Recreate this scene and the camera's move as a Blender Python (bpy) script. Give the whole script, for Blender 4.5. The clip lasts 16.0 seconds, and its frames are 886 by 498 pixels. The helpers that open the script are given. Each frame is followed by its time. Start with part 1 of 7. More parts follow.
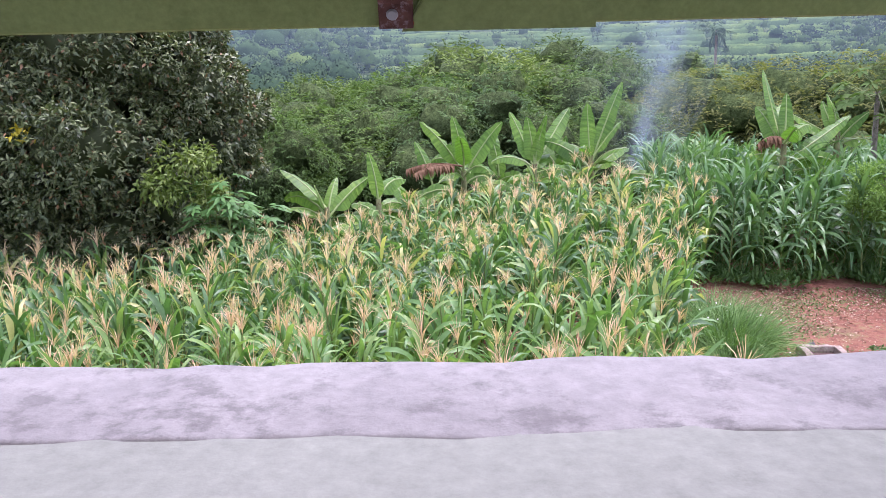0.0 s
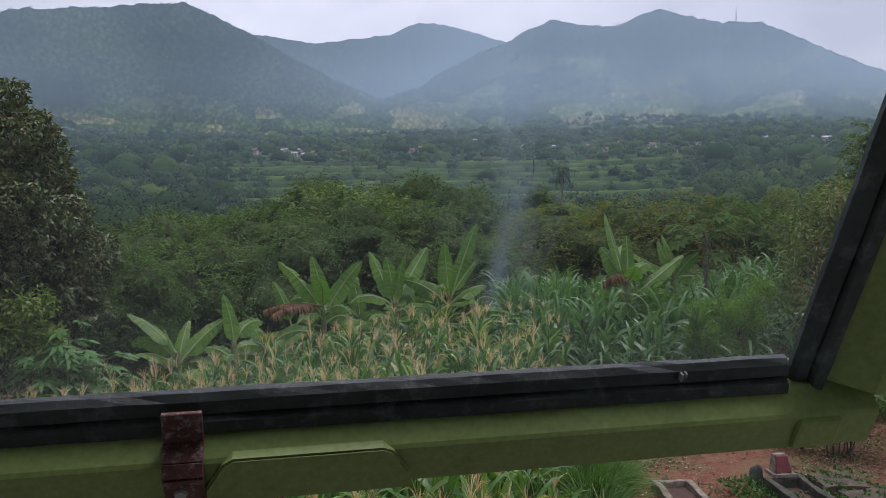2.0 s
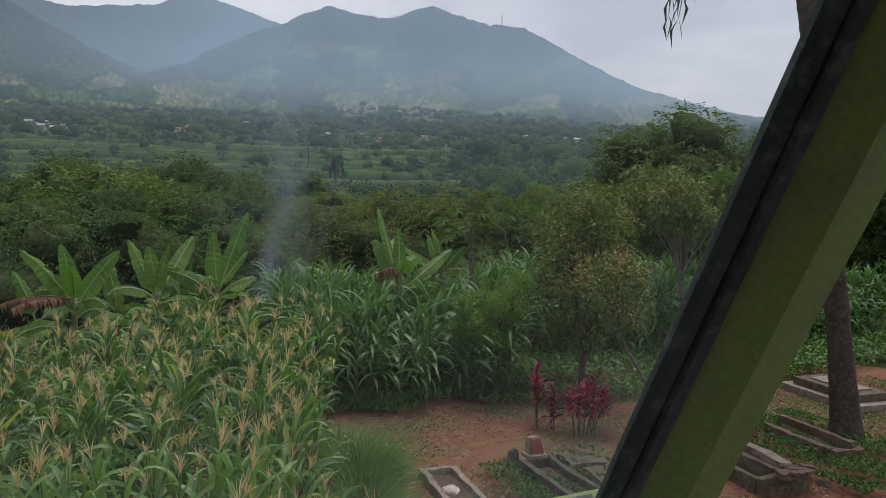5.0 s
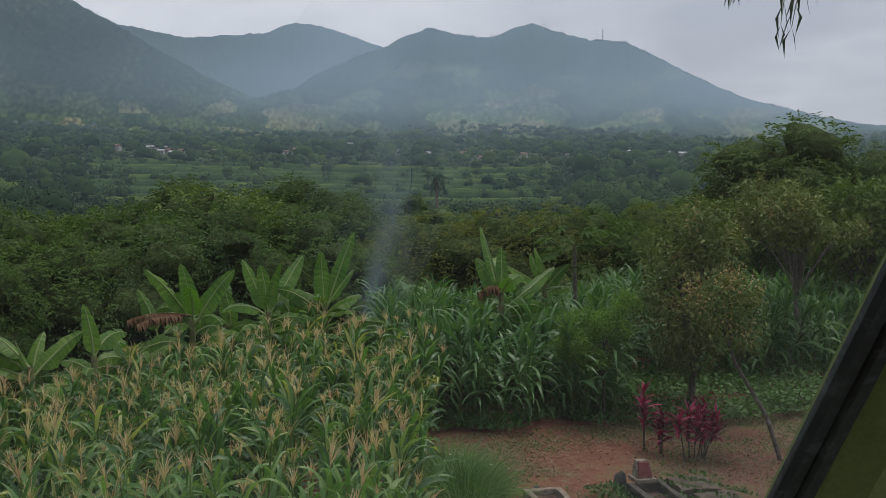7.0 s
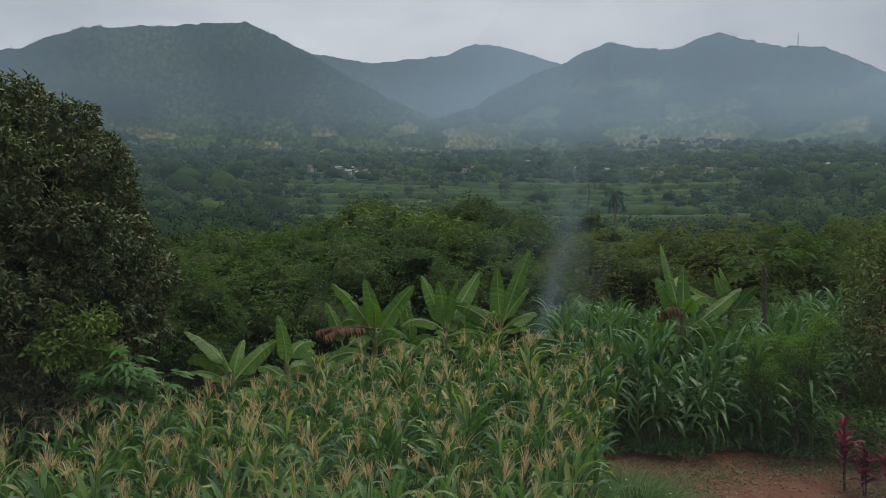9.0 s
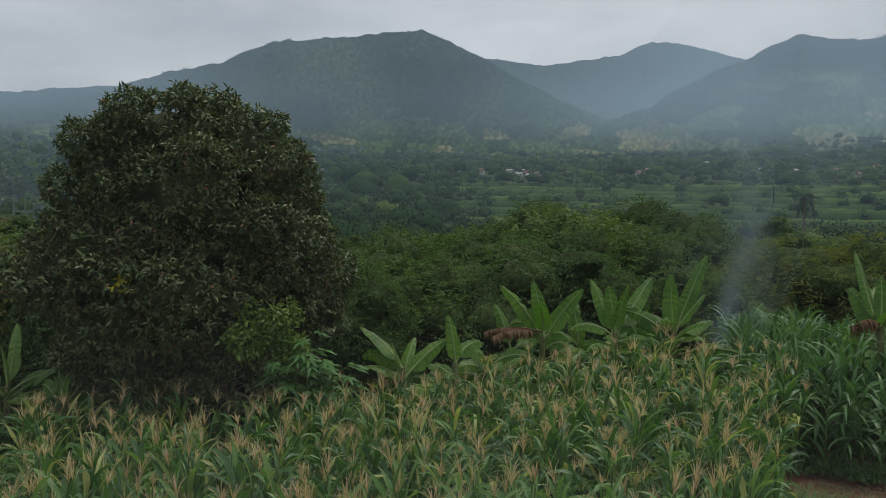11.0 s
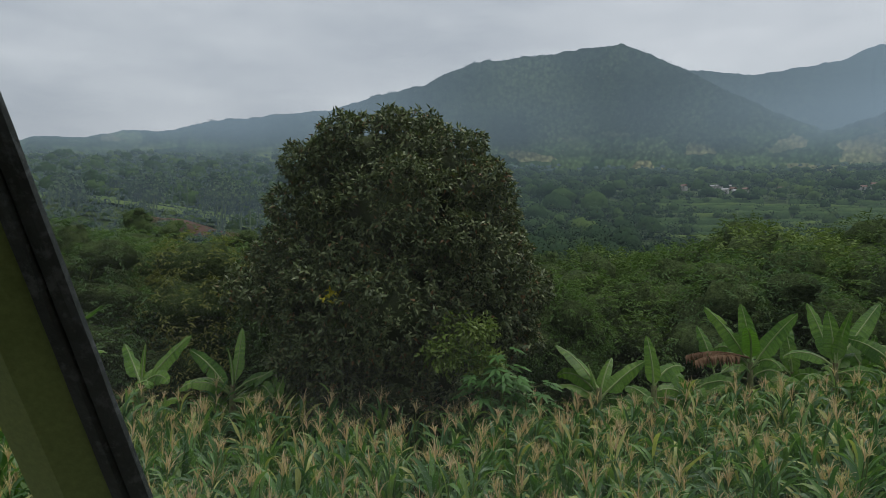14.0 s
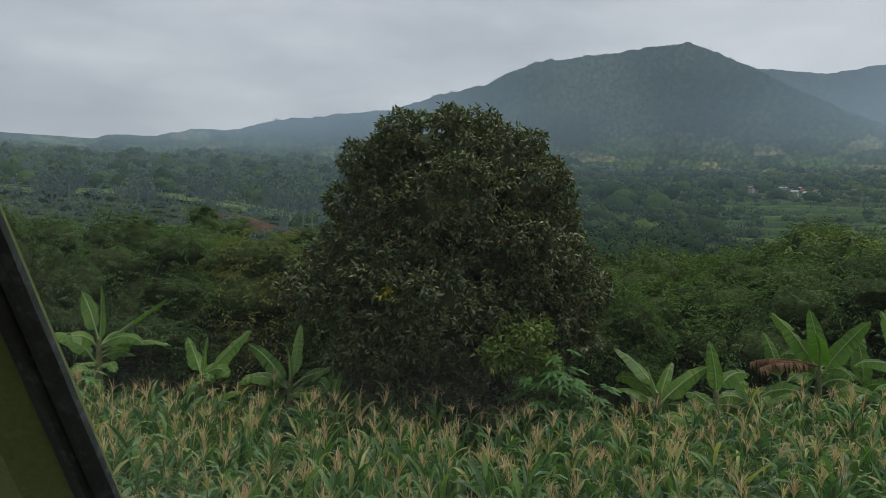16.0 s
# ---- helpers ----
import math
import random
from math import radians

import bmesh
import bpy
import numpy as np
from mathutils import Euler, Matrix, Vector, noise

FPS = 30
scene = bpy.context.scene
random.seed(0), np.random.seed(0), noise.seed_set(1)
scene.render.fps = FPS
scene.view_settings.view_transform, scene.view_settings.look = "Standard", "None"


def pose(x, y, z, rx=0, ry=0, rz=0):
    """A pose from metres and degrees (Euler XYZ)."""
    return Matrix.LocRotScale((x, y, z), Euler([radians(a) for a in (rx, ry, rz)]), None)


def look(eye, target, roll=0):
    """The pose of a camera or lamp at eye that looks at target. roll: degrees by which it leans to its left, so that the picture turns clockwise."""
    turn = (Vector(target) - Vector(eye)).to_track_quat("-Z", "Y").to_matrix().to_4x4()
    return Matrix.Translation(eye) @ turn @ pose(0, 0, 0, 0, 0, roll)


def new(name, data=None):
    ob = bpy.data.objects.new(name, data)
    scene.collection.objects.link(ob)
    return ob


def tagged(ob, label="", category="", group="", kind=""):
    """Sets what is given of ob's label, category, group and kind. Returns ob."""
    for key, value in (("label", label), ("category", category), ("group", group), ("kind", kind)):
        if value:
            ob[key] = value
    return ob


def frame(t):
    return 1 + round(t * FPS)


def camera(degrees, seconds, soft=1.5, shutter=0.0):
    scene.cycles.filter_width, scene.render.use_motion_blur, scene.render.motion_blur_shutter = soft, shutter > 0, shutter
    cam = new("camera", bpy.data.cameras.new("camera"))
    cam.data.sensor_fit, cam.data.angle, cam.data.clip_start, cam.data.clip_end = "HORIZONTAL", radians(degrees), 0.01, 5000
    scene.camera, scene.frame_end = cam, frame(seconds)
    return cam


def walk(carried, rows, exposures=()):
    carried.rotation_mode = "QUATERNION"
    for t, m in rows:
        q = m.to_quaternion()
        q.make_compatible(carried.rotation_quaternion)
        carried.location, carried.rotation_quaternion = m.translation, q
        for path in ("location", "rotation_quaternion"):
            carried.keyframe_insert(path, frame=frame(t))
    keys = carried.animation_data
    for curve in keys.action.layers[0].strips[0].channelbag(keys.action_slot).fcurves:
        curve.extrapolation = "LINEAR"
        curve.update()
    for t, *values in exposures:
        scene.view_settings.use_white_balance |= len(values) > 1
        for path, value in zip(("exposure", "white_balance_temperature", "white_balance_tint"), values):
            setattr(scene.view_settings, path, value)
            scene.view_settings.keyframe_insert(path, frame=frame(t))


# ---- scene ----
# ---- camera and walk ----
cam = camera(58.75, 16.0, soft=0.8)
PATH = (
    (0.0, pose(0.0199, -0.0522, 4.1766, 76.85, 1.35, 0.36)),
    (0.5, pose(0.0235, -0.0544, 4.2061, 79.88, 1.18, -1.01)),
    (1.0, pose(0.0309, -0.0396, 4.2412, 82.64, 0.99, -3.98)),
    (1.5, pose(0.0457, -0.0217, 4.3115, 84.64, 0.89, -6.86)),
    (2.0, pose(0.0597, 0.0110, 4.3707, 86.08, 0.74, -9.66)),
    (2.2, pose(0.0679, 0.0241, 4.3937, 86.41, 0.42, -10.93)),
    (2.5, pose(0.0725, 0.0359, 4.4172, 86.43, 0.23, -12.93)),
    (3.0, pose(0.0835, 0.0662, 4.4308, 86.07, -0.46, -16.11)),
    (3.5, pose(0.0820, 0.0939, 4.4382, 85.44, -1.27, -19.25)),
    (4.0, pose(0.0893, 0.0834, 4.4455, 85.21, -1.68, -22.26)),
    (4.2, pose(0.0799, 0.0880, 4.4526, 85.12, -1.77, -23.27)),
    (4.7, pose(0.0640, 0.0800, 4.4590, 85.15, -1.75, -25.20)),
    (5.2, pose(0.0460, 0.0690, 4.4660, 85.40, -1.40, -26.20)),
    (5.8, pose(0.0280, 0.0590, 4.4730, 85.80, -0.90, -25.10)),
    (6.5, pose(0.0110, 0.0520, 4.4810, 86.23, -0.37, -21.62)),
    (7.0, pose(-0.0010, 0.0490, 4.4870, 86.41, -0.71, -18.73)),
    (7.5, pose(-0.0090, 0.0480, 4.4880, 86.59, -0.65, -15.87)),
    (8.0, pose(-0.0060, 0.0440, 4.4900, 86.86, -0.91, -12.42)),
    (8.5, pose(-0.0040, 0.0320, 4.4960, 87.11, -0.86, -8.91)),
    (9.0, pose(-0.0020, 0.0200, 4.4990, 87.52, -0.59, -5.95)),
    (9.5, pose(-0.0005, 0.0100, 4.4990, 87.80, -0.49, -2.58)),
    (12.0, pose(0.0185, -0.0345, 4.4931, 87.48, -1.30, 11.88)),
    (12.5, pose(0.0126, -0.0293, 4.5013, 87.76, -1.42, 14.49)),
    (13.0, pose(0.0018, -0.0297, 4.4970, 87.98, -1.43, 16.22)),
    (13.5, pose(-0.0070, -0.0300, 4.4943, 88.28, -1.25, 18.61)),
    (14.0, pose(-0.0080, -0.0280, 4.4970, 88.51, -1.28, 20.54)),
    (14.5, pose(-0.0080, -0.0070, 4.4933, 88.66, -1.63, 22.36)),
    (15.0, pose(-0.0158, 0.0139, 4.4927, 88.55, -1.91, 24.00)),
    (15.5, pose(-0.0118, 0.0358, 4.4859, 88.42, -2.04, 24.77)),
    (16.0, pose(-0.0058, 0.0548, 4.4910, 88.36, -1.96, 24.87)),
)
walk(cam, PATH, ((0.0, 2.62, 5750, 41), (0.5, 2.12, 5750, 44), (1.0, 1.46, 5950, 39), (1.5, 1.13, 5850, 33), (2.0, 0.9, 6050, 24), (2.5, 0.82, 6250, 21), (4.0, 0.84, 6400, 19), (7.0, 0.6, 6400, 15.5), (9.0, 0.48, 6400, 13), (12.0, 0.47, 6400, 11.5), (16.0, 0.5, 6400, 11.5)))

# ---- world and sun: bright overcast over a hazy valley ----
world = bpy.data.worlds.new("sky")
scene.world = world
world.use_nodes = True
wt = world.node_tree
wt.nodes.clear()
w_out = wt.nodes.new("ShaderNodeOutputWorld")
w_bg = wt.nodes.new("ShaderNodeBackground")
w_sky = wt.nodes.new("ShaderNodeTexSky")
w_sky.sky_type = "NISHITA"
w_sky.sun_disc = False
w_sky.sun_elevation = radians(72)
w_sky.sun_rotation = radians(51)
w_sky.dust_density = 6.0
w_geo = wt.nodes.new("ShaderNodeTexCoord")
w_map = wt.nodes.new("ShaderNodeMapping")
w_map.inputs["Scale"].default_value = (1.0, 1.0, 3.2)
w_cl = wt.nodes.new("ShaderNodeTexNoise")
w_cl.inputs["Scale"].default_value = 2.3
w_cl.inputs["Detail"].default_value = 5.0
w_cl.inputs["Roughness"].default_value = 0.55
w_ramp = wt.nodes.new("ShaderNodeValToRGB")
w_ramp.color_ramp.elements[0].position = 0.32
w_ramp.color_ramp.elements[0].color = (3.6, 4.0, 4.45, 1)
w_ramp.color_ramp.elements[1].position = 0.72
w_ramp.color_ramp.elements[1].color = (6.1, 6.45, 6.75, 1)
w_mix = wt.nodes.new("ShaderNodeMix")
w_mix.data_type = "RGBA"
w_mix.inputs["Factor"].default_value = 0.88
wt.links.new(w_geo.outputs["Generated"], w_map.inputs["Vector"])
wt.links.new(w_map.outputs["Vector"], w_cl.inputs["Vector"])
wt.links.new(w_cl.outputs["Fac"], w_ramp.inputs["Fac"])
wt.links.new(w_sky.outputs["Color"], w_mix.inputs["A"])
wt.links.new(w_ramp.outputs["Color"], w_mix.inputs["B"])
wt.links.new(w_mix.outputs["Result"], w_bg.inputs["Color"])
w_bg.inputs["Strength"].default_value = 0.08
wt.links.new(w_bg.outputs["Background"], w_out.inputs["Surface"])

sun = new("sun", bpy.data.lights.new("sun", "SUN"))
sun.data.energy = 1.1
sun.data.angle = radians(25)
sun.data.color = (1.0, 0.96, 0.9)
sun.matrix_world = look((50, 40, 200), (0, 0, 0))


# ---- tools ----
def ob_mesh(name, verts, faces, material, parent=None, label="", smooth=True, uvs=None):
    """One mesh object from arrays of corners and faces."""
    me = bpy.data.meshes.new(name)
    me.from_pydata([tuple(v) for v in verts], [], [tuple(f) for f in faces])
    if smooth:
        me.polygons.foreach_set("use_smooth", [True] * len(me.polygons))
    me.materials.append(material)
    me.update()
    return ob_data(name, me, parent, label)


def ob_data(name, me, parent=None, label="", m=None):
    ob = new(name, me)
    if parent is not None:
        ob.parent = parent
    if m is not None:
        ob.matrix_basis = m
    if label:
        ob["label"] = label
    return ob


def part(name, bm, material, parent, label="", smooth=False):
    """A bmesh as one mesh object under a thing or a part."""
    me = bpy.data.meshes.new(name)
    bmesh.ops.recalc_face_normals(bm, faces=bm.faces)
    bm.to_mesh(me)
    bm.free()
    me.materials.append(material)
    if smooth:
        me.polygons.foreach_set("use_smooth", [True] * len(me.polygons))
    return ob_data(name, me, parent, label)


def empty(name, m, label, category, group="", kind=""):
    ob = new(name)
    ob.empty_display_size = 0.1
    ob.matrix_basis = m
    return tagged(ob, label, category, group, kind)


def join(pieces):
    """Several (verts, faces) as one."""
    vs, fs, n = [], [], 0
    for v, f in pieces:
        v, f = np.asarray(v), np.asarray(f)
        vs.append(v)
        fs.append(f + n)
        n += len(v)
    return np.concatenate(vs), np.concatenate(fs)


def quads_object(name, v, f, material, parent=None, label="", smooth=True):
    """A large mesh of equal-sided faces, set fast."""
    v, f = np.asarray(v, dtype=np.float32), np.asarray(f, dtype=np.int32)
    me = bpy.data.meshes.new(name)
    k = f.shape[1]
    me.vertices.add(len(v))
    me.vertices.foreach_set("co", v.ravel())
    me.loops.add(f.size)
    me.loops.foreach_set("vertex_index", f.ravel())
    me.polygons.add(len(f))
    me.polygons.foreach_set("loop_start", np.arange(0, f.size, k, dtype=np.int32))
    if smooth:
        me.polygons.foreach_set("use_smooth", np.ones(len(f), dtype=bool))
    me.materials.append(material)
    me.update(calc_edges=True)
    me.validate()
    return ob_data(name, me, parent, label)


def box_bm(bm, lo, hi, bevel=0.0):
    """Adds a box to a bmesh, its edges rounded."""
    r = bmesh.ops.create_cube(bm, size=1.0)
    vs = r["verts"]
    for v in vs:
        v.co = Vector([lo[i] + (v.co[i] + 0.5) * (hi[i] - lo[i]) for i in range(3)])
    if bevel:
        es = {e for v in vs for e in v.link_edges}
        bmesh.ops.bevel(bm, geom=list(es), offset=bevel, segments=2, profile=0.6, affect="EDGES")
    return bm


def rough_bm(bm, amount, scale, cuts=0):
    """Knocks the corners of a bmesh about, as on worn masonry."""
    if cuts:
        bmesh.ops.subdivide_edges(bm, edges=bm.edges[:], cuts=cuts, use_grid_fill=True)
    for v in bm.verts:
        v.co += noise.noise_vector(v.co * scale) * amount
    return bm


def tube(points, radii, sides=6, cap=True):
    """A tapered tube along points: corners and four-sided faces."""
    points = [Vector(p) for p in points]
    v, f = [], []
    for i, p in enumerate(points):
        d = (points[min(i + 1, len(points) - 1)] - points[max(i - 1, 0)]).normalized()
        a = d.orthogonal().normalized() if abs(d.z) > 0.9 else d.cross(Vector((0, 0, 1))).normalized()
        b = d.cross(a)
        for k in range(sides):
            w = 2 * math.pi * k / sides
            v.append(p + (a * math.cos(w) + b * math.sin(w)) * radii[i])
    for i in range(len(points) - 1):
        for k in range(sides):
            k2 = (k + 1) % sides
            f.append((i * sides + k, i * sides + k2, (i + 1) * sides + k2, (i + 1) * sides + k))
    return np.array(v), np.array(f)


def frames_of(d, rng):
    """For unit directions d (n,3): two unit vectors across each, spun at random."""
    up = np.tile((0.0, 0.0, 1.0), (len(d), 1))
    up[np.abs(d[:, 2]) > 0.95] = (1, 0, 0)
    a = np.cross(d, up)
    a /= np.linalg.norm(a, axis=1)[:, None]
    b = np.cross(a, d)
    return a, b


def leaves(at, d, length, width, rng, fold=0.25, curl=0.15, face=None, simple=False):
    """Many leaves, each two folded four-sided halves: base, shoulder, tip. at, d: (n,3)."""
    n = len(at)
    d = d / np.linalg.norm(d, axis=1)[:, None]
    if face is None:
        a, b = frames_of(d, rng)
        spin = rng.uniform(-0.9, 0.9, n)[:, None]
        side = a * np.cos(spin) + b * np.sin(spin)
    else:
        side = np.cross(d, face + rng.normal(size=(n, 3)) * 0.35)
        side /= np.linalg.norm(side, axis=1)[:, None] + 1e-9
    nor = np.cross(side, d)
    length, width = np.broadcast_to(length, n)[:, None], np.broadcast_to(width, n)[:, None]
    bend = nor * length * curl
    base = at
    mid = at + d * length * 0.5 + bend * 0.3
    tip = at + d * length - bend
    left = at + d * length * 0.42 + side * width * 0.5 + nor * width * fold
    right = at + d * length * 0.42 - side * width * 0.5 + nor * width * fold
    if simple:
        v = np.stack([base, left, tip, right], 1).reshape(-1, 3)
        return v, np.arange(n)[:, None] * 4 + np.arange(4)
    v = np.stack([base, left, tip, right, mid], 1).reshape(-1, 3)
    k = np.arange(n)[:, None] * 5
    f = np.stack([k + (0, 4, 2, 1), k + (0, 3, 2, 4)], 1).reshape(-1, 4)
    return v, f


def on_blobs(blobs, n, rng, inner=0.72):
    """n points in the outer shell of ellipsoids ((x,y,z),(rx,ry,rz)), none deep inside another; with outward directions."""
    vol = np.array([r[0] * r[1] * r[2] for _, r in blobs]) ** 0.67
    pick = rng.choice(len(blobs), n * 3, p=vol / vol.sum())
    c = np.array([b[0] for b in blobs])[pick]
    r = np.array([b[1] for b in blobs])[pick]
    u = rng.normal(size=(n * 3, 3))
    u /= np.linalg.norm(u, axis=1)[:, None]
    s = rng.uniform(inner, 1.0, n * 3) ** 0.7
    p = c + u * r * s[:, None]
    keep = np.ones(len(p), bool)
    for i, (bc, br) in enumerate(blobs):
        q = ((p - np.array(bc)) / np.array(br))
        keep &= (pick == i) | ((q ** 2).sum(1) > 0.62)
    p, u = p[keep][:n], (u / r)[keep][:n]
    return p, u / np.linalg.norm(u, axis=1)[:, None]


def sprays(p, u, per, length, width, rng, spread=0.8, droop=0.25, reach=0.5):
    """Tufts of leaves: per leaves round each twig end p that points along u."""
    n = len(p)
    at = np.repeat(p, per, 0) + rng.normal(size=(n * per, 3)) * length * reach
    d = np.repeat(u, per, 0) + rng.normal(size=(n * per, 3)) * spread
    d[:, 2] -= droop
    k = rng.uniform(0.65, 1.25, n * per)
    face = np.repeat(u, per, 0) * 0.7 + (0, 0, 0.6)
    return leaves(at, d, length * k, width * k, rng, face=face, simple=True)


def limbs(rng, base, top, radius, count, reach, blobs):
    """A trunk with forks to the middle of each blob."""
    base, top = Vector(base), Vector(top)
    side = Vector((rng.uniform(-1, 1), rng.uniform(-1, 1), 0)) * (top - base).length * 0.06
    pts = [base, base.lerp(top, 0.35) + side, base.lerp(top, 0.7) - side * 0.5, top]
    out = [tube(pts, [radius * 1.25, radius, radius * 0.8, radius * 0.55], 8)]
    for i in range(count):
        c, r = blobs[i % len(blobs)]
        s = base.lerp(top, rng.uniform(0.55, 1.0))
        e = Vector(c) + Vector([rng.uniform(-0.6, 0.6) * q for q in r]) * reach
        m = s.lerp(e, 0.5) + Vector((0, 0, (e - s).length * 0.1))
        out.append(tube([s, m, e], [radius * 0.4, radius * 0.25, radius * 0.08], 5))
    return join(out)


# ---- materials ----
def nodes_of(name):
    m = bpy.data.materials.new(name)
    m.use_nodes = True
    t = m.node_tree
    t.nodes.clear()
    return m, t, t.nodes.new("ShaderNodeOutputMaterial"), t.nodes.new("ShaderNodeBsdfPrincipled")


def grain(t, scale, detail=4.0, rough=0.6, space="Object", stretch=None):
    c = t.nodes.new("ShaderNodeTexCoord")
    n = t.nodes.new("ShaderNodeTexNoise")
    n.inputs["Scale"].default_value, n.inputs["Detail"].default_value, n.inputs["Roughness"].default_value = scale, detail, rough
    if stretch:
        mp = t.nodes.new("ShaderNodeMapping")
        mp.inputs["Scale"].default_value = stretch
        t.links.new(c.outputs[space], mp.inputs["Vector"])
        t.links.new(mp.outputs["Vector"], n.inputs["Vector"])
    else:
        t.links.new(c.outputs[space], n.inputs["Vector"])
    return n.outputs["Fac"]


def ramp(t, fac, stops):
    r = t.nodes.new("ShaderNodeValToRGB")
    e = r.color_ramp.elements
    while len(e) < len(stops):
        e.new(0.5)
    for k, (p, c) in zip(e, stops):
        k.position, k.color = p, (*c, 1)
    t.links.new(fac, r.inputs["Fac"])
    return r.outputs["Color"]


def blend(t, fac, a, b, mode="MIX"):
    x = t.nodes.new("ShaderNodeMix")
    x.data_type, x.blend_type = "RGBA", mode
    for s, v in (("Factor", fac), ("A", a), ("B", b)):
        if isinstance(v, (int, float)):
            x.inputs[s].default_value = v
        elif isinstance(v, tuple):
            x.inputs[s].default_value = (*v, 1)
        else:
            t.links.new(v, x.inputs[s])
    return x.outputs["Result"]


def bump(t, fac, strength, distance):
    b = t.nodes.new("ShaderNodeBump")
    b.inputs["Strength"].default_value, b.inputs["Distance"].default_value = strength, distance
    t.links.new(fac, b.inputs["Height"])
    return b.outputs["Normal"]


def math_node(t, op, a, b):
    x = t.nodes.new("ShaderNodeMath")
    x.operation = op
    for i, v in enumerate((a, b)):
        if isinstance(v, (int, float)):
            x.inputs[i].default_value = v
        else:
            t.links.new(v, x.inputs[i])
    return x.outputs["Value"]


def surface(name, a, b, c=None, scale=3.0, fine=40.0, rough=0.8, relief=0.3, depth=0.01, spec=0.3):
    """Mineral, painted or soil surface: blotches of a and b, stains of c, fine grain and relief."""
    m, t, out, p = nodes_of(name)
    n1, n2 = grain(t, scale, 5.0), grain(t, fine, 6.0, 0.7)
    col = ramp(t, n1, ((0.35, a), (0.68, b)))
    if c:
        n3 = grain(t, scale * 2.7, 8.0, 0.7)
        col = blend(t, ramp(t, n3, ((0.52, (0, 0, 0)), (0.62, (1, 1, 1)))), col, c)
    col = blend(t, 0.5, col, ramp(t, n2, ((0.25, (0.45, 0.45, 0.45)), (0.8, (1.25, 1.25, 1.25)))), "MULTIPLY")
    t.links.new(col, p.inputs["Base Color"])
    p.inputs["Roughness"].default_value = rough
    p.inputs["Specular IOR Level"].default_value = spec
    t.links.new(bump(t, n2, relief, depth), p.inputs["Normal"])
    t.links.new(p.outputs["BSDF"], out.inputs["Surface"])
    return m


def foliage(name, dark, mid, light, rough=0.5, through_light=0.25, patch=0.4, odd=None, odd_at=0.96, own=0.35, spec=0.2, veined=False):
    """Leaves: each leaf takes its own shade, patches of the crown lean lighter or darker; light shines through."""
    m, t, out, p = nodes_of(name)
    g = t.nodes.new("ShaderNodeNewGeometry")
    oi = t.nodes.new("ShaderNodeObjectInfo")
    n1 = grain(t, patch, 3.0)
    n2 = grain(t, 30.0, 3.0)
    r = g.outputs["Random Per Island"]
    fac = math_node(t, "ADD", math_node(t, "MULTIPLY", r, own), math_node(t, "MULTIPLY", n1, 1.0 - own))
    fac = math_node(t, "ADD", fac, math_node(t, "MULTIPLY", math_node(t, "SUBTRACT", oi.outputs["Random"], 0.5), 0.25))
    col = ramp(t, fac, ((0.2, dark), (0.5, mid), (0.8, light)))
    if odd:
        col = blend(t, ramp(t, r, ((odd_at, (0, 0, 0)), (odd_at + 0.01, (1, 1, 1)))), col, odd)
    col = blend(t, 0.35, col, ramp(t, n2, ((0.3, (0.6, 0.6, 0.6)), (0.7, (1.2, 1.2, 1.2)))), "MULTIPLY")
    if veined:
        # parallel side veins and folds that run out from the midrib
        at = t.nodes.new("ShaderNodeAttribute")
        at.attribute_name = "vein"
        n3 = t.nodes.new("ShaderNodeTexNoise")
        n3.noise_dimensions = "1D"
        n3.inputs["Scale"].default_value, n3.inputs["Detail"].default_value = 16.0, 3.0
        t.links.new(at.outputs["Fac"], n3.inputs["W"])
        col = blend(t, 0.5, col, ramp(t, n3.outputs["Fac"], ((0.34, (0.55, 0.6, 0.55)), (0.5, (1.0, 1.0, 1.0)), (0.64, (1.4, 1.3, 1.2)))), "MULTIPLY")
        t.links.new(bump(t, n3.outputs["Fac"], 0.8, 0.02), p.inputs["Normal"])
    t.links.new(col, p.inputs["Base Color"])
    p.inputs["Roughness"].default_value = rough
    p.inputs["Specular IOR Level"].default_value = spec
    tr = t.nodes.new("ShaderNodeBsdfTranslucent")
    t.links.new(blend(t, 1.0, col, (1.0, 1.15, 0.5), "MULTIPLY"), tr.inputs["Color"])
    mx = t.nodes.new("ShaderNodeMixShader")
    mx.inputs["Fac"].default_value = through_light
    t.links.new(p.outputs["BSDF"], mx.inputs[1])
    t.links.new(tr.outputs["BSDF"], mx.inputs[2])
    t.links.new(mx.outputs["Shader"], out.inputs["Surface"])
    return m


MANGO = foliage("mango_leaves", (0.04, 0.064, 0.024), (0.09, 0.124, 0.046), (0.18, 0.215, 0.095), 0.45, 0.16, 0.9, (0.2, 0.115, 0.05), 0.955, 0.8, 0.3)
# darker copy of the mango leaves: crown shade put into the colour
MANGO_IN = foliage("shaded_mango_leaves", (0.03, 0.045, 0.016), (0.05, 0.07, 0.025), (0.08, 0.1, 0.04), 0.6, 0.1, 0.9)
MANGO_NEW = foliage("young_mango_leaves", (0.085, 0.14, 0.03), (0.135, 0.2, 0.04), (0.2, 0.26, 0.065), 0.45, 0.3)
BAMBOO = foliage("bamboo_leaves", (0.055, 0.104, 0.04), (0.086, 0.147, 0.054), (0.128, 0.195, 0.076), 0.7, 0.4, 0.35, None, 0.96, 0.45, 0.12)
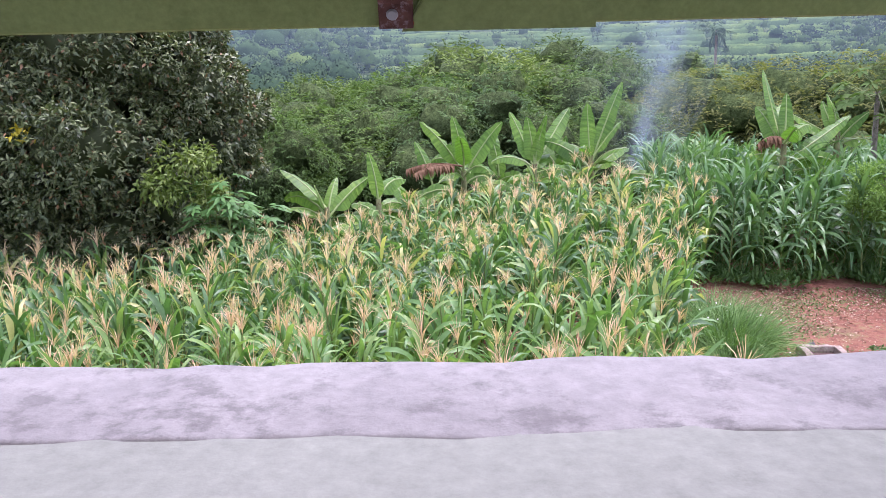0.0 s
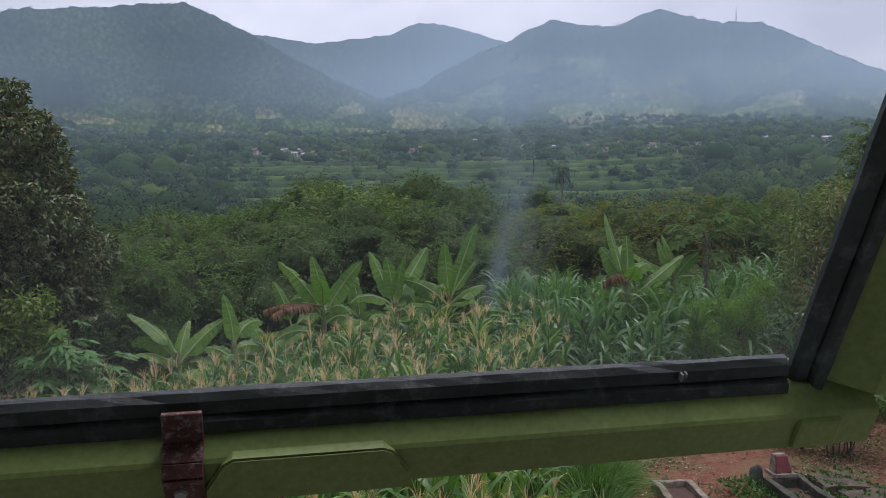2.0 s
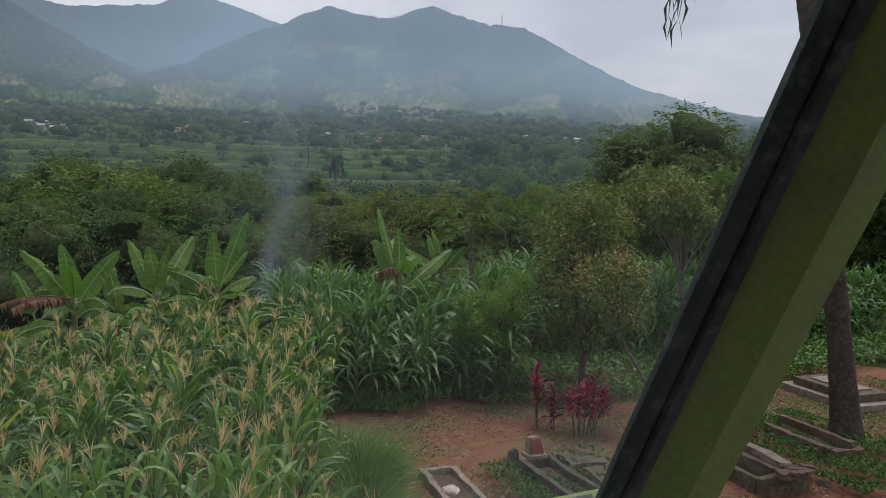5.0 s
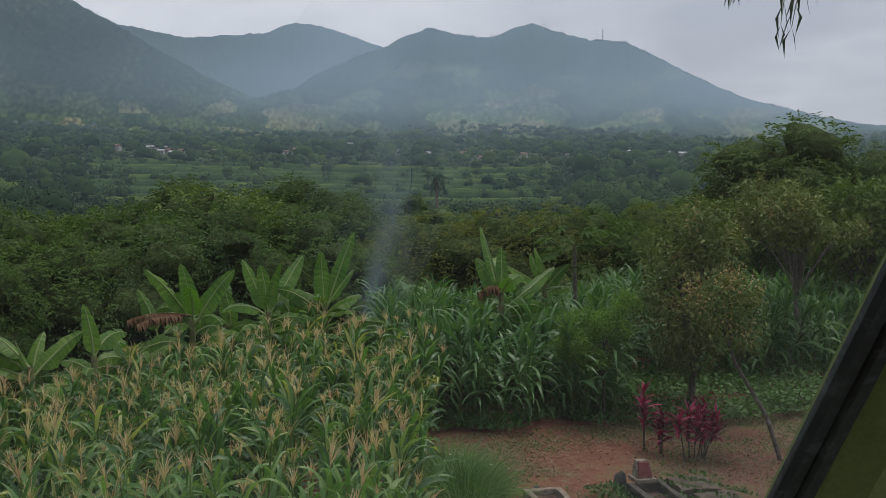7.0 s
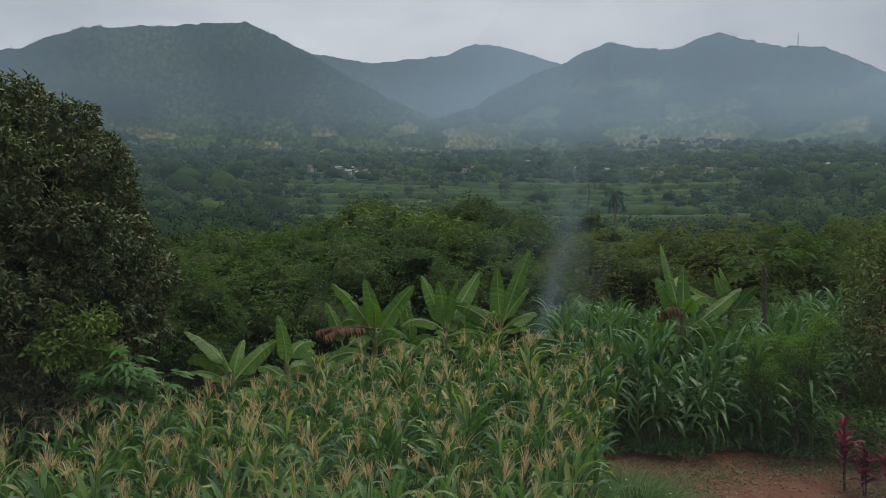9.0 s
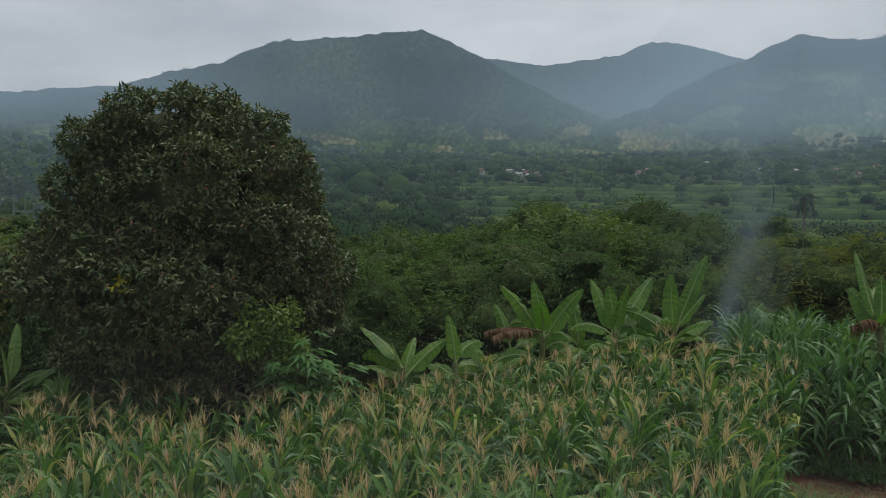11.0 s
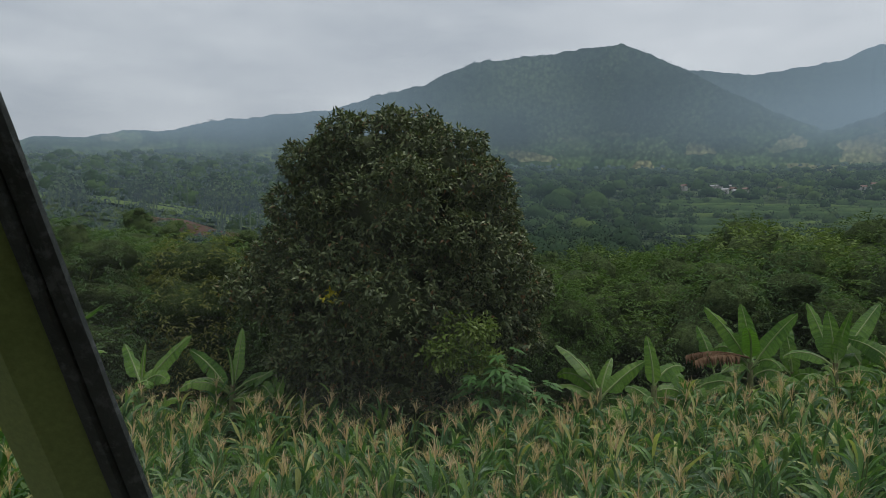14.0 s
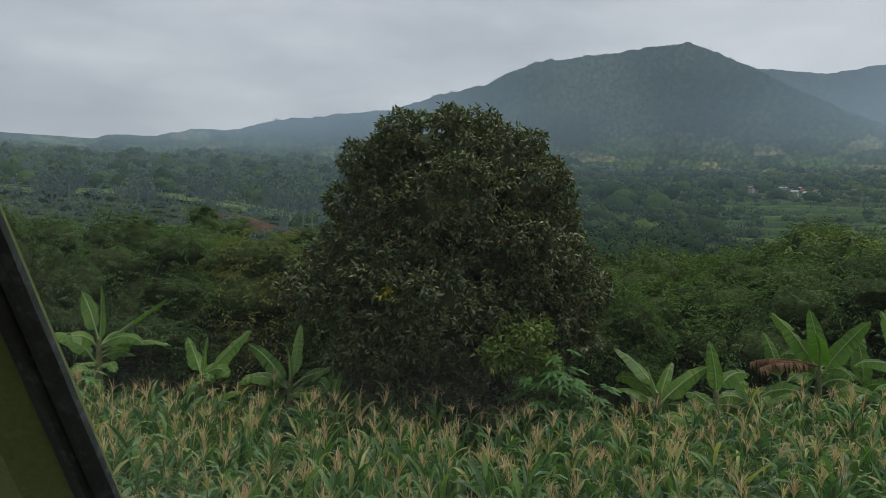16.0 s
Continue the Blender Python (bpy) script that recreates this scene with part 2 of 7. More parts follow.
BAMBOO_OLIVE = foliage("olive_bamboo_leaves", (0.1, 0.122, 0.036), (0.146, 0.164, 0.048), (0.2, 0.21, 0.066), 0.7, 0.4, 0.35, None, 0.96, 0.45, 0.12)
WOODS_A = foliage("wood_leaves", (0.062, 0.112, 0.036), (0.094, 0.155, 0.048), (0.138, 0.2, 0.064), 0.8, 0.35, 0.3, None, 0.96, 0.3, 0.06)
WOODS_B = foliage("pale_wood_leaves", (0.086, 0.138, 0.042), (0.132, 0.19, 0.06), (0.188, 0.25, 0.086), 0.8, 0.25, 0.3, None, 0.96, 0.3, 0.06)
WOODS_C = foliage("dark_wood_leaves", (0.055, 0.09, 0.032), (0.085, 0.13, 0.045), (0.125, 0.175, 0.06), 0.8, 0.3, 0.3, None, 0.96, 0.3, 0.06)


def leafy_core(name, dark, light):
    """Leaf mass too deep to tell single leaves: their light and shade painted as leaf-sized noise."""
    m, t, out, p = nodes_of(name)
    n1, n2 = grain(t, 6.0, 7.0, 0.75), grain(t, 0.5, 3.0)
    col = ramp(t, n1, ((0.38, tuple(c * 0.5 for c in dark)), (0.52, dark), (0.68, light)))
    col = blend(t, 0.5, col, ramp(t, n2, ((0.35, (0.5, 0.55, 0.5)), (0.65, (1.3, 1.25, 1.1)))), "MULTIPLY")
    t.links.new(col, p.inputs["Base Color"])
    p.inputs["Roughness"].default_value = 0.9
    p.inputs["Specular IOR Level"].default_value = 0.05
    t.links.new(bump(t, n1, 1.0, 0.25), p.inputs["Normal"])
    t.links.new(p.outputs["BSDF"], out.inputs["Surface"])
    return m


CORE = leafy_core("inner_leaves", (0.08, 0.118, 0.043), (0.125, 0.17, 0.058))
LONGAN = foliage("longan_leaves", (0.07, 0.11, 0.034), (0.13, 0.18, 0.055), (0.215, 0.26, 0.095), 0.6, 0.2, 0.8, None, 0.96, 0.35, 0.1)
BLOSSOM = foliage("longan_blossom", (0.3, 0.21, 0.09), (0.4, 0.3, 0.13), (0.48, 0.39, 0.18), 0.7, 0.15)
CASSAVA = foliage("cassava_leaves", (0.05, 0.12, 0.035), (0.09, 0.2, 0.055), (0.14, 0.27, 0.08), 0.5, 0.3)
COVER = foliage("creeper_leaves", (0.04, 0.09, 0.028), (0.08, 0.16, 0.045), (0.13, 0.23, 0.075), 0.5, 0.25)
CORN = foliage("corn_leaves", (0.056, 0.135, 0.039), (0.118, 0.242, 0.062), (0.3, 0.41, 0.13), 0.45, 0.4, 0.5, (0.42, 0.44, 0.15), 0.91, 0.65, 0.5)
CORN_TALL = foliage("green_corn_leaves", (0.045, 0.115, 0.042), (0.085, 0.185, 0.062), (0.16, 0.28, 0.09), 0.4, 0.3, 0.5, None, 0.96, 0.55, 0.38)
TASSEL = foliage("corn_tassels", (0.55, 0.32, 0.23), (0.67, 0.47, 0.32), (0.74, 0.62, 0.38), 0.8, 0.35, 1.6, None, 0.96, 0.3)
STALK = foliage("corn_stalks", (0.08, 0.13, 0.03), (0.13, 0.18, 0.05), (0.18, 0.2, 0.07), 0.5, 0.1)
BANANA = foliage("banana_leaves", (0.05, 0.125, 0.022), (0.105, 0.215, 0.035), (0.19, 0.32, 0.055), 0.38, 0.42, 1.6, None, 0.96, 0.1, 0.25, True)
BANANA_DRY = foliage("dry_banana_leaves", (0.09, 0.05, 0.025), (0.17, 0.095, 0.05), (0.27, 0.17, 0.10), 0.8, 0.15, 3.0, None, 0.96, 0.1)
TI = foliage("ti_leaves", (0.1, 0.013, 0.034), (0.27, 0.024, 0.075), (0.48, 0.06, 0.14), 0.35, 0.25, 2.0, None, 0.96, 0.75)
TI_BRONZE = foliage("bronze_ti_leaves", (0.06, 0.05, 0.02), (0.11, 0.08, 0.035), (0.16, 0.11, 0.05), 0.4, 0.2, 2.0)
FEATHER = foliage("feathery_leaflets", (0.1, 0.19, 0.042), (0.165, 0.29, 0.06), (0.25, 0.37, 0.095), 0.6, 0.35, 0.8, None, 0.96, 0.4, 0.1)
TI_DARK = foliage("dark_ti_leaves", (0.05, 0.015, 0.02), (0.1, 0.02, 0.03), (0.16, 0.03, 0.04), 0.35, 0.2, 2.0)
GRASS = foliage("lemongrass_blades", (0.06, 0.14, 0.035), (0.125, 0.235, 0.065), (0.21, 0.32, 0.11), 0.5, 0.25, 0.8)
WEEDS = foliage("weed_leaves", (0.065, 0.115, 0.035), (0.12, 0.18, 0.06), (0.2, 0.25, 0.1), 0.55, 0.25, 0.8)
LITTER = foliage("dead_leaves", (0.15, 0.085, 0.055), (0.26, 0.165, 0.11), (0.42, 0.33, 0.24), 0.85, 0.1, 1.0, None, 0.96, 0.7)
WHITE_FLOWER = foliage("white_petals", (0.6, 0.6, 0.55), (0.7, 0.7, 0.65), (0.8, 0.8, 0.75), 0.7, 0.2)
PALM_LEAF = foliage("palm_fronds", (0.025, 0.045, 0.02), (0.05, 0.08, 0.035), (0.09, 0.12, 0.06), 0.5, 0.2)
BARK = surface("bark", (0.07, 0.055, 0.04), (0.13, 0.11, 0.085), (0.2, 0.2, 0.17), 5.0, 60.0, 0.9, 0.8, 0.02)
PALE_BARK = surface("pale_bark", (0.16, 0.14, 0.11), (0.26, 0.24, 0.2), (0.1, 0.09, 0.07), 6.0, 60.0, 0.9, 0.6, 0.01)
STONE = surface("mossy_concrete", (0.055, 0.052, 0.04), (0.115, 0.105, 0.085), (0.035, 0.055, 0.022), 7.0, 70.0, 0.9, 0.6, 0.01)
PALE_STONE = surface("weathered_concrete", (0.19, 0.15, 0.115), (0.34, 0.285, 0.23), (0.1, 0.09, 0.055), 8.0, 70.0, 0.88, 0.5, 0.008)
DARK_STONE = surface("dark_weathered_stone", (0.05, 0.05, 0.045), (0.1, 0.1, 0.09), (0.06, 0.075, 0.04), 5.0, 60.0, 0.9, 0.7, 0.012)
PALE_ROCK = surface("pale_rock", (0.42, 0.35, 0.3), (0.6, 0.54, 0.48), (0.3, 0.22, 0.17), 9.0, 60.0, 0.9, 0.6, 0.01)
OLD_STONE = surface("crumbling_masonry", (0.085, 0.07, 0.05), (0.17, 0.14, 0.105), (0.07, 0.06, 0.03), 6.0, 60.0, 0.92, 0.8, 0.015)
OLD_BRICK = surface("mossy_brick", (0.12, 0.075, 0.055), (0.2, 0.135, 0.1), (0.06, 0.07, 0.035), 7.0, 80.0, 0.9, 0.7, 0.01)
PALM_BARK = surface("palm_bark", (0.045, 0.035, 0.028), (0.085, 0.065, 0.05), (0.12, 0.1, 0.08), 6.0, 60.0, 0.9, 0.8, 0.02)
BANK = surface("red_earth_bank", (0.085, 0.052, 0.042), (0.125, 0.078, 0.06), (0.05, 0.075, 0.03), 0.3, 3.0, 0.95, 0.6, 0.2)
RED_TILE = surface("maroon_tile", (0.13, 0.025, 0.025), (0.19, 0.045, 0.04), None, 9.0, 60.0, 0.35, 0.1, 0.002)
GREEN_PAINT = surface("olive_green_paint", (0.215, 0.288, 0.094), (0.235, 0.308, 0.102), (0.197, 0.265, 0.086), 9.0, 220.0, 0.5, 0.12, 0.001, 0.2)
PUTTY = surface("dark_glazing_putty", (0.026, 0.036, 0.034), (0.056, 0.07, 0.068), (0.085, 0.1, 0.1), 26.0, 160.0, 0.6, 0.5, 0.002, 0.4)
SILL = surface("whitewashed_sill", (0.2, 0.196, 0.186), (0.262, 0.257, 0.242), (0.15, 0.145, 0.138), 14.0, 120.0, 0.85, 0.4, 0.003)
SILL_GREY = surface("grey_green_plaster", (0.18, 0.195, 0.16), (0.22, 0.235, 0.195), None, 6.0, 120.0, 0.85, 0.2, 0.002)
WALL = surface("painted_wall", (0.68, 0.71, 0.65), (0.75, 0.77, 0.72), None, 2.0, 90.0, 0.85, 0.2, 0.003)
FLOOR_TILE = surface("grey_floor", (0.2, 0.2, 0.2), (0.26, 0.26, 0.25), None, 2.0, 60.0, 0.5, 0.1, 0.002)
RUST = surface("rusty_latch_metal", (0.075, 0.03, 0.024), (0.16, 0.075, 0.06), (0.24, 0.18, 0.18), 80.0, 300.0, 0.75, 0.6, 0.001)
RUST_BRIGHT = surface("orange_rust", (0.3, 0.08, 0.03), (0.38, 0.13, 0.06), None, 60.0, 300.0, 0.8, 0.4, 0.001)
HOUSE_WALL = surface("house_plaster", (0.5, 0.49, 0.48), (0.68, 0.67, 0.65), None, 0.6, 4.0, 0.9, 0.1, 0.01)
# roof red greyed: distance haze put into the base colour
HOUSE_ROOF = surface("clay_roof", (0.17, 0.125, 0.115), (0.27, 0.2, 0.18), None, 0.5, 5.0, 0.9, 0.3, 0.02)
METAL = surface("galvanised_metal", (0.3, 0.31, 0.32), (0.4, 0.41, 0.42), None, 1.0, 10.0, 0.4, 0.1, 0.01)


def make_soil():
    """Red laterite soil, trodden, strewn with litter and sparse green."""
    m, t, out, p = nodes_of("red_soil")
    n1, n2, n3 = grain(t, 0.45, 6.0), grain(t, 9.0, 8.0, 0.7), grain(t, 45.0, 4.0, 0.7)
    col = ramp(t, n1, ((0.36, (0.135, 0.055, 0.036)), (0.52, (0.2, 0.088, 0.058)), (0.66, (0.18, 0.11, 0.07))))
    col = blend(t, 0.7, col, ramp(t, n2, ((0.32, (0.3, 0.3, 0.3)), (0.68, (1.5, 1.45, 1.4)))), "MULTIPLY")
    col = blend(t, ramp(t, n3, ((0.56, (0, 0, 0)), (0.68, (0.6, 0.6, 0.6)))), col, (0.3, 0.19, 0.13))
    col = blend(t, ramp(t, math_node(t, "MULTIPLY", n2, n1), ((0.25, (0, 0, 0)), (0.33, (0.7, 0.7, 0.7)))), col, (0.12, 0.125, 0.05))
    t.links.new(col, p.inputs["Base Color"])
    p.inputs["Roughness"].default_value = 0.95
    p.inputs["Specular IOR Level"].default_value = 0.15
    t.links.new(bump(t, n2, 0.7, 0.04), p.inputs["Normal"])
    t.links.new(p.outputs["BSDF"], out.inputs["Surface"])
    return m


def make_valley():
    """The valley floor under the woods: undergrowth and bare earth."""
    m, t, out, p = nodes_of("valley_undergrowth")
    n1, n2 = grain(t, 0.03, 6.0), grain(t, 0.35, 8.0, 0.75)
    col = ramp(t, n1, ((0.3, (0.025, 0.045, 0.014)), (0.6, (0.045, 0.075, 0.022)), (0.8, (0.08, 0.085, 0.035))))
    col = blend(t, 0.8, col, ramp(t, n2, ((0.3, (0.35, 0.35, 0.35)), (0.7, (1.3, 1.3, 1.3)))), "MULTIPLY")
    vo = t.nodes.new("ShaderNodeTexVoronoi")
    vo.inputs["Scale"].default_value = 0.14
    vc = t.nodes.new("ShaderNodeTexCoord")
    t.links.new(vc.outputs["Object"], vo.inputs["Vector"])
    col = blend(t, ramp(t, math_node(t, "MULTIPLY", vo.outputs["Distance"], n2), ((0.16, (0, 0, 0)), (0.3, (0.8, 0.8, 0.8)))), col, (0.055, 0.085, 0.026))
    t.links.new(col, p.inputs["Base Color"])
    p.inputs["Roughness"].default_value = 0.95
    p.inputs["Specular IOR Level"].default_value = 0.1
    t.links.new(bump(t, n2, 1.0, 0.6), p.inputs["Normal"])
    # haze painted in: bluish emission over the ground colour, more with distance
    haze_glow = t.nodes.new("ShaderNodeAttribute")
    haze_glow.attribute_name = "haze_glow"
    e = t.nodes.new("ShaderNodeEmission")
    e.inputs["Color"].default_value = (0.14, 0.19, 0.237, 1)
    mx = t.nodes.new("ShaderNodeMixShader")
    t.links.new(haze_glow.outputs["Fac"], mx.inputs["Fac"])
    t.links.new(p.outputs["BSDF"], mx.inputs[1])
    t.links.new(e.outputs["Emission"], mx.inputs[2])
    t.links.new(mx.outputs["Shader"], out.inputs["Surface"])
    return m


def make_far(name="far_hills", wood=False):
    """Far wooded hills, a glowing backdrop: haze painted as emission, its share growing with the distance."""
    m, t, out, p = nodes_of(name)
    haze_glow = t.nodes.new("ShaderNodeAttribute")
    haze_glow.attribute_name = "haze_glow"
    if wood:
        isl = t.nodes.new("ShaderNodeNewGeometry")
        sp = t.nodes.new("ShaderNodeAttribute")
        sp.attribute_name = "species"
        mixed = math_node(t, "ADD", math_node(t, "MULTIPLY", isl.outputs["Random Per Island"], 0.2), math_node(t, "MULTIPLY", sp.outputs["Fac"], 0.8))
        fine = grain(t, 1.6, 6.0, 0.7)
        col = ramp(t, mixed, ((0.12, (0.027, 0.05, 0.024)), (0.4, (0.054, 0.09, 0.034)), (0.66, (0.1, 0.142, 0.043)), (0.9, (0.19, 0.23, 0.07))))
        col = blend(t, 0.75, col, ramp(t, fine, ((0.36, (0.7, 0.72, 0.7)), (0.64, (1.2, 1.2, 1.15)))), "MULTIPLY")
    else:
        # metres across and up the slope
        slope = t.nodes.new("ShaderNodeAttribute")
        slope.attribute_name = "slope"

        def tex(kind, scale, detail=4.0, warp=None):
            n = t.nodes.new(kind)
            n.inputs["Scale"].default_value = scale
            if kind == "ShaderNodeTexNoise":
                n.inputs["Detail"].default_value, n.inputs["Roughness"].default_value = detail, 0.62
            t.links.new(warp or slope.outputs["Vector"], n.inputs["Vector"])
            return n
        big, mid, small = tex("ShaderNodeTexNoise", 0.0042, 5.0), tex("ShaderNodeTexNoise", 0.017, 5.0), tex("ShaderNodeTexNoise", 0.085, 3.0)
        forest = ramp(t, big.outputs["Fac"], ((0.36, (0.015, 0.026, 0.019)), (0.52, (0.027, 0.043, 0.027)), (0.66, (0.046, 0.066, 0.034))))
        # plots with ragged edges: woodlots, gardens, grass and stubble
        push = t.nodes.new("ShaderNodeVectorMath")
        push.operation = "MULTIPLY_ADD"
        t.links.new(mid.outputs["Color"], push.inputs[0])
        push.inputs[1].default_value = (110.0, 30.0, 0.0)
        t.links.new(slope.outputs["Vector"], push.inputs[2])
        flat = t.nodes.new("ShaderNodeMapping")
        flat.inputs["Scale"].default_value = (0.55, 1.5, 1.0)
        t.links.new(push.outputs["Vector"], flat.inputs["Vector"])
        cell = tex("ShaderNodeTexVoronoi", 0.021, warp=flat.outputs["Vector"])
        plots = ramp(t, cell.outputs["Color"], ((0.22, (0.026, 0.05, 0.026)), (0.4, (0.07, 0.108, 0.044)), (0.52, (0.045, 0.076, 0.034)), (0.6, (0.14, 0.18, 0.068)), (0.72, (0.078, 0.115, 0.048)), (0.8, (0.175, 0.172, 0.088))))
        low = t.nodes.new("ShaderNodeAttribute")
        low.attribute_name = "low"
        col = blend(t, math_node(t, "MULTIPLY", low.outputs["Fac"], ramp(t, big.outputs["Fac"], ((0.34, (0.35, 0.35, 0.35)), (0.5, (1, 1, 1))))), forest, plots)
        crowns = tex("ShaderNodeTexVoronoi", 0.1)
        # shade between crowns painted into the colour: light centres, dark gaps
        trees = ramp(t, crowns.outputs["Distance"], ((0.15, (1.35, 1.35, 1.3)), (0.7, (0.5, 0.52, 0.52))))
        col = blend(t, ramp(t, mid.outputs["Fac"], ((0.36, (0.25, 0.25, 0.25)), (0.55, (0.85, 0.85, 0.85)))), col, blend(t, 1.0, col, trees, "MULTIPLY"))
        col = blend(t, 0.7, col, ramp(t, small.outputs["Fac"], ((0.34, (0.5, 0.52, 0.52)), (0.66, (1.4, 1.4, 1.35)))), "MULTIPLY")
    t.links.new(col, p.inputs["Base Color"])
    p.inputs["Roughness"].default_value = 1.0
    p.inputs["Specular IOR Level"].default_value = 0.0
    # blue-grey emission laid over the surface colour stands in for haze
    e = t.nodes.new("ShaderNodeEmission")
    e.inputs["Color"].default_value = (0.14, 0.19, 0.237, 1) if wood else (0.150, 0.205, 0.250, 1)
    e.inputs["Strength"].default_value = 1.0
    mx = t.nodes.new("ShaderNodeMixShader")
    t.links.new(haze_glow.outputs["Fac"], mx.inputs["Fac"])
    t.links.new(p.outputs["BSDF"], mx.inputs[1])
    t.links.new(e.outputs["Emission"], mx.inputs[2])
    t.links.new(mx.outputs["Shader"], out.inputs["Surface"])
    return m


def make_glass():
    """Thin window glass with a film of dust."""
    m, t, out, p = nodes_of("dusty_glass")
    g = t.nodes.new("ShaderNodeBsdfTransparent")
    g.inputs["Color"].default_value = (0.985, 0.99, 0.985, 1)
    gl = t.nodes.new("ShaderNodeBsdfGlossy")
    gl.inputs["Roughness"].default_value = 0.0
    fr = t.nodes.new("ShaderNodeLayerWeight")
    fr.inputs["Blend"].default_value = 0.5
    m1 = t.nodes.new("ShaderNodeMixShader")
    t.links.new(math_node(t, "ADD", math_node(t, "MULTIPLY", math_node(t, "POWER", fr.outputs["Facing"], 5.0), 0.4), 0.008), m1.inputs["Fac"])
    t.links.new(g.outputs["BSDF"], m1.inputs[1])
    t.links.new(gl.outputs["BSDF"], m1.inputs[2])
    d = t.nodes.new("ShaderNodeBsdfTranslucent")
    d.inputs["Color"].default_value = (0.75, 0.8, 0.82, 1)
    m2 = t.nodes.new("ShaderNodeMixShader")
    n1 = grain(t, 7.0, 6.0, 0.65)
    # the film is denser towards the lower edge and beside the stile
    xyz = t.nodes.new("ShaderNodeSeparateXYZ")
    tc = t.nodes.new("ShaderNodeTexCoord")
    t.links.new(tc.outputs["Object"], xyz.inputs["Vector"])
    low = ramp(t, xyz.outputs["Z"], ((0.0, (1, 1, 1)), (0.07, (0.4, 0.4, 0.4)), (0.2, (0, 0, 0))))
    side = ramp(t, math_node(t, "MULTIPLY", xyz.outputs["X"], -1.0), ((0.0, (0.2, 0.2, 0.2)), (0.06, (0, 0, 0))))
    film = math_node(t, "ADD", math_node(t, "MULTIPLY", math_node(t, "ADD", low, side), 2.8), 0.8)
    film = math_node(t, "MULTIPLY", film, ramp(t, n1, ((0.3, (0.35, 0.35, 0.35)), (0.75, (1, 1, 1)))))
    t.links.new(math_node(t, "MULTIPLY", film, 0.006), m2.inputs["Fac"])
    t.links.new(m1.outputs["Shader"], m2.inputs[1])
    t.links.new(d.outputs["BSDF"], m2.inputs[2])
    t.links.new(m2.outputs["Shader"], out.inputs["Surface"])
    return m


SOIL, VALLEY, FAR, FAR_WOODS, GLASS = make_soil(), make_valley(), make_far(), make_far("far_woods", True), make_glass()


# ---- ground, valley and mountains ----
EYE_Z = 4.5
# crest lines as (bearing, elevation) in degrees from the window
CREST_LEFT = ((-70, 2.0), (-56, 2.6), (-51, 4.2), (-48, 5.4), (-45, 5.5), (-42, 6.2), (-40, 6.2), (-36.6, 7.2), (-33.5, 7.6), (-28.6, 8.3),
              (-25, 9.6), (-22, 10.3), (-18.5, 11.9), (-13, 12.5), (-8.2, 13.1), (-6.7, 12.6), (-4, 11.4), (-0.8, 9.6), (2.4, 8.1), (6, 6.6), (14, 5.0), (30, 3.0))
CREST_MID = ((-30, 3.0), (-14, 9.5), (-4, 11.3), (1.2, 10.7), (4, 11.1), (6, 11.35), (8, 12.1), (9.7, 12.0), (12.2, 11.4), (14, 10.8), (20, 9.0), (30, 5.0))
CREST_RIGHT = ((-8, 4.5), (4, 6.5), (8, 7.7), (10.6, 9.3), (14.6, 10.8), (16.5, 11.8), (17.6, 12.2), (19, 11.8), (22.2, 11.5), (23, 11.75), (25, 12.4), (26.4, 11.9),
               (29, 11.2), (29.5, 11.3), (31.5, 11.1), (33.2, 10.2), (37, 8.2), (38.8, 7.3), (42.4, 6.15), (45.7, 5.3), (48, 4.9), (60, 3.4), (75, 2.0))


def smooth(a, b, x):
    s = np.clip((x - a) / (b - a), 0, 1)
    return s * s * (3 - 2 * s)


def lumps(x, y, scale, octaves=4, seed=0.0):
    """Soft random relief between about -1 and 1, from summed turned sine waves."""
    out, amp, tot = 0, 1.0, 0
    for o in range(octaves):
        for k in range(3):
            a = 1.3 * k + 2.1 * o + seed
            out = out + amp * np.sin((x * math.cos(a) + y * math.sin(a)) * scale + 1.7 * np.sin((y * math.cos(a * 1.7) - x * math.sin(a * 1.7)) * scale * 0.7 + k) + o * 4.1 + seed)
            tot += amp
        amp *= 0.55
        scale *= 2.13
    return out / tot * 1.6


def height(x, y):
    """The ground's height: terrace of the maize field, fall to the valley, rise to terraced fields and foothills."""
    x, y = np.asarray(x, float), np.asarray(y, float)
    r = np.hypot(x, y)
    az = np.degrees(np.arctan2(x, y))
    near = 0.25 + 0.15 * smooth(-1, 3, x) * smooth(9, 15, y) * (1 - smooth(6, 9, x)) - 0.05 * np.maximum(0, y - 7) * (1 - smooth(-3.0, 2.5, x)) - 0.035 * np.clip(-x, 0, 14) + 0.02 * lumps(x, y, 1.3, 3)
    near = np.where(y < 2.0, np.maximum(near, 0.1), near)
    edge = 19.0 + 14.0 * smooth(24, 40, az) - 1.5 * smooth(5, 30, -az)
    far = np.interp(r, (0, 45, 120, 190, 300, 420, 500, 700, 1100), (-8.5, -9.0, -8.0, -4.0, 3.0, 20.0, 31.0, 52.0, 84.0)) + 0.7 * lumps(x, y, 0.05, 3) * smooth(30, 80, r)
    far += smooth(24, 46, -az) * smooth(60, 200, r) * 11.5 * (1 - smooth(240, 380, r))
    out = near + (far - near) * smooth(edge, edge + 22, r)
    back = np.abs(az) > 95
    return np.where(back, np.where(r > 30, 0.1, near), out)


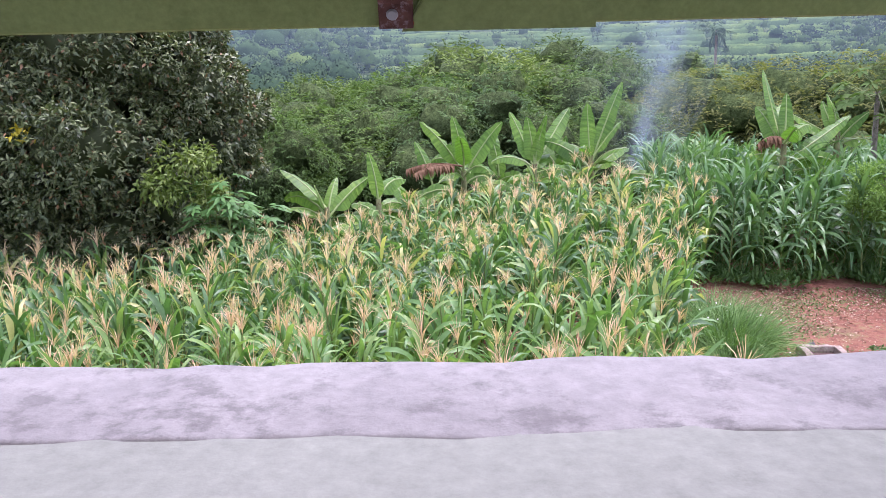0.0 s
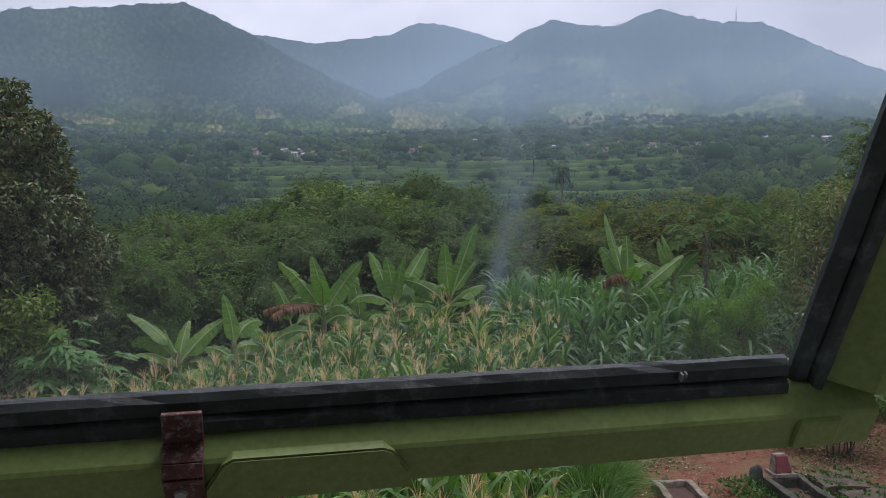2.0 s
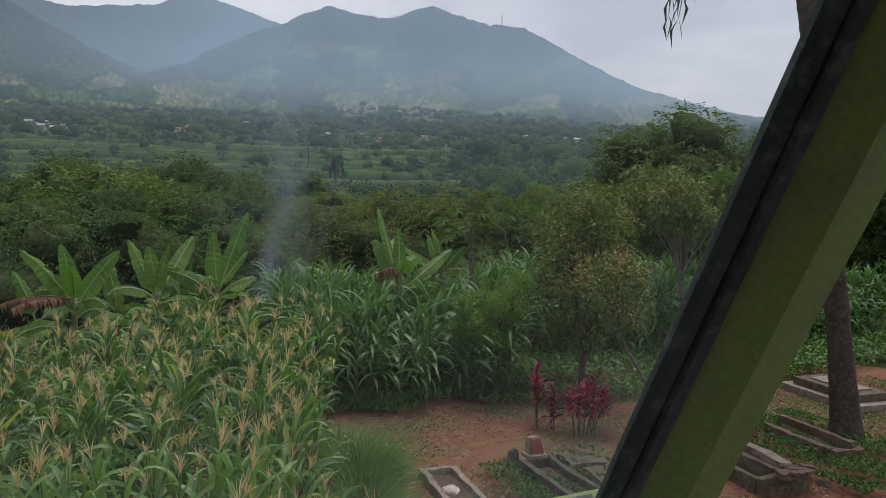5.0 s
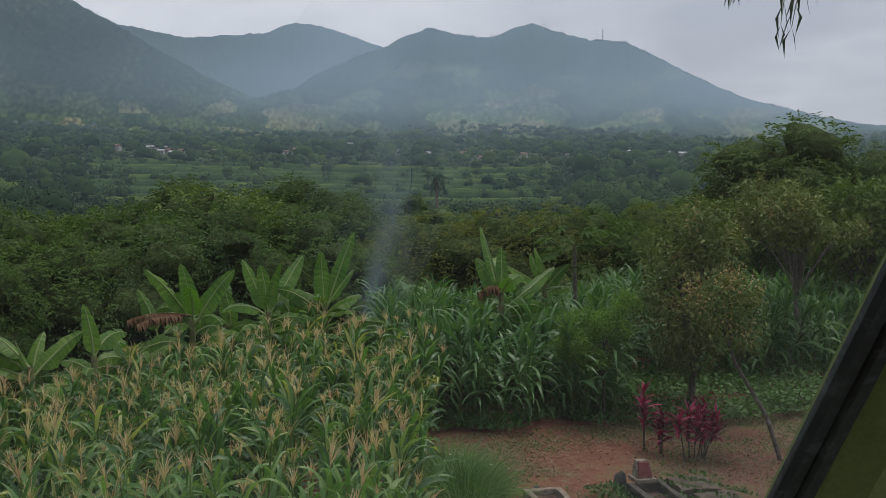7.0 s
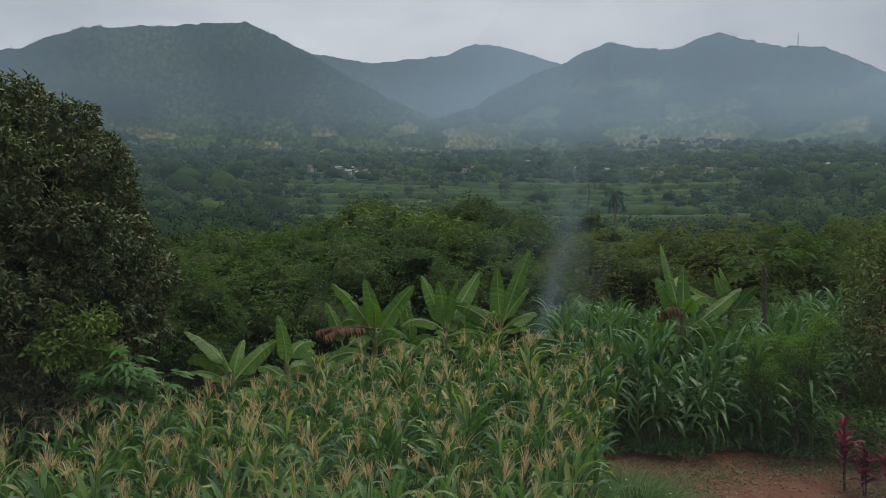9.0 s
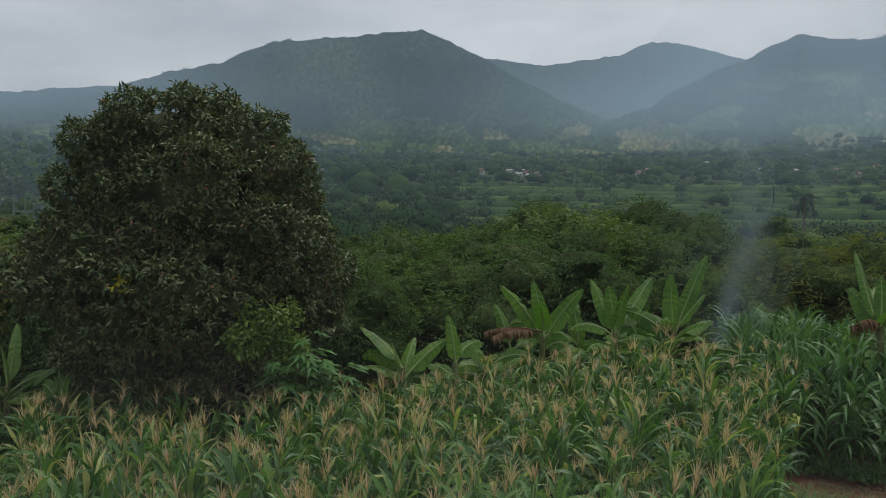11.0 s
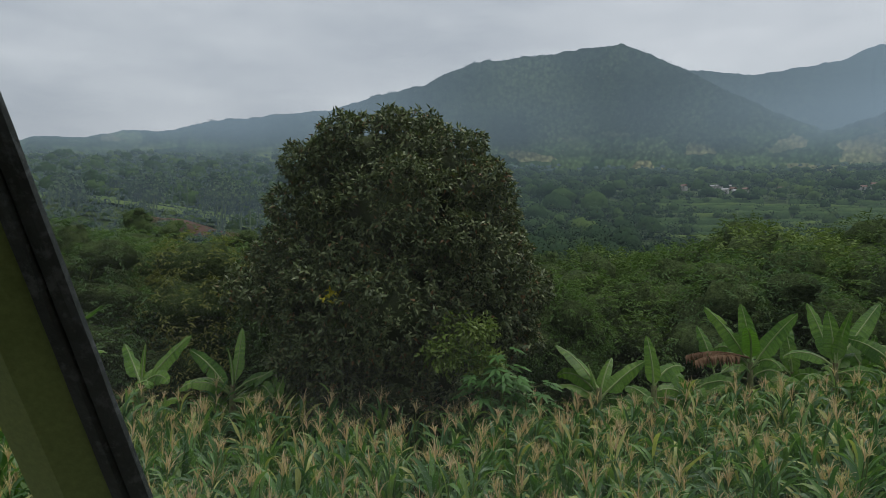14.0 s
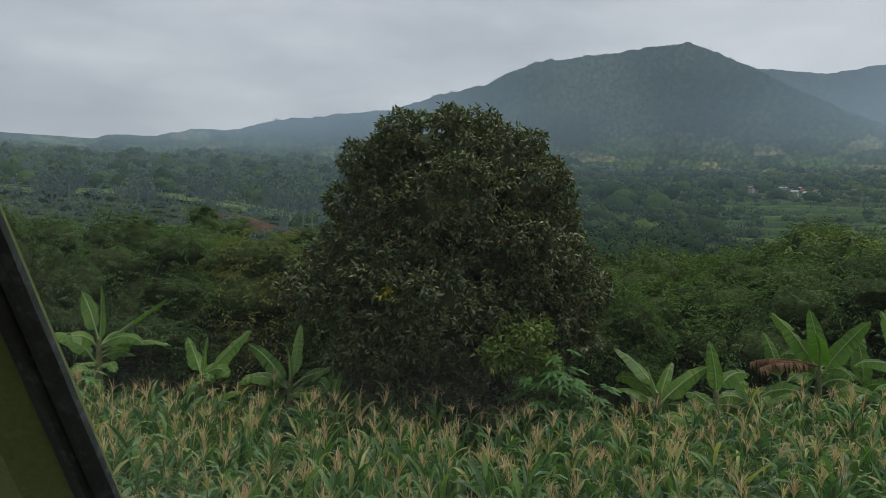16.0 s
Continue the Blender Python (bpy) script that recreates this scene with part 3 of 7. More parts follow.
def polar(az, radii, zfun):
    A, Rr = np.meshgrid(np.radians(az), radii)
    X, Y = Rr * np.sin(A), Rr * np.cos(A)
    Z = zfun(X, Y)
    v = np.stack([X, Y, Z], 2).reshape(-1, 3)
    n, k = len(radii), len(az)
    i, j = np.meshgrid(np.arange(n - 1), np.arange(k - 1), indexing="ij")
    q = i * k + j
    f = np.stack([q, q + 1, q + k + 1, q + k], 2).reshape(-1, 4)
    return v, f, A


def build_ground():
    az = np.concatenate([np.arange(-180, -66, 4.0), np.arange(-66, 66, 0.5), np.arange(66, 180.1, 4.0)])
    radii = np.concatenate([np.linspace(0.01, 20, 60), np.geomspace(20.5, 900, 110), np.geomspace(950, 4800, 12)])

    def z(x, y):
        r, a = np.hypot(x, y), np.degrees(np.arctan2(x, y))
        return height(x, y) - smooth(650, 900, r) * 40.0 * (np.abs(a) < 80)
    v, f, _ = polar(az, radii, z)
    ob = quads_object("ground", v, f, SOIL)
    me = ob.data
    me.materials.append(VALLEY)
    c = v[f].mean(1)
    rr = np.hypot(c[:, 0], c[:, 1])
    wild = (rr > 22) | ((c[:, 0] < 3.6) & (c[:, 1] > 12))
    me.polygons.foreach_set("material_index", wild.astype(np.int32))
    # how much painted haze each ground vertex glows with
    me.attributes.new("haze_glow", "FLOAT", "POINT").data.foreach_set("value", painted_haze(np.hypot(v[:, 0], v[:, 1])).astype(np.float32))
    return tagged(ob, "red laterite soil and valley undergrowth reaching the hills", "ground", kind="structure")


def crest(az, table, rough, seed):
    a = np.array(table)
    e = np.interp(az, a[:, 0], a[:, 1])
    return e + rough * (0.08 * lumps(az, az * 0, 2.1, 3, seed) + 0.05 * lumps(az, az * 0, 11.0, 3, seed + 1))


def hills_height(x, y):
    r, az = np.hypot(x, y), np.degrees(np.arctan2(x, y))
    plain = EYE_Z + r * np.tan(np.radians(np.interp(r, (500, 700, 900, 1300, 1800, 2600), (3.1, 3.9, 4.4, 4.9, 5.2, 4.0))))
    plain = plain - smooth(30, 55, np.abs(az)) * (r - 500).clip(0) * 0.025
    out = plain + 13 * lumps(x, y, 0.006, 3) * smooth(640, 1000, r)
    for table, rc, rf, ef, seed in ((CREST_LEFT, 2500, 1000, 3.6, 1.0), (CREST_RIGHT, 2300, 950, 3.8, 2.0), (CREST_MID, 3900, 2500, 5.0, 3.0)):
        ec = crest(az, table, 1.0, seed)
        s = np.clip((r - rf) / (rc - rf), 0, 1)
        gully = lumps(az, s * 2.2, 0.42, 3, seed) * np.sin(np.pi * s) * 0.7
        el = ef + (ec - ef) * (0.45 * s + 0.55 * s * s * (3 - 2 * s)) + gully * np.clip(ec - ef, 0, 3) / 3
        z = EYE_Z + r * np.tan(np.radians(el))
        top = EYE_Z + rc * np.tan(np.radians(ec))
        z = np.where(r > rc, top - (r - rc) * 0.8, z)
        z = np.where(r < rf, -500, z)
        out = np.maximum(out, z)
    return out + lumps(x, y, 0.035, 2, 5.0) * 3.0 * smooth(700, 1000, r)


def painted_haze(r):
    """Share of haze emission painted over a surface at a distance r in metres."""
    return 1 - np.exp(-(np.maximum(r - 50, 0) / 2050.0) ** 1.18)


def haze_by_bearing(bearing):
    """Factor on the painted haze: weak left of centre, stronger to the right and far left."""
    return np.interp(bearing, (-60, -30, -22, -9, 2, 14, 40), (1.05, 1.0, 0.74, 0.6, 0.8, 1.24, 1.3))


def build_hills():
    az = np.arange(-72, 76, 0.22)
    radii = np.concatenate([np.geomspace(640, 2250, 85), np.linspace(2265, 2560, 20), np.linspace(2600, 3850, 20), np.linspace(3870, 4100, 10)])

    def z(x, y):
        r = np.hypot(x, y)
        return hills_height(x, y) - 30 * (1 - smooth(640, 690, r))
    v, f, _ = polar(az, radii, z)
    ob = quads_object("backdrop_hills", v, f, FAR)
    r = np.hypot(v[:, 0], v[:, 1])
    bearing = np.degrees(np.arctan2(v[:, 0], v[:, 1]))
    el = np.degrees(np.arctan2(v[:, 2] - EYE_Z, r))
    # painted haze, tuned by distance, bearing and elevation
    haze_glow = np.clip(painted_haze(r) * haze_by_bearing(bearing) * (0.64 + 0.46 * smooth(4.0, 7.0, el) - 0.2 * smooth(7.8, 11, el)), 0, 0.9)
    at = ob.data.attributes.new("haze_glow", "FLOAT", "POINT")
    at.data.foreach_set("value", haze_glow.astype(np.float32))
    place = np.stack([np.radians(bearing) * 2200, np.radians(el) * 2200, r * 0.02], 1)
    ob.data.attributes.new("slope", "FLOAT_VECTOR", "POINT").data.foreach_set("vector", place.astype(np.float32).ravel())
    lo = ob.data.attributes.new("low", "FLOAT", "POINT")
    lo.data.foreach_set("value", (1 - smooth(6.0, 8.5, el - 2.0 * smooth(6, 16, bearing) + 1.8 * (1 - smooth(-4, 6, bearing)) + 1.1 * lumps(v[:, 0], v[:, 1], 0.008, 2))).astype(np.float32))
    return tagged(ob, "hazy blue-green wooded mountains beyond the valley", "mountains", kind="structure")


build_ground()
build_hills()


# ---- the window and the room behind it ----
CORNER = Vector((0.365, 0.475, 4.264))     # lower corner of the glass
GLASS_W, GLASS_H = 0.771, 0.93
SASH = Matrix.Translation(CORNER) @ pose(0, 0, 0, 26.05, 0, 1.89)   # x along the rail, z up the sash, y out


def member(name, a, b, across, profile, material, parent, label="", wave=0.0):
    """A bar of the sash from a to b (in the sash's own axes); profile: (distance outwards from the glass, depth y)."""
    a, b, across = Vector(a), Vector(b), Vector(across)
    n = 40 if wave else 12
    bm = bmesh.new()
    rings = []
    for i in range(n + 1):
        p = a.lerp(b, i / n)
        ring = []
        for k, (u, y) in enumerate(profile):
            w = noise.noise(Vector((i * 0.61, k * 3.1, u * 50))) * wave
            ring.append(bm.verts.new(p + across * (u + w) + Vector((0, y + w * 0.4, 0))))
        rings.append(ring)
    k = len(profile)
    for i in range(n):
        for j in range(k):
            bm.faces.new((rings[i][j], rings[i][(j + 1) % k], rings[i + 1][(j + 1) % k], rings[i + 1][j]))
    bm.faces.new(rings[0])
    bm.faces.new(rings[-1][::-1])
    return part(name, bm, material, parent, label)


def build_sash():
    sash = empty("window_1", SASH, "olive-green wooden top-hung window sash, propped open, with dark putty", "window", kind="structure")
    W, H = -GLASS_W, GLASS_H
    wood = ((0.0185, -0.009), (0.021, -0.0115), (0.0285, -0.0255), (0.0305, -0.0275), (0.0555, -0.0275), (0.0575, -0.0255), (0.0575, 0.018), (0.0185, 0.018))
    wide = ((0.021, -0.009), (0.0245, -0.0115), (0.045, -0.0255), (0.048, -0.0278), (0.079, -0.0278), (0.081, -0.0255), (0.081, 0.018), (0.021, 0.018))
    bead = ((0.001, -0.002), (0.004, -0.006), (0.0115, -0.008), (0.013, -0.006), (0.0145, -0.0115), (0.0215, -0.0135), (0.0225, -0.0115), (0.0225, 0.002), (0.001, 0.002))
    e = 0.0615
    member("rail", (W - e, 0, 0), (e, 0, 0), (0, 0, -1), wood, GREEN_PAINT, sash)
    member("rail", (W - e, 0, H), (e, 0, H), (0, 0, 1), wood, GREEN_PAINT, sash)
    member("stile", (0.003, 0, -0.0145), (0.003, 0, H + 0.0145), (1, 0, 0), wide, GREEN_PAINT, sash)
    member("stile", (W, 0, -0.0145), (W, 0, H + 0.0145), (-1, 0, 0), wide, GREEN_PAINT, sash)
    putty = "uneven dark glazing putty"
    member("glazing_bead", (W, 0, 0), (0, 0, 0), (0, 0, -1), bead, PUTTY, sash, putty, 0.0016)
    member("glazing_bead", (W, 0, H), (0, 0, H), (0, 0, 1), bead, PUTTY, sash, putty, 0.0016)
    member("glazing_bead", (0.004, 0.0006, -0.0215), (0.004, 0.0006, H + 0.02), (1, 0, 0), bead, PUTTY, sash, putty, 0.0016)
    member("glazing_bead", (W, 0.0006, -0.0215), (W, 0.0006, H + 0.02), (-1, 0, 0), bead, PUTTY, sash, putty, 0.0016)
    bm = bmesh.new()
    box_bm(bm, (W - 0.008, -0.0015, -0.008), (0.008, 0.0015, H + 0.008))
    pane = part("pane", bm, GLASS, sash, "dusty clear glass pane")
    pane.visible_shadow = False
    # rusted latch keeper, bent over the rail
    x0 = -0.388
    bm = bmesh.new()
    prof = ((-0.004, -0.0145), (-0.022, -0.0175), (-0.028, -0.0285), (-0.034, -0.0335), (-0.040, -0.0305), (-0.0565, -0.0300))
    for i, (z, y) in enumerate(prof[:-1]):
        z2, y2 = prof[i + 1]
        n = Vector((0, -(z - z2), -(y2 - y))).normalized() * 0.0016
        ring = [bm.verts.new((x, q[1] + s * n.y, q[0] + s * n.z)) for q in ((z, y), (z2, y2)) for x, s in ((x0, 1), (x0 + 0.0215, 1), (x0 + 0.0215, -1), (x0, -1))]
        for k in range(4):
            bm.faces.new((ring[k], ring[(k + 1) % 4], ring[4 + (k + 1) % 4], ring[4 + k]))
        bm.faces.new(ring[:4]), bm.faces.new(ring[4:])
    bmesh.ops.bevel(bm, geom=bm.edges[:], offset=0.0004, segments=1, affect="EDGES")
    latch = part("latch", bm, RUST, sash, "rusted steel latch plate")
    bm = bmesh.new()
    bmesh.ops.create_cone(bm, cap_ends=True, segments=14, radius1=0.0042, radius2=0.003, depth=0.003, matrix=pose(x0 + 0.0085, -0.0325, -0.047, 90))
    part("screw", bm, METAL, latch, "worn bright screw head")
    bm = bmesh.new()
    bmesh.ops.create_icosphere(bm, subdivisions=2, radius=0.0036, matrix=pose(x0 + 0.0185, -0.0300, -0.0535) @ Matrix.Diagonal((1, 0.35, 1, 1)))
    part("rust_blister", bm, RUST_BRIGHT, latch, "orange rust on the plate's corner")
    # let-in repair piece below the rail
    bm = bmesh.new()
    shape = ((-0.374, -0.0595), (-0.357, -0.031), (-0.351, -0.027), (-0.267, -0.027), (-0.261, -0.030), (-0.251, -0.047), (-0.251, -0.0595))
    fr = [bm.verts.new((x, -0.0302, z)) for x, z in shape]
    bk = [bm.verts.new((x, 0.012, z)) for x, z in shape]
    bm.faces.new(fr), bm.faces.new(bk[::-1])
    for i in range(len(shape)):
        j = (i + 1) % len(shape)
        bm.faces.new((fr[i], fr[j], bk[j], bk[i]))
    bmesh.ops.bevel(bm, geom=[ed for ed in bm.edges if all(v in fr for v in ed.verts)], offset=0.0012, segments=2, affect="EDGES")
    part("repair_piece", bm, GREEN_PAINT, sash)
    # notched corner block where rail and stile meet
    for x, s in ((0.0, 1), (W, -1)):
        bm = bmesh.new()
        lo, hi = sorted((x + s * 0.002, x + s * 0.034))
        box_bm(bm, (lo, -0.031, -0.0545), (hi, -0.02, -0.032), 0.003)
        part("corner_block", bm, GREEN_PAINT, sash)
    for x, z, w, h in ((-0.078, -0.0065, 0.0016, 0.0055), (-0.075, -0.005, 0.0012, 0.003)):
        bm = bmesh.new()
        box_bm(bm, (x, -0.0100, z - h / 2), (x + w, -0.0065, z + h / 2), 0.0003)
        part("paint_fleck", bm, SILL, sash, "white paint fleck")


def build_room():
    # sill: an outer whitewashed lip, chipped, and the plastered inner ledge
    bm = bmesh.new()
    box_bm(bm, (-1.05, 0.184, 3.95), (1.15, 0.25, 4.060), 0.003)
    bmesh.ops.subdivide_edges(bm, edges=[e for e in bm.edges if abs(e.verts[0].co.x - e.verts[1].co.x) > 0.5], cuts=110)
    for v in bm.verts:
        k = noise.noise(Vector((v.co.x * 9, v.co.y * 20, 3))) * 0.0035 + noise.noise(Vector((v.co.x * 45, 7, v.co.z * 30))) * 0.0016
        v.co.z += k
        v.co.y += noise.noise(Vector((v.co.x * 17, 1, 9))) * 0.004
    tagged(part("window_sill", bm, SILL, None, smooth=True), "chipped whitewashed masonry sill lip, lilac-grey", "window sill", kind="structure")
    bm = bmesh.new()
    box_bm(bm, (-0.498, -0.04, 3.87), (0.458, 0.192, 4.0582), 0.003)
    tagged(part("window_ledge", bm, SILL_GREY, None), "grey-green plastered inner window ledge", "window ledge", kind="structure")

    def slab(name, lo, hi, material, label, cat):
        b = bmesh.new()
        box_bm(b, lo, hi)
        return tagged(part(name, b, material, None), label, cat, kind="structure")
    note = "pale painted masonry house wall"
    slab("wall_window_left", (-3.0, 0.0, 0.0), (-0.50, 0.18, 6.3), WALL, note, "wall")
    slab("wall_window_right", (0.46, 0.0, 0.0), (3.0, 0.18, 6.3), WALL, note, "wall")
    slab("wall_window_below", (-0.498, 0.0, 0.0), (0.458, 0.18, 3.868), WALL, note, "wall")
    slab("wall_window_above", (-0.498, 0.0, 5.27), (0.458, 0.18, 6.3), WALL, note, "wall")
    slab("wall_west", (-3.2, -4.2, 0.0), (-3.002, 0.18, 6.3), WALL, note, "wall")
    slab("wall_east", (3.002, -4.2, 0.0), (3.2, 0.18, 6.3), WALL, note, "wall")
    slab("wall_south", (-2.998, -4.2, 0.0), (2.998, -4.0, 6.3), WALL, note, "wall")
    slab("floor", (-2.998, -3.998, 3.0), (2.998, -0.002, 3.15), FLOOR_TILE, "grey tiled upper-storey floor", "floor")
    slab("ceiling", (-2.998, -3.998, 6.0), (2.998, -0.002, 6.1), WALL, "pale painted ceiling", "ceiling")


build_sash()
build_room()


# ---- maize ----
def ribbon(length, width, rise, fall, rng, rows=7, fold=0.18, sway=0.0, tip=0.02, late=1.3):
    """A strap leaf along +x that rises at an angle and bends over: corners and faces."""
    ang = np.radians(np.interp(np.linspace(0, 1, rows) ** late, (0, 1), (rise, fall)))
    step = length / (rows - 1)
    x = np.concatenate([[0], np.cumsum(np.cos(ang[:-1]) * step)])
    z = np.concatenate([[0], np.cumsum(np.sin(ang[:-1]) * step)])
    s = np.linspace(0, 1, rows)
    y = sway * s ** 2 * length
    w = width * np.maximum(np.minimum(0.45 + 2.6 * s, 1.0) * (1 - s ** 3.2), tip) * 0.5
    nx, nz = -np.sin(ang), np.cos(ang)
    tw = rng.uniform(-0.9, 0.9) * s * 1.4
    wave = 0.12 * width * np.sin(s * rng.uniform(9, 16) + rng.uniform(0, 6))
    lx, ly, lz = nx * np.sin(tw) * w, w * np.cos(tw), nz * np.sin(tw) * w
    c = np.stack([x, y, z], 1)
    up = np.stack([nx, 0 * nx, nz], 1)
    L = c + np.stack([lx, ly, lz], 1) + up * (fold * w + wave * s)[:, None]
    Rr = c - np.stack([lx, ly, lz], 1) + up * (fold * w - wave * s)[:, None]
    v = np.stack([L, c, Rr], 1).reshape(-1, 3)
    f = []
    for i in range(rows - 1):
        f += [(3 * i, 3 * i + 1, 3 * i + 4, 3 * i + 3), (3 * i + 1, 3 * i + 2, 3 * i + 5, 3 * i + 4)]
    return v, np.array(f)


def turn(v, a, z=0.0):
    c, s = math.cos(a), math.sin(a)
    return np.stack([v[:, 0] * c - v[:, 1] * s, v[:, 0] * s + v[:, 1] * c, v[:, 2] + z], 1)


def tassel(rng, size):
    """A maize tassel: an upright spike and arching side branches, each a thin double blade."""
    out = []
    n = rng.integers(12, 18)
    for i in range(n):
        main = i == 0
        ln = size * (1.0 if main else rng.uniform(0.5, 0.9))
        lean = 6 if main else rng.uniform(10, 78)
        v, f = ribbon(ln, rng.uniform(0.0055, 0.0092), 90 - lean * 0.35, 90 - lean * rng.uniform(1.0, 2.0), rng, 4, 0.8, rng.uniform(-0.14, 0.14), 0.4, 1.6)
        out.append((turn(v, rng.uniform(0, 6.28), 0 if main else rng.uniform(0, 0.25) * size), f))
    return join(out)


def corn_variant(rng, tall):
    """The pieces of one maize plant: stalk, leaves, tassel, as arrays in its own axes."""
    h = rng.uniform(1.45, 1.72) if tall else rng.uniform(1.38, 1.66)
    stalk = tube([(0, 0, -0.1), (0.01, 0, h * 0.5), (0, 0.015, h)], [0.014, 0.012, 0.006], 5)
    lv, turn0 = [], rng.uniform(0, 6.28)
    n = 13 if tall else 12
    for i in range(n):
        s = (i + 0.6) / n
        if tall:
            z = h * (0.16 + 0.82 * s)
            ln = 1.0 * (1 - 0.4 * max(0, s - 0.6) / 0.4) * rng.uniform(0.85, 1.15)
            top = s > 0.72
            v, f = ribbon(ln, 0.074 * rng.uniform(0.85, 1.15), rng.uniform(68, 84) if top else rng.uniform(46, 66), rng.uniform(-30, 60) if top else rng.uniform(-98, -62), rng, 8, 0.22, rng.uniform(-0.12, 0.12), 0.02, 1.7 if top else 1.25)
        else:
            z = h * (0.12 + 0.78 * s)
            ln = 0.8 * (1 - 0.5 * max(0, s - 0.5) / 0.5) * rng.uniform(0.85, 1.15)
            top = s > 0.55
            wide = (0.052 if s > 0.8 else 0.068) * rng.uniform(0.8, 1.15)
            # upper blades stand and only nod at the tip, lower ones bend over
            v, f = ribbon(ln, wide, rng.uniform(62, 84) if top else rng.uniform(52, 74), rng.uniform(-75, 60) if top else rng.uniform(-100, -45), rng, 8, 0.25, rng.uniform(-0.22, 0.22), 0.03, rng.uniform(1.3, 2.6))
        lv.append((turn(v, turn0 + i * math.pi + rng.uniform(-0.6, 0.6), z), f))
    ta = None
    if not tall:
        v, f = tassel(rng, rng.uniform(0.2, 0.35))
        ta = (v + (0, 0.015, h - 0.02), f)
    return stalk, lv, ta, h


def arr_mesh(name, vf, material):
    me = bpy.data.meshes.new(name)
    me.from_pydata([tuple(p) for p in vf[0]], [], [tuple(q) for q in vf[1]])
    me.polygons.foreach_set("use_smooth", [True] * len(me.polygons))
    me.materials.append(material)
    return me


def field_spots(rng, x0, x1, y0, y1, row, gap, inside):
    out = []
    for x in np.arange(x0, x1, row):
        for y in np.arange(y0, y1, gap):
            px, py = x + rng.normal() * row * 0.34, y + rng.normal() * gap * 0.4
            if inside(px, py):
                out.append((px, py))
    return out


def maize_edge(x):
    """Far edge of the ripe maize field, y for each x."""
    return float(np.interp(x, (-19, -14, -9, -6, -3.5, -1, 1, 3, 4.6), (10.0, 11.0, 11.6, 12.5, 13.6, 15.0, 15.9, 16.1, 14.6)))


def build_maize():
    rng = np.random.default_rng(5)
    ripe = [corn_variant(rng, False) for _ in range(10)]
    tall = [corn_variant(rng, True) for _ in range(8)]

    def right(y):
        return float(np.interp(y, (3, 7, 8, 9.7, 11.5, 13, 15), (1.8, 2.1, 2.4, 3.05, 3.6, 4.3, 4.9)))
    spots = field_spots(rng, -18, 4.9, 3.2, 16.2, 0.44, 0.3, lambda x, y: y < maize_edge(x) and x < right(y) and abs(math.atan2(x, y)) < 1.12)
    spots.sort(key=lambda p: math.hypot(*p))
    meshes = [(arr_mesh("stalk", s, STALK), [arr_mesh("leaf", q, CORN) for q in lv], arr_mesh("tassel", ta, TASSEL)) for s, lv, ta, h in ripe]
    group = "ripe maize in the field"
    for i, (x, y) in enumerate(spots[:290]):
        k = int(rng.integers(10))
        s = rng.uniform(0.84, 1.14)
        m = pose(x, y, float(height(x, y)), rng.uniform(-9, 9), rng.uniform(-9, 9), rng.uniform(0, 360)) @ Matrix.Scale(s, 4)
        plant = empty("maize_plant", m, "ripening maize plant with dry tan tassel, rooted in the field", "maize plant", group)
        ob_data("stalk", meshes[k][0], plant)
        for me in meshes[k][1]:
            ob_data("leaf", me, plant)
        ob_data("tassel", meshes[k][2], plant, "dry tan tassel")

    def mass(variants, places, scale):
        a, b, c = [], [], []
        for x, y in places:
            s, lv, ta, h = variants[int(rng.integers(len(variants)))]
            q = rng.uniform(*scale)
            w = rng.uniform(0, 6.28)
            lean = rng.normal(size=2) * 0.09
            z = float(height(x, y))

            def put(vf):
                v = turn(vf[0] * q, w)
                v = v + np.stack([v[:, 2] * lean[0], v[:, 2] * lean[1], 0 * v[:, 2]], 1)
                return v + (x, y, z), vf[1]
            a.append(put(s))
            b += [put(l) for l in lv]
            if ta:
                c.append(put(ta))
        return a, b, c
    a, b, c = mass(ripe, spots[290:], (0.84, 1.14))
    e = empty("maize_field", pose(0, 0, 0), "ripening maize crop with tan tassels filling the field", "maize crop", kind="stuff")
    quads_object("stalks", *join(a), STALK, e)
    quads_object("leaves", *join(b), CORN, e)
    quads_object("tassels", *join(c), TASSEL, e, "dry tan tassels")

    # younger, taller maize without tassels beyond the bare ground
    def tall_in(x, y):
        az = math.degrees(math.atan2(x, y))
        front = 12.95 + 0.3 * math.sin(x * 3.1) if x < 8.5 else (16.0 if x < 10.5 else 15.0)
        return 4.2 < x and y > front and math.hypot(x, y) < 31 and az > 14 and (x > 4.9 or y > 13.0)
    ts = field_spots(rng, 4.2, 26, 12.5, 28, 0.46, 0.38, tall_in)
    ts.sort(key=lambda p: math.hypot(*p))
    tm = [(arr_mesh("stalk", s, STALK), [arr_mesh("leaf", q, CORN_TALL) for q in lv]) for s, lv, ta, h in tall]
    for i, (x, y) in enumerate(ts[:60]):
        k = int(rng.integers(8))
        m = pose(x, y, float(height(x, y)), rng.uniform(-5, 5), rng.uniform(-5, 5), rng.uniform(0, 360)) @ Matrix.Scale(rng.uniform(0.9, 1.1), 4)
        plant = empty("tall_maize_plant", m, "tall deep-green young maize plant beside the bare soil", "maize plant", "tall green maize")
        ob_data("stalk", tm[k][0], plant)
        for me in tm[k][1]:
            ob_data("leaf", me, plant)
    a, b, c = mass(tall, ts[60:900], (0.9, 1.12))
    e = empty("tall_maize_field", pose(0, 0, 0), "tall deep-green maize stand behind the bare ground", "maize crop", kind="stuff")
    quads_object("stalks", *join(a), STALK, e)
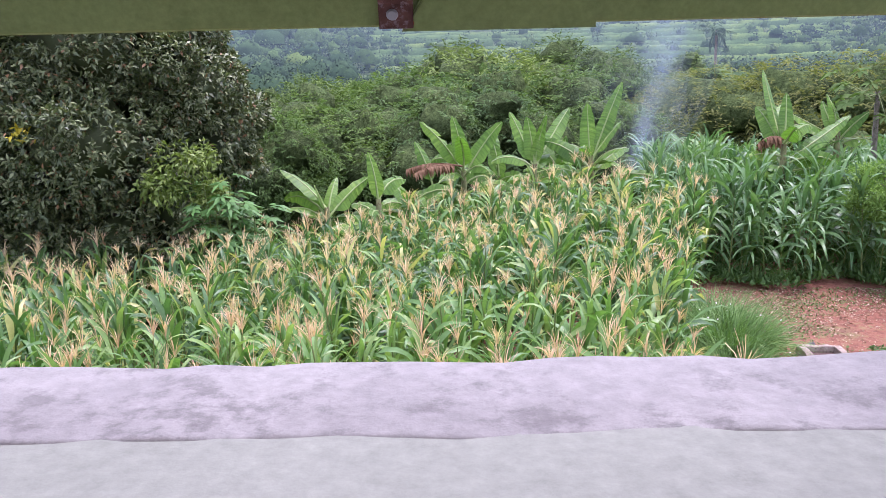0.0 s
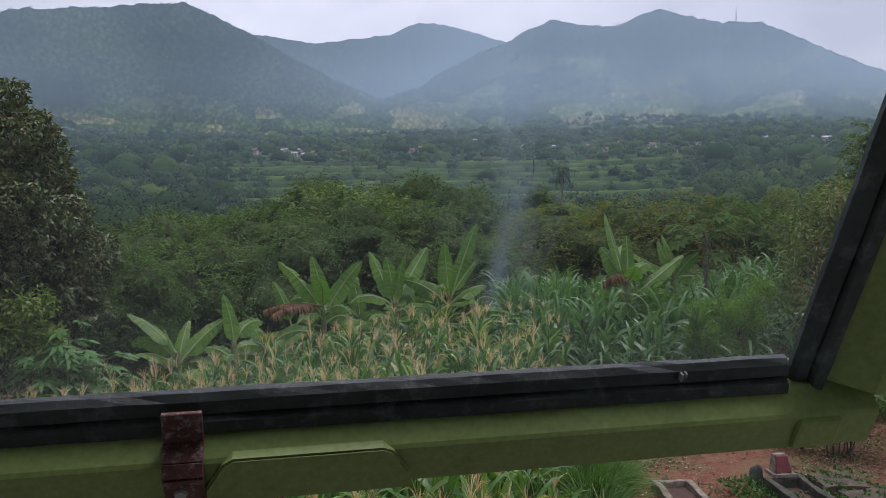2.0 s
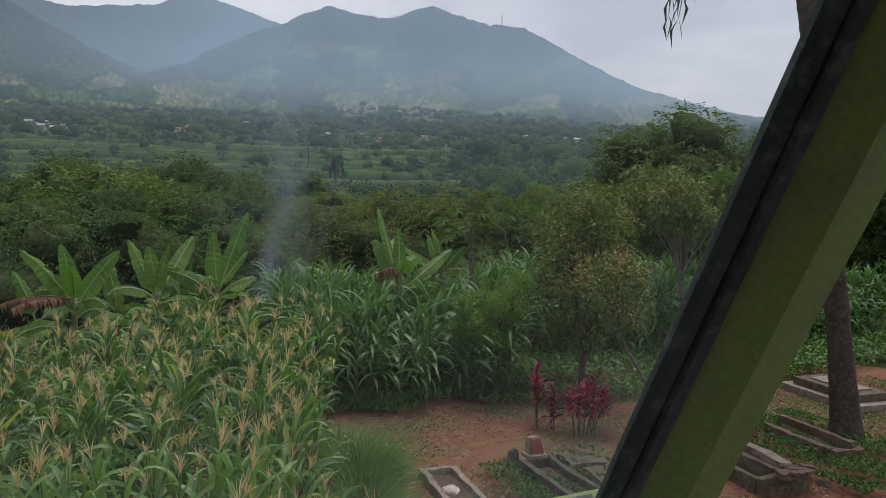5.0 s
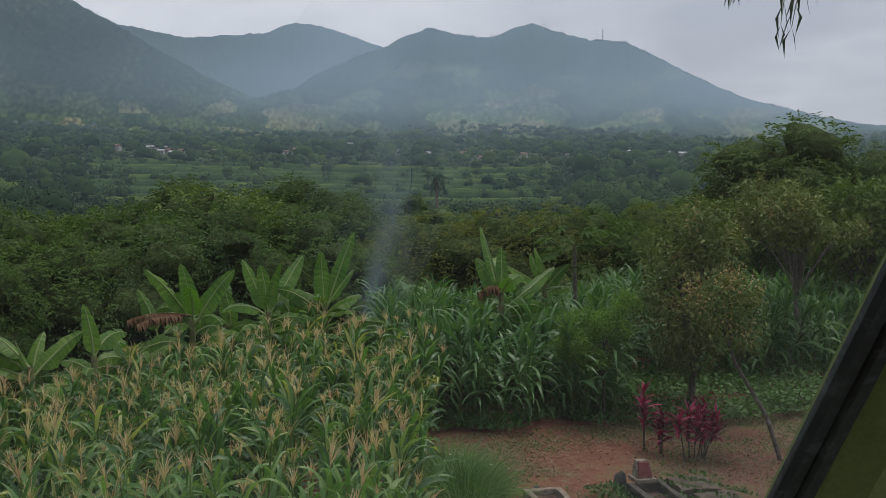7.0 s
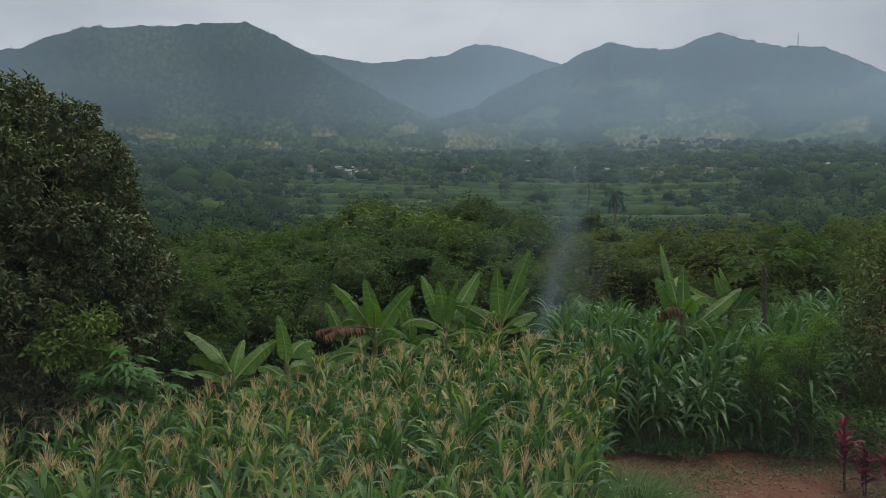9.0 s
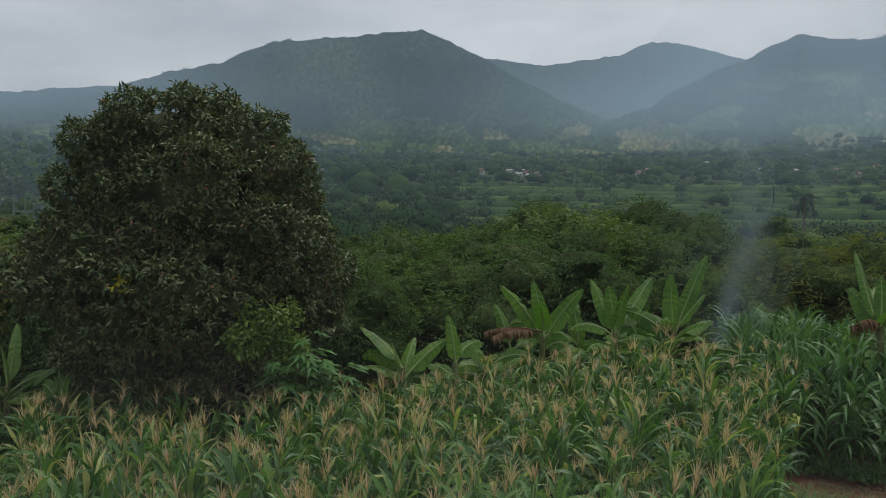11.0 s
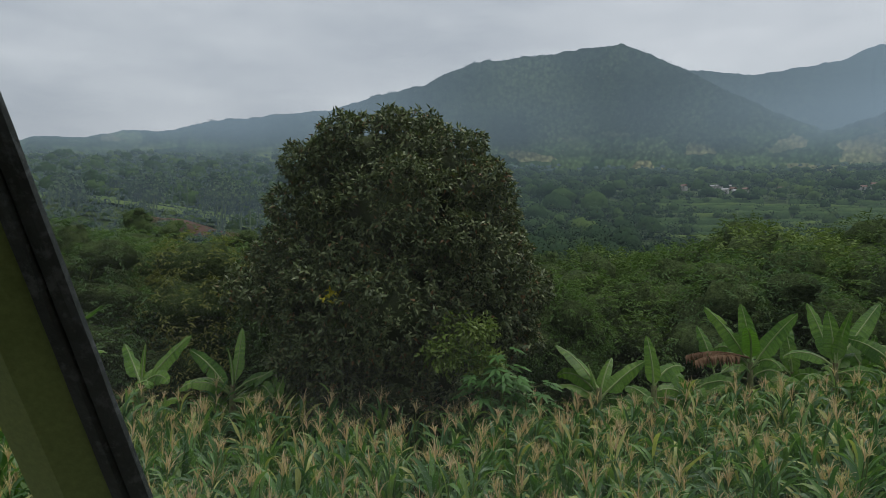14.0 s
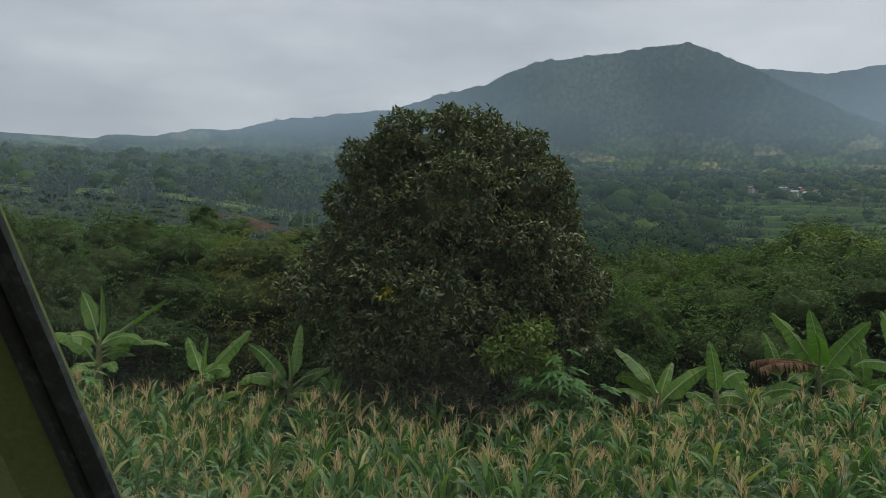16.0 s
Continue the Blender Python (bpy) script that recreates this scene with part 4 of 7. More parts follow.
    quads_object("leaves", *join(b), CORN_TALL, e)


build_maize()


# ---- banana plants ----
def banana_leaf(rng, length, width, rise, fall, torn, roll):
    """A banana leaf along +x: arching midrib, two wings cut into strips where the wind tore them."""
    rows = 15
    s = np.sin(np.linspace(0, 1, rows) * math.pi / 2) ** 0.85
    ang = np.radians(rise + (fall - rise) * s ** 1.5)
    step = length * np.diff(s)
    x = np.concatenate([[0], np.cumsum(np.cos(ang[:-1]) * step)])
    z = np.concatenate([[0], np.cumsum(np.sin(ang[:-1]) * step)])
    w = width * 0.5 * np.clip((s - 0.17) / 0.2, 0, 1) ** 0.5 * (1.1 - 0.25 * s) * np.sqrt((1 - ((s - 0.3).clip(0) / 0.702) ** 2.4).clip(0.0004))
    side_bend = rng.uniform(-0.22, 0.22) * length * s ** 2
    nx, nz = -np.sin(ang), np.cos(ang)
    tw = roll + rng.uniform(-0.5, 0.5)
    twist = rng.uniform(-0.6, 0.6)
    out, vein = [], []
    for side in (1, -1):
        lift = rng.uniform(-0.15, 0.2)
        drop = 0.0
        i = 1
        while i < rows - 1:
            j = min(rows - 1, i + (int(rng.integers(1, 3)) if torn > rng.random() else int(rng.integers(3, 7))))
            drop = rng.uniform(-0.75, 0.12) * torn
            pts = []
            for k in range(i, j + 1):
                a = (lift + drop) + (tw + twist * s[k]) * side
                ux, uz = nx[k] * math.sin(a), nz[k] * math.sin(a)
                gap = rng.uniform(0.72, 0.95) if torn > 0.3 and (k == j or k == i) else 1.0
                for q in (0.0, 0.55, 1.0):
                    sag = -0.22 * q * q * w[k] + 0.012 * q * math.sin(k * 1.9 + side)
                    vein.append(s[k] * length - 0.18 * q * w[k] * side)
                    pts.append((x[k] + ux * w[k] * q * gap, side_bend[k] + side * math.cos(a) * w[k] * q * gap, z[k] + (uz * q + 0.0) * w[k] + sag))
            f = []
            for k in range(j - i):
                for q in range(2):
                    b = k * 3 + q
                    f.append((b, b + 1, b + 4, b + 3) if side > 0 else (b + 3, b + 4, b + 1, b))
            out.append((np.array(pts), np.array(f)))
            i = j
    rib = tube([(x[k], side_bend[k], z[k] - 0.004) for k in range(0, rows, 2)], [0.026, 0.021, 0.017, 0.014, 0.011, 0.008, 0.005, 0.002], 5)
    return join(out), rib, vein


RIB = foliage("banana_midrib", (0.16, 0.24, 0.07), (0.22, 0.3, 0.1), (0.28, 0.34, 0.13), 0.4, 0.1)
PSEUDOSTEM = surface("banana_stem", (0.16, 0.18, 0.07), (0.24, 0.25, 0.11), (0.14, 0.08, 0.045), 6.0, 50.0, 0.6, 0.3, 0.01)


def hang_dry_leaf(rng, plant, heading, length, stem):
    """A withered leaf: the midrib stays out nearly level, its blade hangs in narrow shreds."""
    a = math.radians(heading)
    xs = np.linspace(0, length, 9)
    rise = 0.12 * np.sin(xs / length * 2.2) - 0.16 * (xs / length) ** 2
    rib = tube([(x, 0, z) for x, z in zip(xs, rise)], np.linspace(0.022, 0.005, 9), 5)
    shreds = []
    for x in np.linspace(0.22 * length, length, 34):
        z = float(np.interp(x, xs, rise))
        for side in (1, -1):
            v, f = ribbon(rng.uniform(0.16, 0.3) * (1.1 - 0.4 * x / length), rng.uniform(0.035, 0.06), rng.uniform(-55, -20), rng.uniform(-100, -80), rng, 5, 0.3, rng.uniform(-0.15, 0.15), 0.3, 0.6)
            shreds.append((turn(v, side * math.pi / 2 + rng.normal() * 0.25) + (x, 0, z), f))
    v, f = join(shreds)
    leaf = ob_mesh("leaf", turn(v, a, stem + 0.08), f, BANANA_DRY, plant, "withered brown leaf hanging in shreds")
    ob_mesh("midrib", turn(rib[0], a, stem + 0.08), rib[1], BANANA_DRY, leaf)


def banana(x, y, base_z, stem, leaf_specs, label, seed, spin=0.0, size=0.86):
    """leaf_specs: (heading, length, width, rise, fall, torn); headings in degrees, 0 to the east, 90 away from the window."""
    rng = np.random.default_rng(seed)
    stem += 0.2
    plant = empty("banana_plant", pose(x, y, base_z), label, "banana plant", "banana plants at the field edge")
    v, f = tube([(0, 0, -0.1), (0.02, 0, stem * 0.5), (0, 0, stem)], [0.11, 0.085, 0.05], 9)
    ob_mesh("pseudostem", v, f, PSEUDOSTEM, plant)
    extra = [(rng.uniform(0, 360), rng.uniform(0.8, 1.2), rng.uniform(0.36, 0.46), rng.uniform(15, 55), rng.uniform(-60, -10), rng.uniform(0.6, 1.0)) for _ in range(6)]
    for hd, ln, wd, rise, fall, torn in list(leaf_specs) + extra:
        drop_z = rng.uniform(0.02, 0.3) + (rng.uniform(0.1, 0.5) if rise < 45 else 0)
        hd, rise, ln, wd = hd + rng.uniform(-18, 18), rise + rng.uniform(-14, 6) - (4 if 40 < rise < 72 else 0), ln * rng.uniform(0.85, 1.12) * size, wd * (0.5 + 0.5 * size)
        if torn > 1.5:
            hang_dry_leaf(rng, plant, hd, ln, stem)
            continue
        (v, f), (rv, rf), vein = banana_leaf(rng, ln * (1.1 if rise < 72 else 1.0), wd * 0.9, rise, fall, 0.75 * torn, 0.6 * math.cos(math.radians(hd)))
        a = math.radians(hd + spin)
        leaf = ob_mesh("leaf", turn(v, a, stem - drop_z), f, BANANA, plant)
        leaf.data.attributes.new("vein", "FLOAT", "POINT").data.foreach_set("value", np.array(vein, np.float32))
        ob_mesh("midrib", turn(rv, a, stem - drop_z), rf, RIB, leaf)


def build_bananas():
    young = "small banana plant with a few upright leaves"
    big = "tall banana plant with broad upright leaves, some torn"
    # beside the mango tree
    banana(-2.3, 14.4, -0.3, 1.75, ((150, 1.5, 0.42, 55, 15, 0.2), (25, 1.4, 0.4, 55, 20, 0.4), (5, 1.1, 0.36, 30, -15, 0.8), (95, 1.0, 0.3, 60, 30, 0.3), (200, 0.7, 0.25, 80, 70, 0.1)), young, 1)
    banana(-1.35, 14.6, -0.3, 1.85, ((80, 1.25, 0.34, 84, 78, 0.0), (250, 0.7, 0.3, 30, -30, 0.6)), young, 2)
    # the clump at the far edge
    banana(0.3, 16.7, -0.22, 2.0, ((100, 1.6, 0.5, 86, 80, 0.15), (150, 1.5, 0.45, 62, 40, 0.9), (30, 1.4, 0.46, 66, 40, 0.3), (200, 1.5, 0.45, 25, -35, 0.8), (-20, 1.3, 0.45, 35, -20, 0.7), (-80, 1.2, 0.42, 60, 20, 0.3), (180, 1.5, 0.5, 18, -22, 1.8), (215, 1.2, 0.4, -20, -85, 1.8)), big, 3)
    banana(1.85, 17.0, -0.2, 2.05, ((95, 1.5, 0.46, 84, 75, 0.1), (125, 1.6, 0.45, 66, 48, 0.5), (45, 1.9, 0.5, 52, 35, 0.3), (75, 1.5, 0.4, 78, 70, 0.2), (5, 1.3, 0.45, 25, -30, 0.8), (215, 1.2, 0.45, 35, -30, 0.8), (-70, 1.2, 0.5, 40, -10, 0.5)), big, 4)
    banana(3.05, 16.9, -0.15, 2.15, ((110, 1.55, 0.5, 86, 80, 0.15), (55, 2.0, 0.44, 68, 62, 0.3), (15, 1.8, 0.42, 42, -20, 0.7), (0, 1.9, 0.4, 25, -45, 0.9), (165, 1.4, 0.45, 45, 0, 0.6), (-60, 1.2, 0.45, 45, 0, 0.5), (20, 1.3, 0.42, 62, 40, 0.3)), big, 5)
    banana(1.1, 17.4, -0.25, 1.8, ((130, 1.3, 0.42, 70, 50, 0.4), (60, 1.4, 0.42, 74, 60, 0.3), (20, 1.3, 0.4, 40, -10, 0.6), (190, 1.3, 0.42, 45, -15, 0.6), (240, 1.1, 0.4, 50, -10, 0.6)), young, 21)
    banana(2.5, 17.6, -0.2, 1.9, ((140, 1.3, 0.42, 60, 35, 0.5), (80, 1.2, 0.4, 80, 72, 0.2), (350, 1.4, 0.4, 35, -20, 0.7), (210, 1.2, 0.42, 40, -20, 0.7), (300, 1.1, 0.4, 45, -10, 0.6)), young, 22)
    banana(-0.35, 17.1, -0.35, 1.75, ((120, 1.3, 0.42, 66, 45, 0.7), (30, 1.2, 0.4, 50, 10, 0.6), (170, 1.4, 0.42, 42, 5, 0.9), (260, 1.2, 0.4, 40, -20, 0.7)), young, 23)
    banana(-0.75, 16.2, -0.35, 1.6, ((140, 1.3, 0.4, 45, 10, 0.5), (40, 1.2, 0.4, 50, 5, 0.5), (-40, 1.0, 0.4, 45, 0, 0.5), (250, 1.0, 0.4, 50, 10, 0.4)), young, 6)
    # among the tall maize
    banana(6.45, 15.2, 0.3, 2.05, ((135, 2.0, 0.5, 66, 60, 0.1), (110, 1.4, 0.48, 62, 30, 0.3), (35, 1.9, 0.42, 42, 28, 0.5), (75, 1.2, 0.4, 58, 30, 0.3), (20, 1.6, 0.4, 20, -25, 0.8), (185, 0.7, 0.3, 22, -40, 1.8), (60, 1.3, 0.36, 76, 66, 0.2), (-70, 1.0, 0.4, 50, 0, 0.5)), big, 7)
    banana(7.95, 16.2, 0.35, 2.1, ((70, 1.3, 0.4, 75, 60, 0.2), (190, 1.6, 0.4, 45, 25, 0.6), (15, 0.9, 0.34, 60, 40, 0.4), (120, 0.9, 0.3, 66, 50, 0.3)), young, 8)
    # beyond the field at the other end
    banana(-10.7, 12.1, -0.55, 1.75, ((140, 1.3, 0.4, 62, 25, 0.6), (35, 1.4, 0.4, 62, 40, 0.4), (5, 0.9, 0.4, 40, 0, 0.6), (100, 1.0, 0.12, 84, 80, 0.0)), young, 9)
    banana(-8.75, 12.3, -0.5, 1.8, ((160, 1.5, 0.42, 40, 15, 0.4), (115, 1.6, 0.44, 66, 52, 0.2), (40, 1.2, 0.4, 55, 25, 0.7), (90, 1.1, 0.1, 88, 86, 0.0), (15, 1.0, 0.4, 30, -20, 0.7)), young, 10)
    banana(-7.75, 12.2, -0.45, 1.6, ((90, 1.0, 0.34, 80, 70, 0.1), (35, 1.5, 0.4, 58, 35, 0.4), (10, 1.2, 0.36, 20, -30, 0.8)), young, 11)
    banana(-13.3, 11.9, -0.6, 2.3, ((140, 1.8, 0.5, 58, 10, 0.6), (100, 1.5, 0.5, 86, 75, 0.3), (40, 2.0, 0.5, 52, 35, 0.3), (10, 1.9, 0.45, 25, -15, 0.6), (-40, 1.2, 0.4, 35, -30, 0.7), (200, 1.6, 0.5, 40, -20, 0.7)), big, 12)


build_bananas()


# ---- broad-leaved trees and bamboo ----
def build_mango():
    rng = np.random.default_rng(11)
    c = Vector((-6.1, 13.7, 0.0))
    tree = empty("mango_tree", pose(c.x, c.y, -0.5, 0, 0, 24.5) @ Matrix.Scale(1.0, 4), "large dark-leaved mango tree standing at the field edge", "tree")
    blobs = [((0.1, 0, 6.5), (0.65, 0.8, 0.5)), ((-0.45, 0, 6.3), (1.0, 1.1, 0.85)), ((0.75, 0, 6.1), (1.05, 1.1, 0.9)), ((-0.95, 0, 5.5), (1.1, 1.2, 1.0)), ((1.2, 0, 5.35), (1.15, 1.3, 1.05)), ((0.1, -0.6, 5.2), (1.4, 1.3, 1.2)),
             ((-1.1, 0, 4.5), (1.2, 1.5, 1.0)), ((1.45, 0, 4.35), (1.2, 1.5, 1.05)), ((-1.9, 0, 3.75), (1.0, 1.3, 0.8)), ((1.9, 0, 3.35), (0.85, 1.3, 0.9)), ((-0.2, -0.9, 3.6), (1.6, 1.3, 1.2)),
             ((-1.2, -0.2, 2.6), (1.0, 1.3, 0.85)), ((1.1, -0.5, 2.3), (1.05, 1.2, 0.95)), ((-0.1, -0.8, 1.8), (1.2, 1.0, 0.95)), ((0.0, 0.9, 3.6), (1.9, 1.4, 2.0))]
    core = list(blobs)
    for c, r in core[:14]:
        for _ in range(7):
            u = np.array((rng.uniform(-1, 1), rng.uniform(-1.0, 0.4), rng.uniform(-0.5, 1)))
            u = u / np.linalg.norm(u)
            q = rng.uniform(0.24, 0.5)
            blobs.append((tuple(np.array(c) + u * np.array(r) * 1.02), (q, q, q * 0.75)))
    v, f = limbs(rng, (0, 0, -0.2), (0.1, 0, 3.6), 0.2, 16, 0.7, blobs)
    ob_mesh("trunk", v, f, BARK, tree)
    p, u = on_blobs(blobs, 9600, rng, 0.72)
    out = u * (1, 1, 0.6) + (0, 0, 0.25)
    v, f = sprays(p, out, 12, 0.108, 0.04, rng, 1.2, 0.3, 0.3)
    quads_object("crown", v, f, MANGO, tree, smooth=False)
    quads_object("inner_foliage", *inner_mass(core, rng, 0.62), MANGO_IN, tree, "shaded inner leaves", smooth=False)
    young = [((1.2, -2.3, 3.35), (0.45, 0.3, 0.26)), ((0.8, -2.3, 2.95), (0.4, 0.3, 0.26)), ((1.5, -2.2, 2.8), (0.36, 0.3, 0.24))]
    for b in young:
        p, u = on_blobs([b], 44, rng, 0.2)
        twig = tube([(b[0][0] * 0.6, -0.6, b[0][2] - 0.2), b[0]], [0.02, 0.01], 5)
        v, f = join([sprays(p, u + (0, -0.3, 0), 9, 0.12, 0.042, rng, 1.0, 0.3), twig])
        tagged(quads_object("young_shoot", v, f, MANGO_NEW, tree, "light green young shoot", smooth=False), "light green young shoot", kind="stuff")
    p, u = on_blobs([((-1.0, -1.9, 3.75), (0.18, 0.1, 0.12))], 6, rng, 0.2)
    v, f = sprays(p, u + (0, -0.5, 0), 6, 0.12, 0.045, rng, 0.7, 0.2)
    quads_object("yellow_leaves", v, f, foliage("yellow_leaves", (0.35, 0.3, 0.02), (0.45, 0.4, 0.04), (0.5, 0.46, 0.08)), tree, "yellow leaf tuft", smooth=False)


def cassava(x, y, z, h, seed, label="cassava bush with fingered bright green leaves"):
    """Thin stems with hand-shaped leaves of seven lobes on long stalks."""
    rng = np.random.default_rng(seed)
    bush = empty("cassava_bush", pose(x, y, z), label, "shrub", "cassava bushes")
    stems, lv = [], []
    for i in range(5):
        a = rng.uniform(0, 6.28)
        top = np.array((math.cos(a) * 0.3, math.sin(a) * 0.3, h * rng.uniform(0.75, 1)))
        stems.append(tube([(0, 0, -0.1), top * 0.5 + (0.03, 0, 0.1), top], [0.018, 0.014, 0.009], 5))
        for k in range(20):
            b = rng.uniform(0, 6.28)
            s = rng.uniform(0.35, 1.0)
            o = top * s + np.array((math.cos(b), math.sin(b), rng.uniform(-0.1, 0.5))) * rng.uniform(0.2, 0.42)
            stems.append(tube([top * s, o], [0.005, 0.003], 3))
            tilt = np.array((math.cos(b), math.sin(b), -0.35))
            side = np.array((-math.sin(b), math.cos(b), 0))
            d = np.array([tilt * math.cos(q) + side * math.sin(q) for q in np.linspace(-2.1, 2.1, 7)])
            ln = 0.24 * np.array((0.6, 0.85, 1, 1.1, 1, 0.85, 0.6)) * rng.uniform(0.8, 1.2)
            lv.append(leaves(np.tile(o, (7, 1)), d, ln, 0.07, rng, 0.1, 0.1, np.tile((0.0, -0.3, 1.0), (7, 1))))
    v, f = join(stems)
    ob_mesh("stem", v, f, STALK, bush)
    v, f = join(lv)
    quads_object("leaves", v, f, CASSAVA, bush, smooth=False)


def crown_blobs(rng, w, h, base, n):
    out = []
    for i in range(n):
        s = (i + 0.5) / n
        rad = w * rng.uniform(0.17, 0.27) * (1 if n > 5 else 1.4)
        a = i * 2.4 + rng.uniform(-0.5, 0.5)
        off = (w * 0.5 - rad * 0.8) * math.sqrt(max(0.0, 1 - (2 * s - 0.75) ** 2 / 1.7)) * rng.uniform(0.7, 1.05)
        top = h - rad * 0.7
        out.append(((math.cos(a) * off, math.sin(a) * off, base + rad * 0.5 + (top - base - rad * 0.5) * s), (rad, rad, rad * rng.uniform(0.6, 0.8))))
    return out


def inner_mass(blobs, rng, k=0.66):
    """Dense inside of a crown: lumpy closed forms under the outer leaves."""
    out = []
    m, n = 6, 9
    th, ph = np.meshgrid(np.linspace(0.02, math.pi - 0.02, m), np.linspace(0, 2 * math.pi, n), indexing="ij")
    d = np.stack([np.sin(th) * np.cos(ph), np.sin(th) * np.sin(ph), np.cos(th)], 2).reshape(-1, 3)
    i, j = np.meshgrid(np.arange(m - 1), np.arange(n - 1), indexing="ij")
    q = (i * n + j).ravel()
    f = np.stack([q, q + n, q + n + 1, q + 1], 1)
    for c, r in blobs:
        w = 1 + 0.45 * lumps(d[:, 0] * 3 + c[0], d[:, 1] * 3 + d[:, 2] * 2 + c[2], 1.7, 3)
        out.append((np.array(c) + d * np.array(r) * (k * w)[:, None], f))
    return join(out)


def quads_mesh(name, v, f, material):
    ob = quads_object(name, v, f, material, smooth=False)
    me = ob.data
    bpy.data.objects.remove(ob)
    return me


def feathery_kind(seed, w, h, n, tips, per, leaf, wide, leafmat, base=0.12, twig=0.8, hang=0.45, bark=None):
    """A tree of billowing sprays: short arching twigs all over the crown, set with leaves on both sides: (trunk, crown, inside)."""
    rng = np.random.default_rng(seed)
    blobs = crown_blobs(rng, w, h, h * base, n)
    blobs += [((0, 0, h * (0.5 + base * 0.4)), (w * 0.4, w * 0.4, h * 0.36)), ((0, 0, h * 0.3), (w * 0.42, w * 0.42, h * 0.25))]
    tr = arr_mesh("trunk", limbs(rng, (0, 0, -0.6), (0, 0, h * 0.7), 0.015 * h + 0.03, n, 0.8, blobs), bark or PALE_BARK)
    p, u = on_blobs(blobs, tips, rng, 0.82)
    k = len(p)
    d = u + rng.normal(size=(k, 3)) * 0.6 + (0, 0, 0.2)
    d /= np.linalg.norm(d, axis=1)[:, None]
    ln = twig * rng.uniform(0.6, 1.25, k)
    side = np.cross(d, (0.0, 0.0, 1.0)) + rng.normal(size=(k, 3)) * 0.15
    side /= np.linalg.norm(side, axis=1)[:, None]
    at, dr = [], []
    for i in range(per):
        q = (i + 0.5) / per
        sgn = 1.0 if i % 2 else -1.0
        at.append(p + d * (ln * (q - 0.35))[:, None] + np.array((0, 0, -1.0)) * (hang * ln * q * q)[:, None])
        dr.append(d * 0.7 + side * sgn * rng.uniform(0.5, 1.0, k)[:, None] + np.array((0, 0, -1.0)) * (hang * (0.4 + q) + rng.uniform(-0.2, 0.3, k))[:, None])
    at, dr = np.concatenate(at), np.concatenate(dr)
    z = rng.uniform(0.7, 1.3, len(at))
    v, f = leaves(at, dr, leaf * z, wide * z, rng, face=np.tile(u, (per, 1)) * 0.6 + (0, 0, 0.7), simple=True)
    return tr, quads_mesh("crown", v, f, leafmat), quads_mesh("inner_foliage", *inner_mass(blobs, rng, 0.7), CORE)


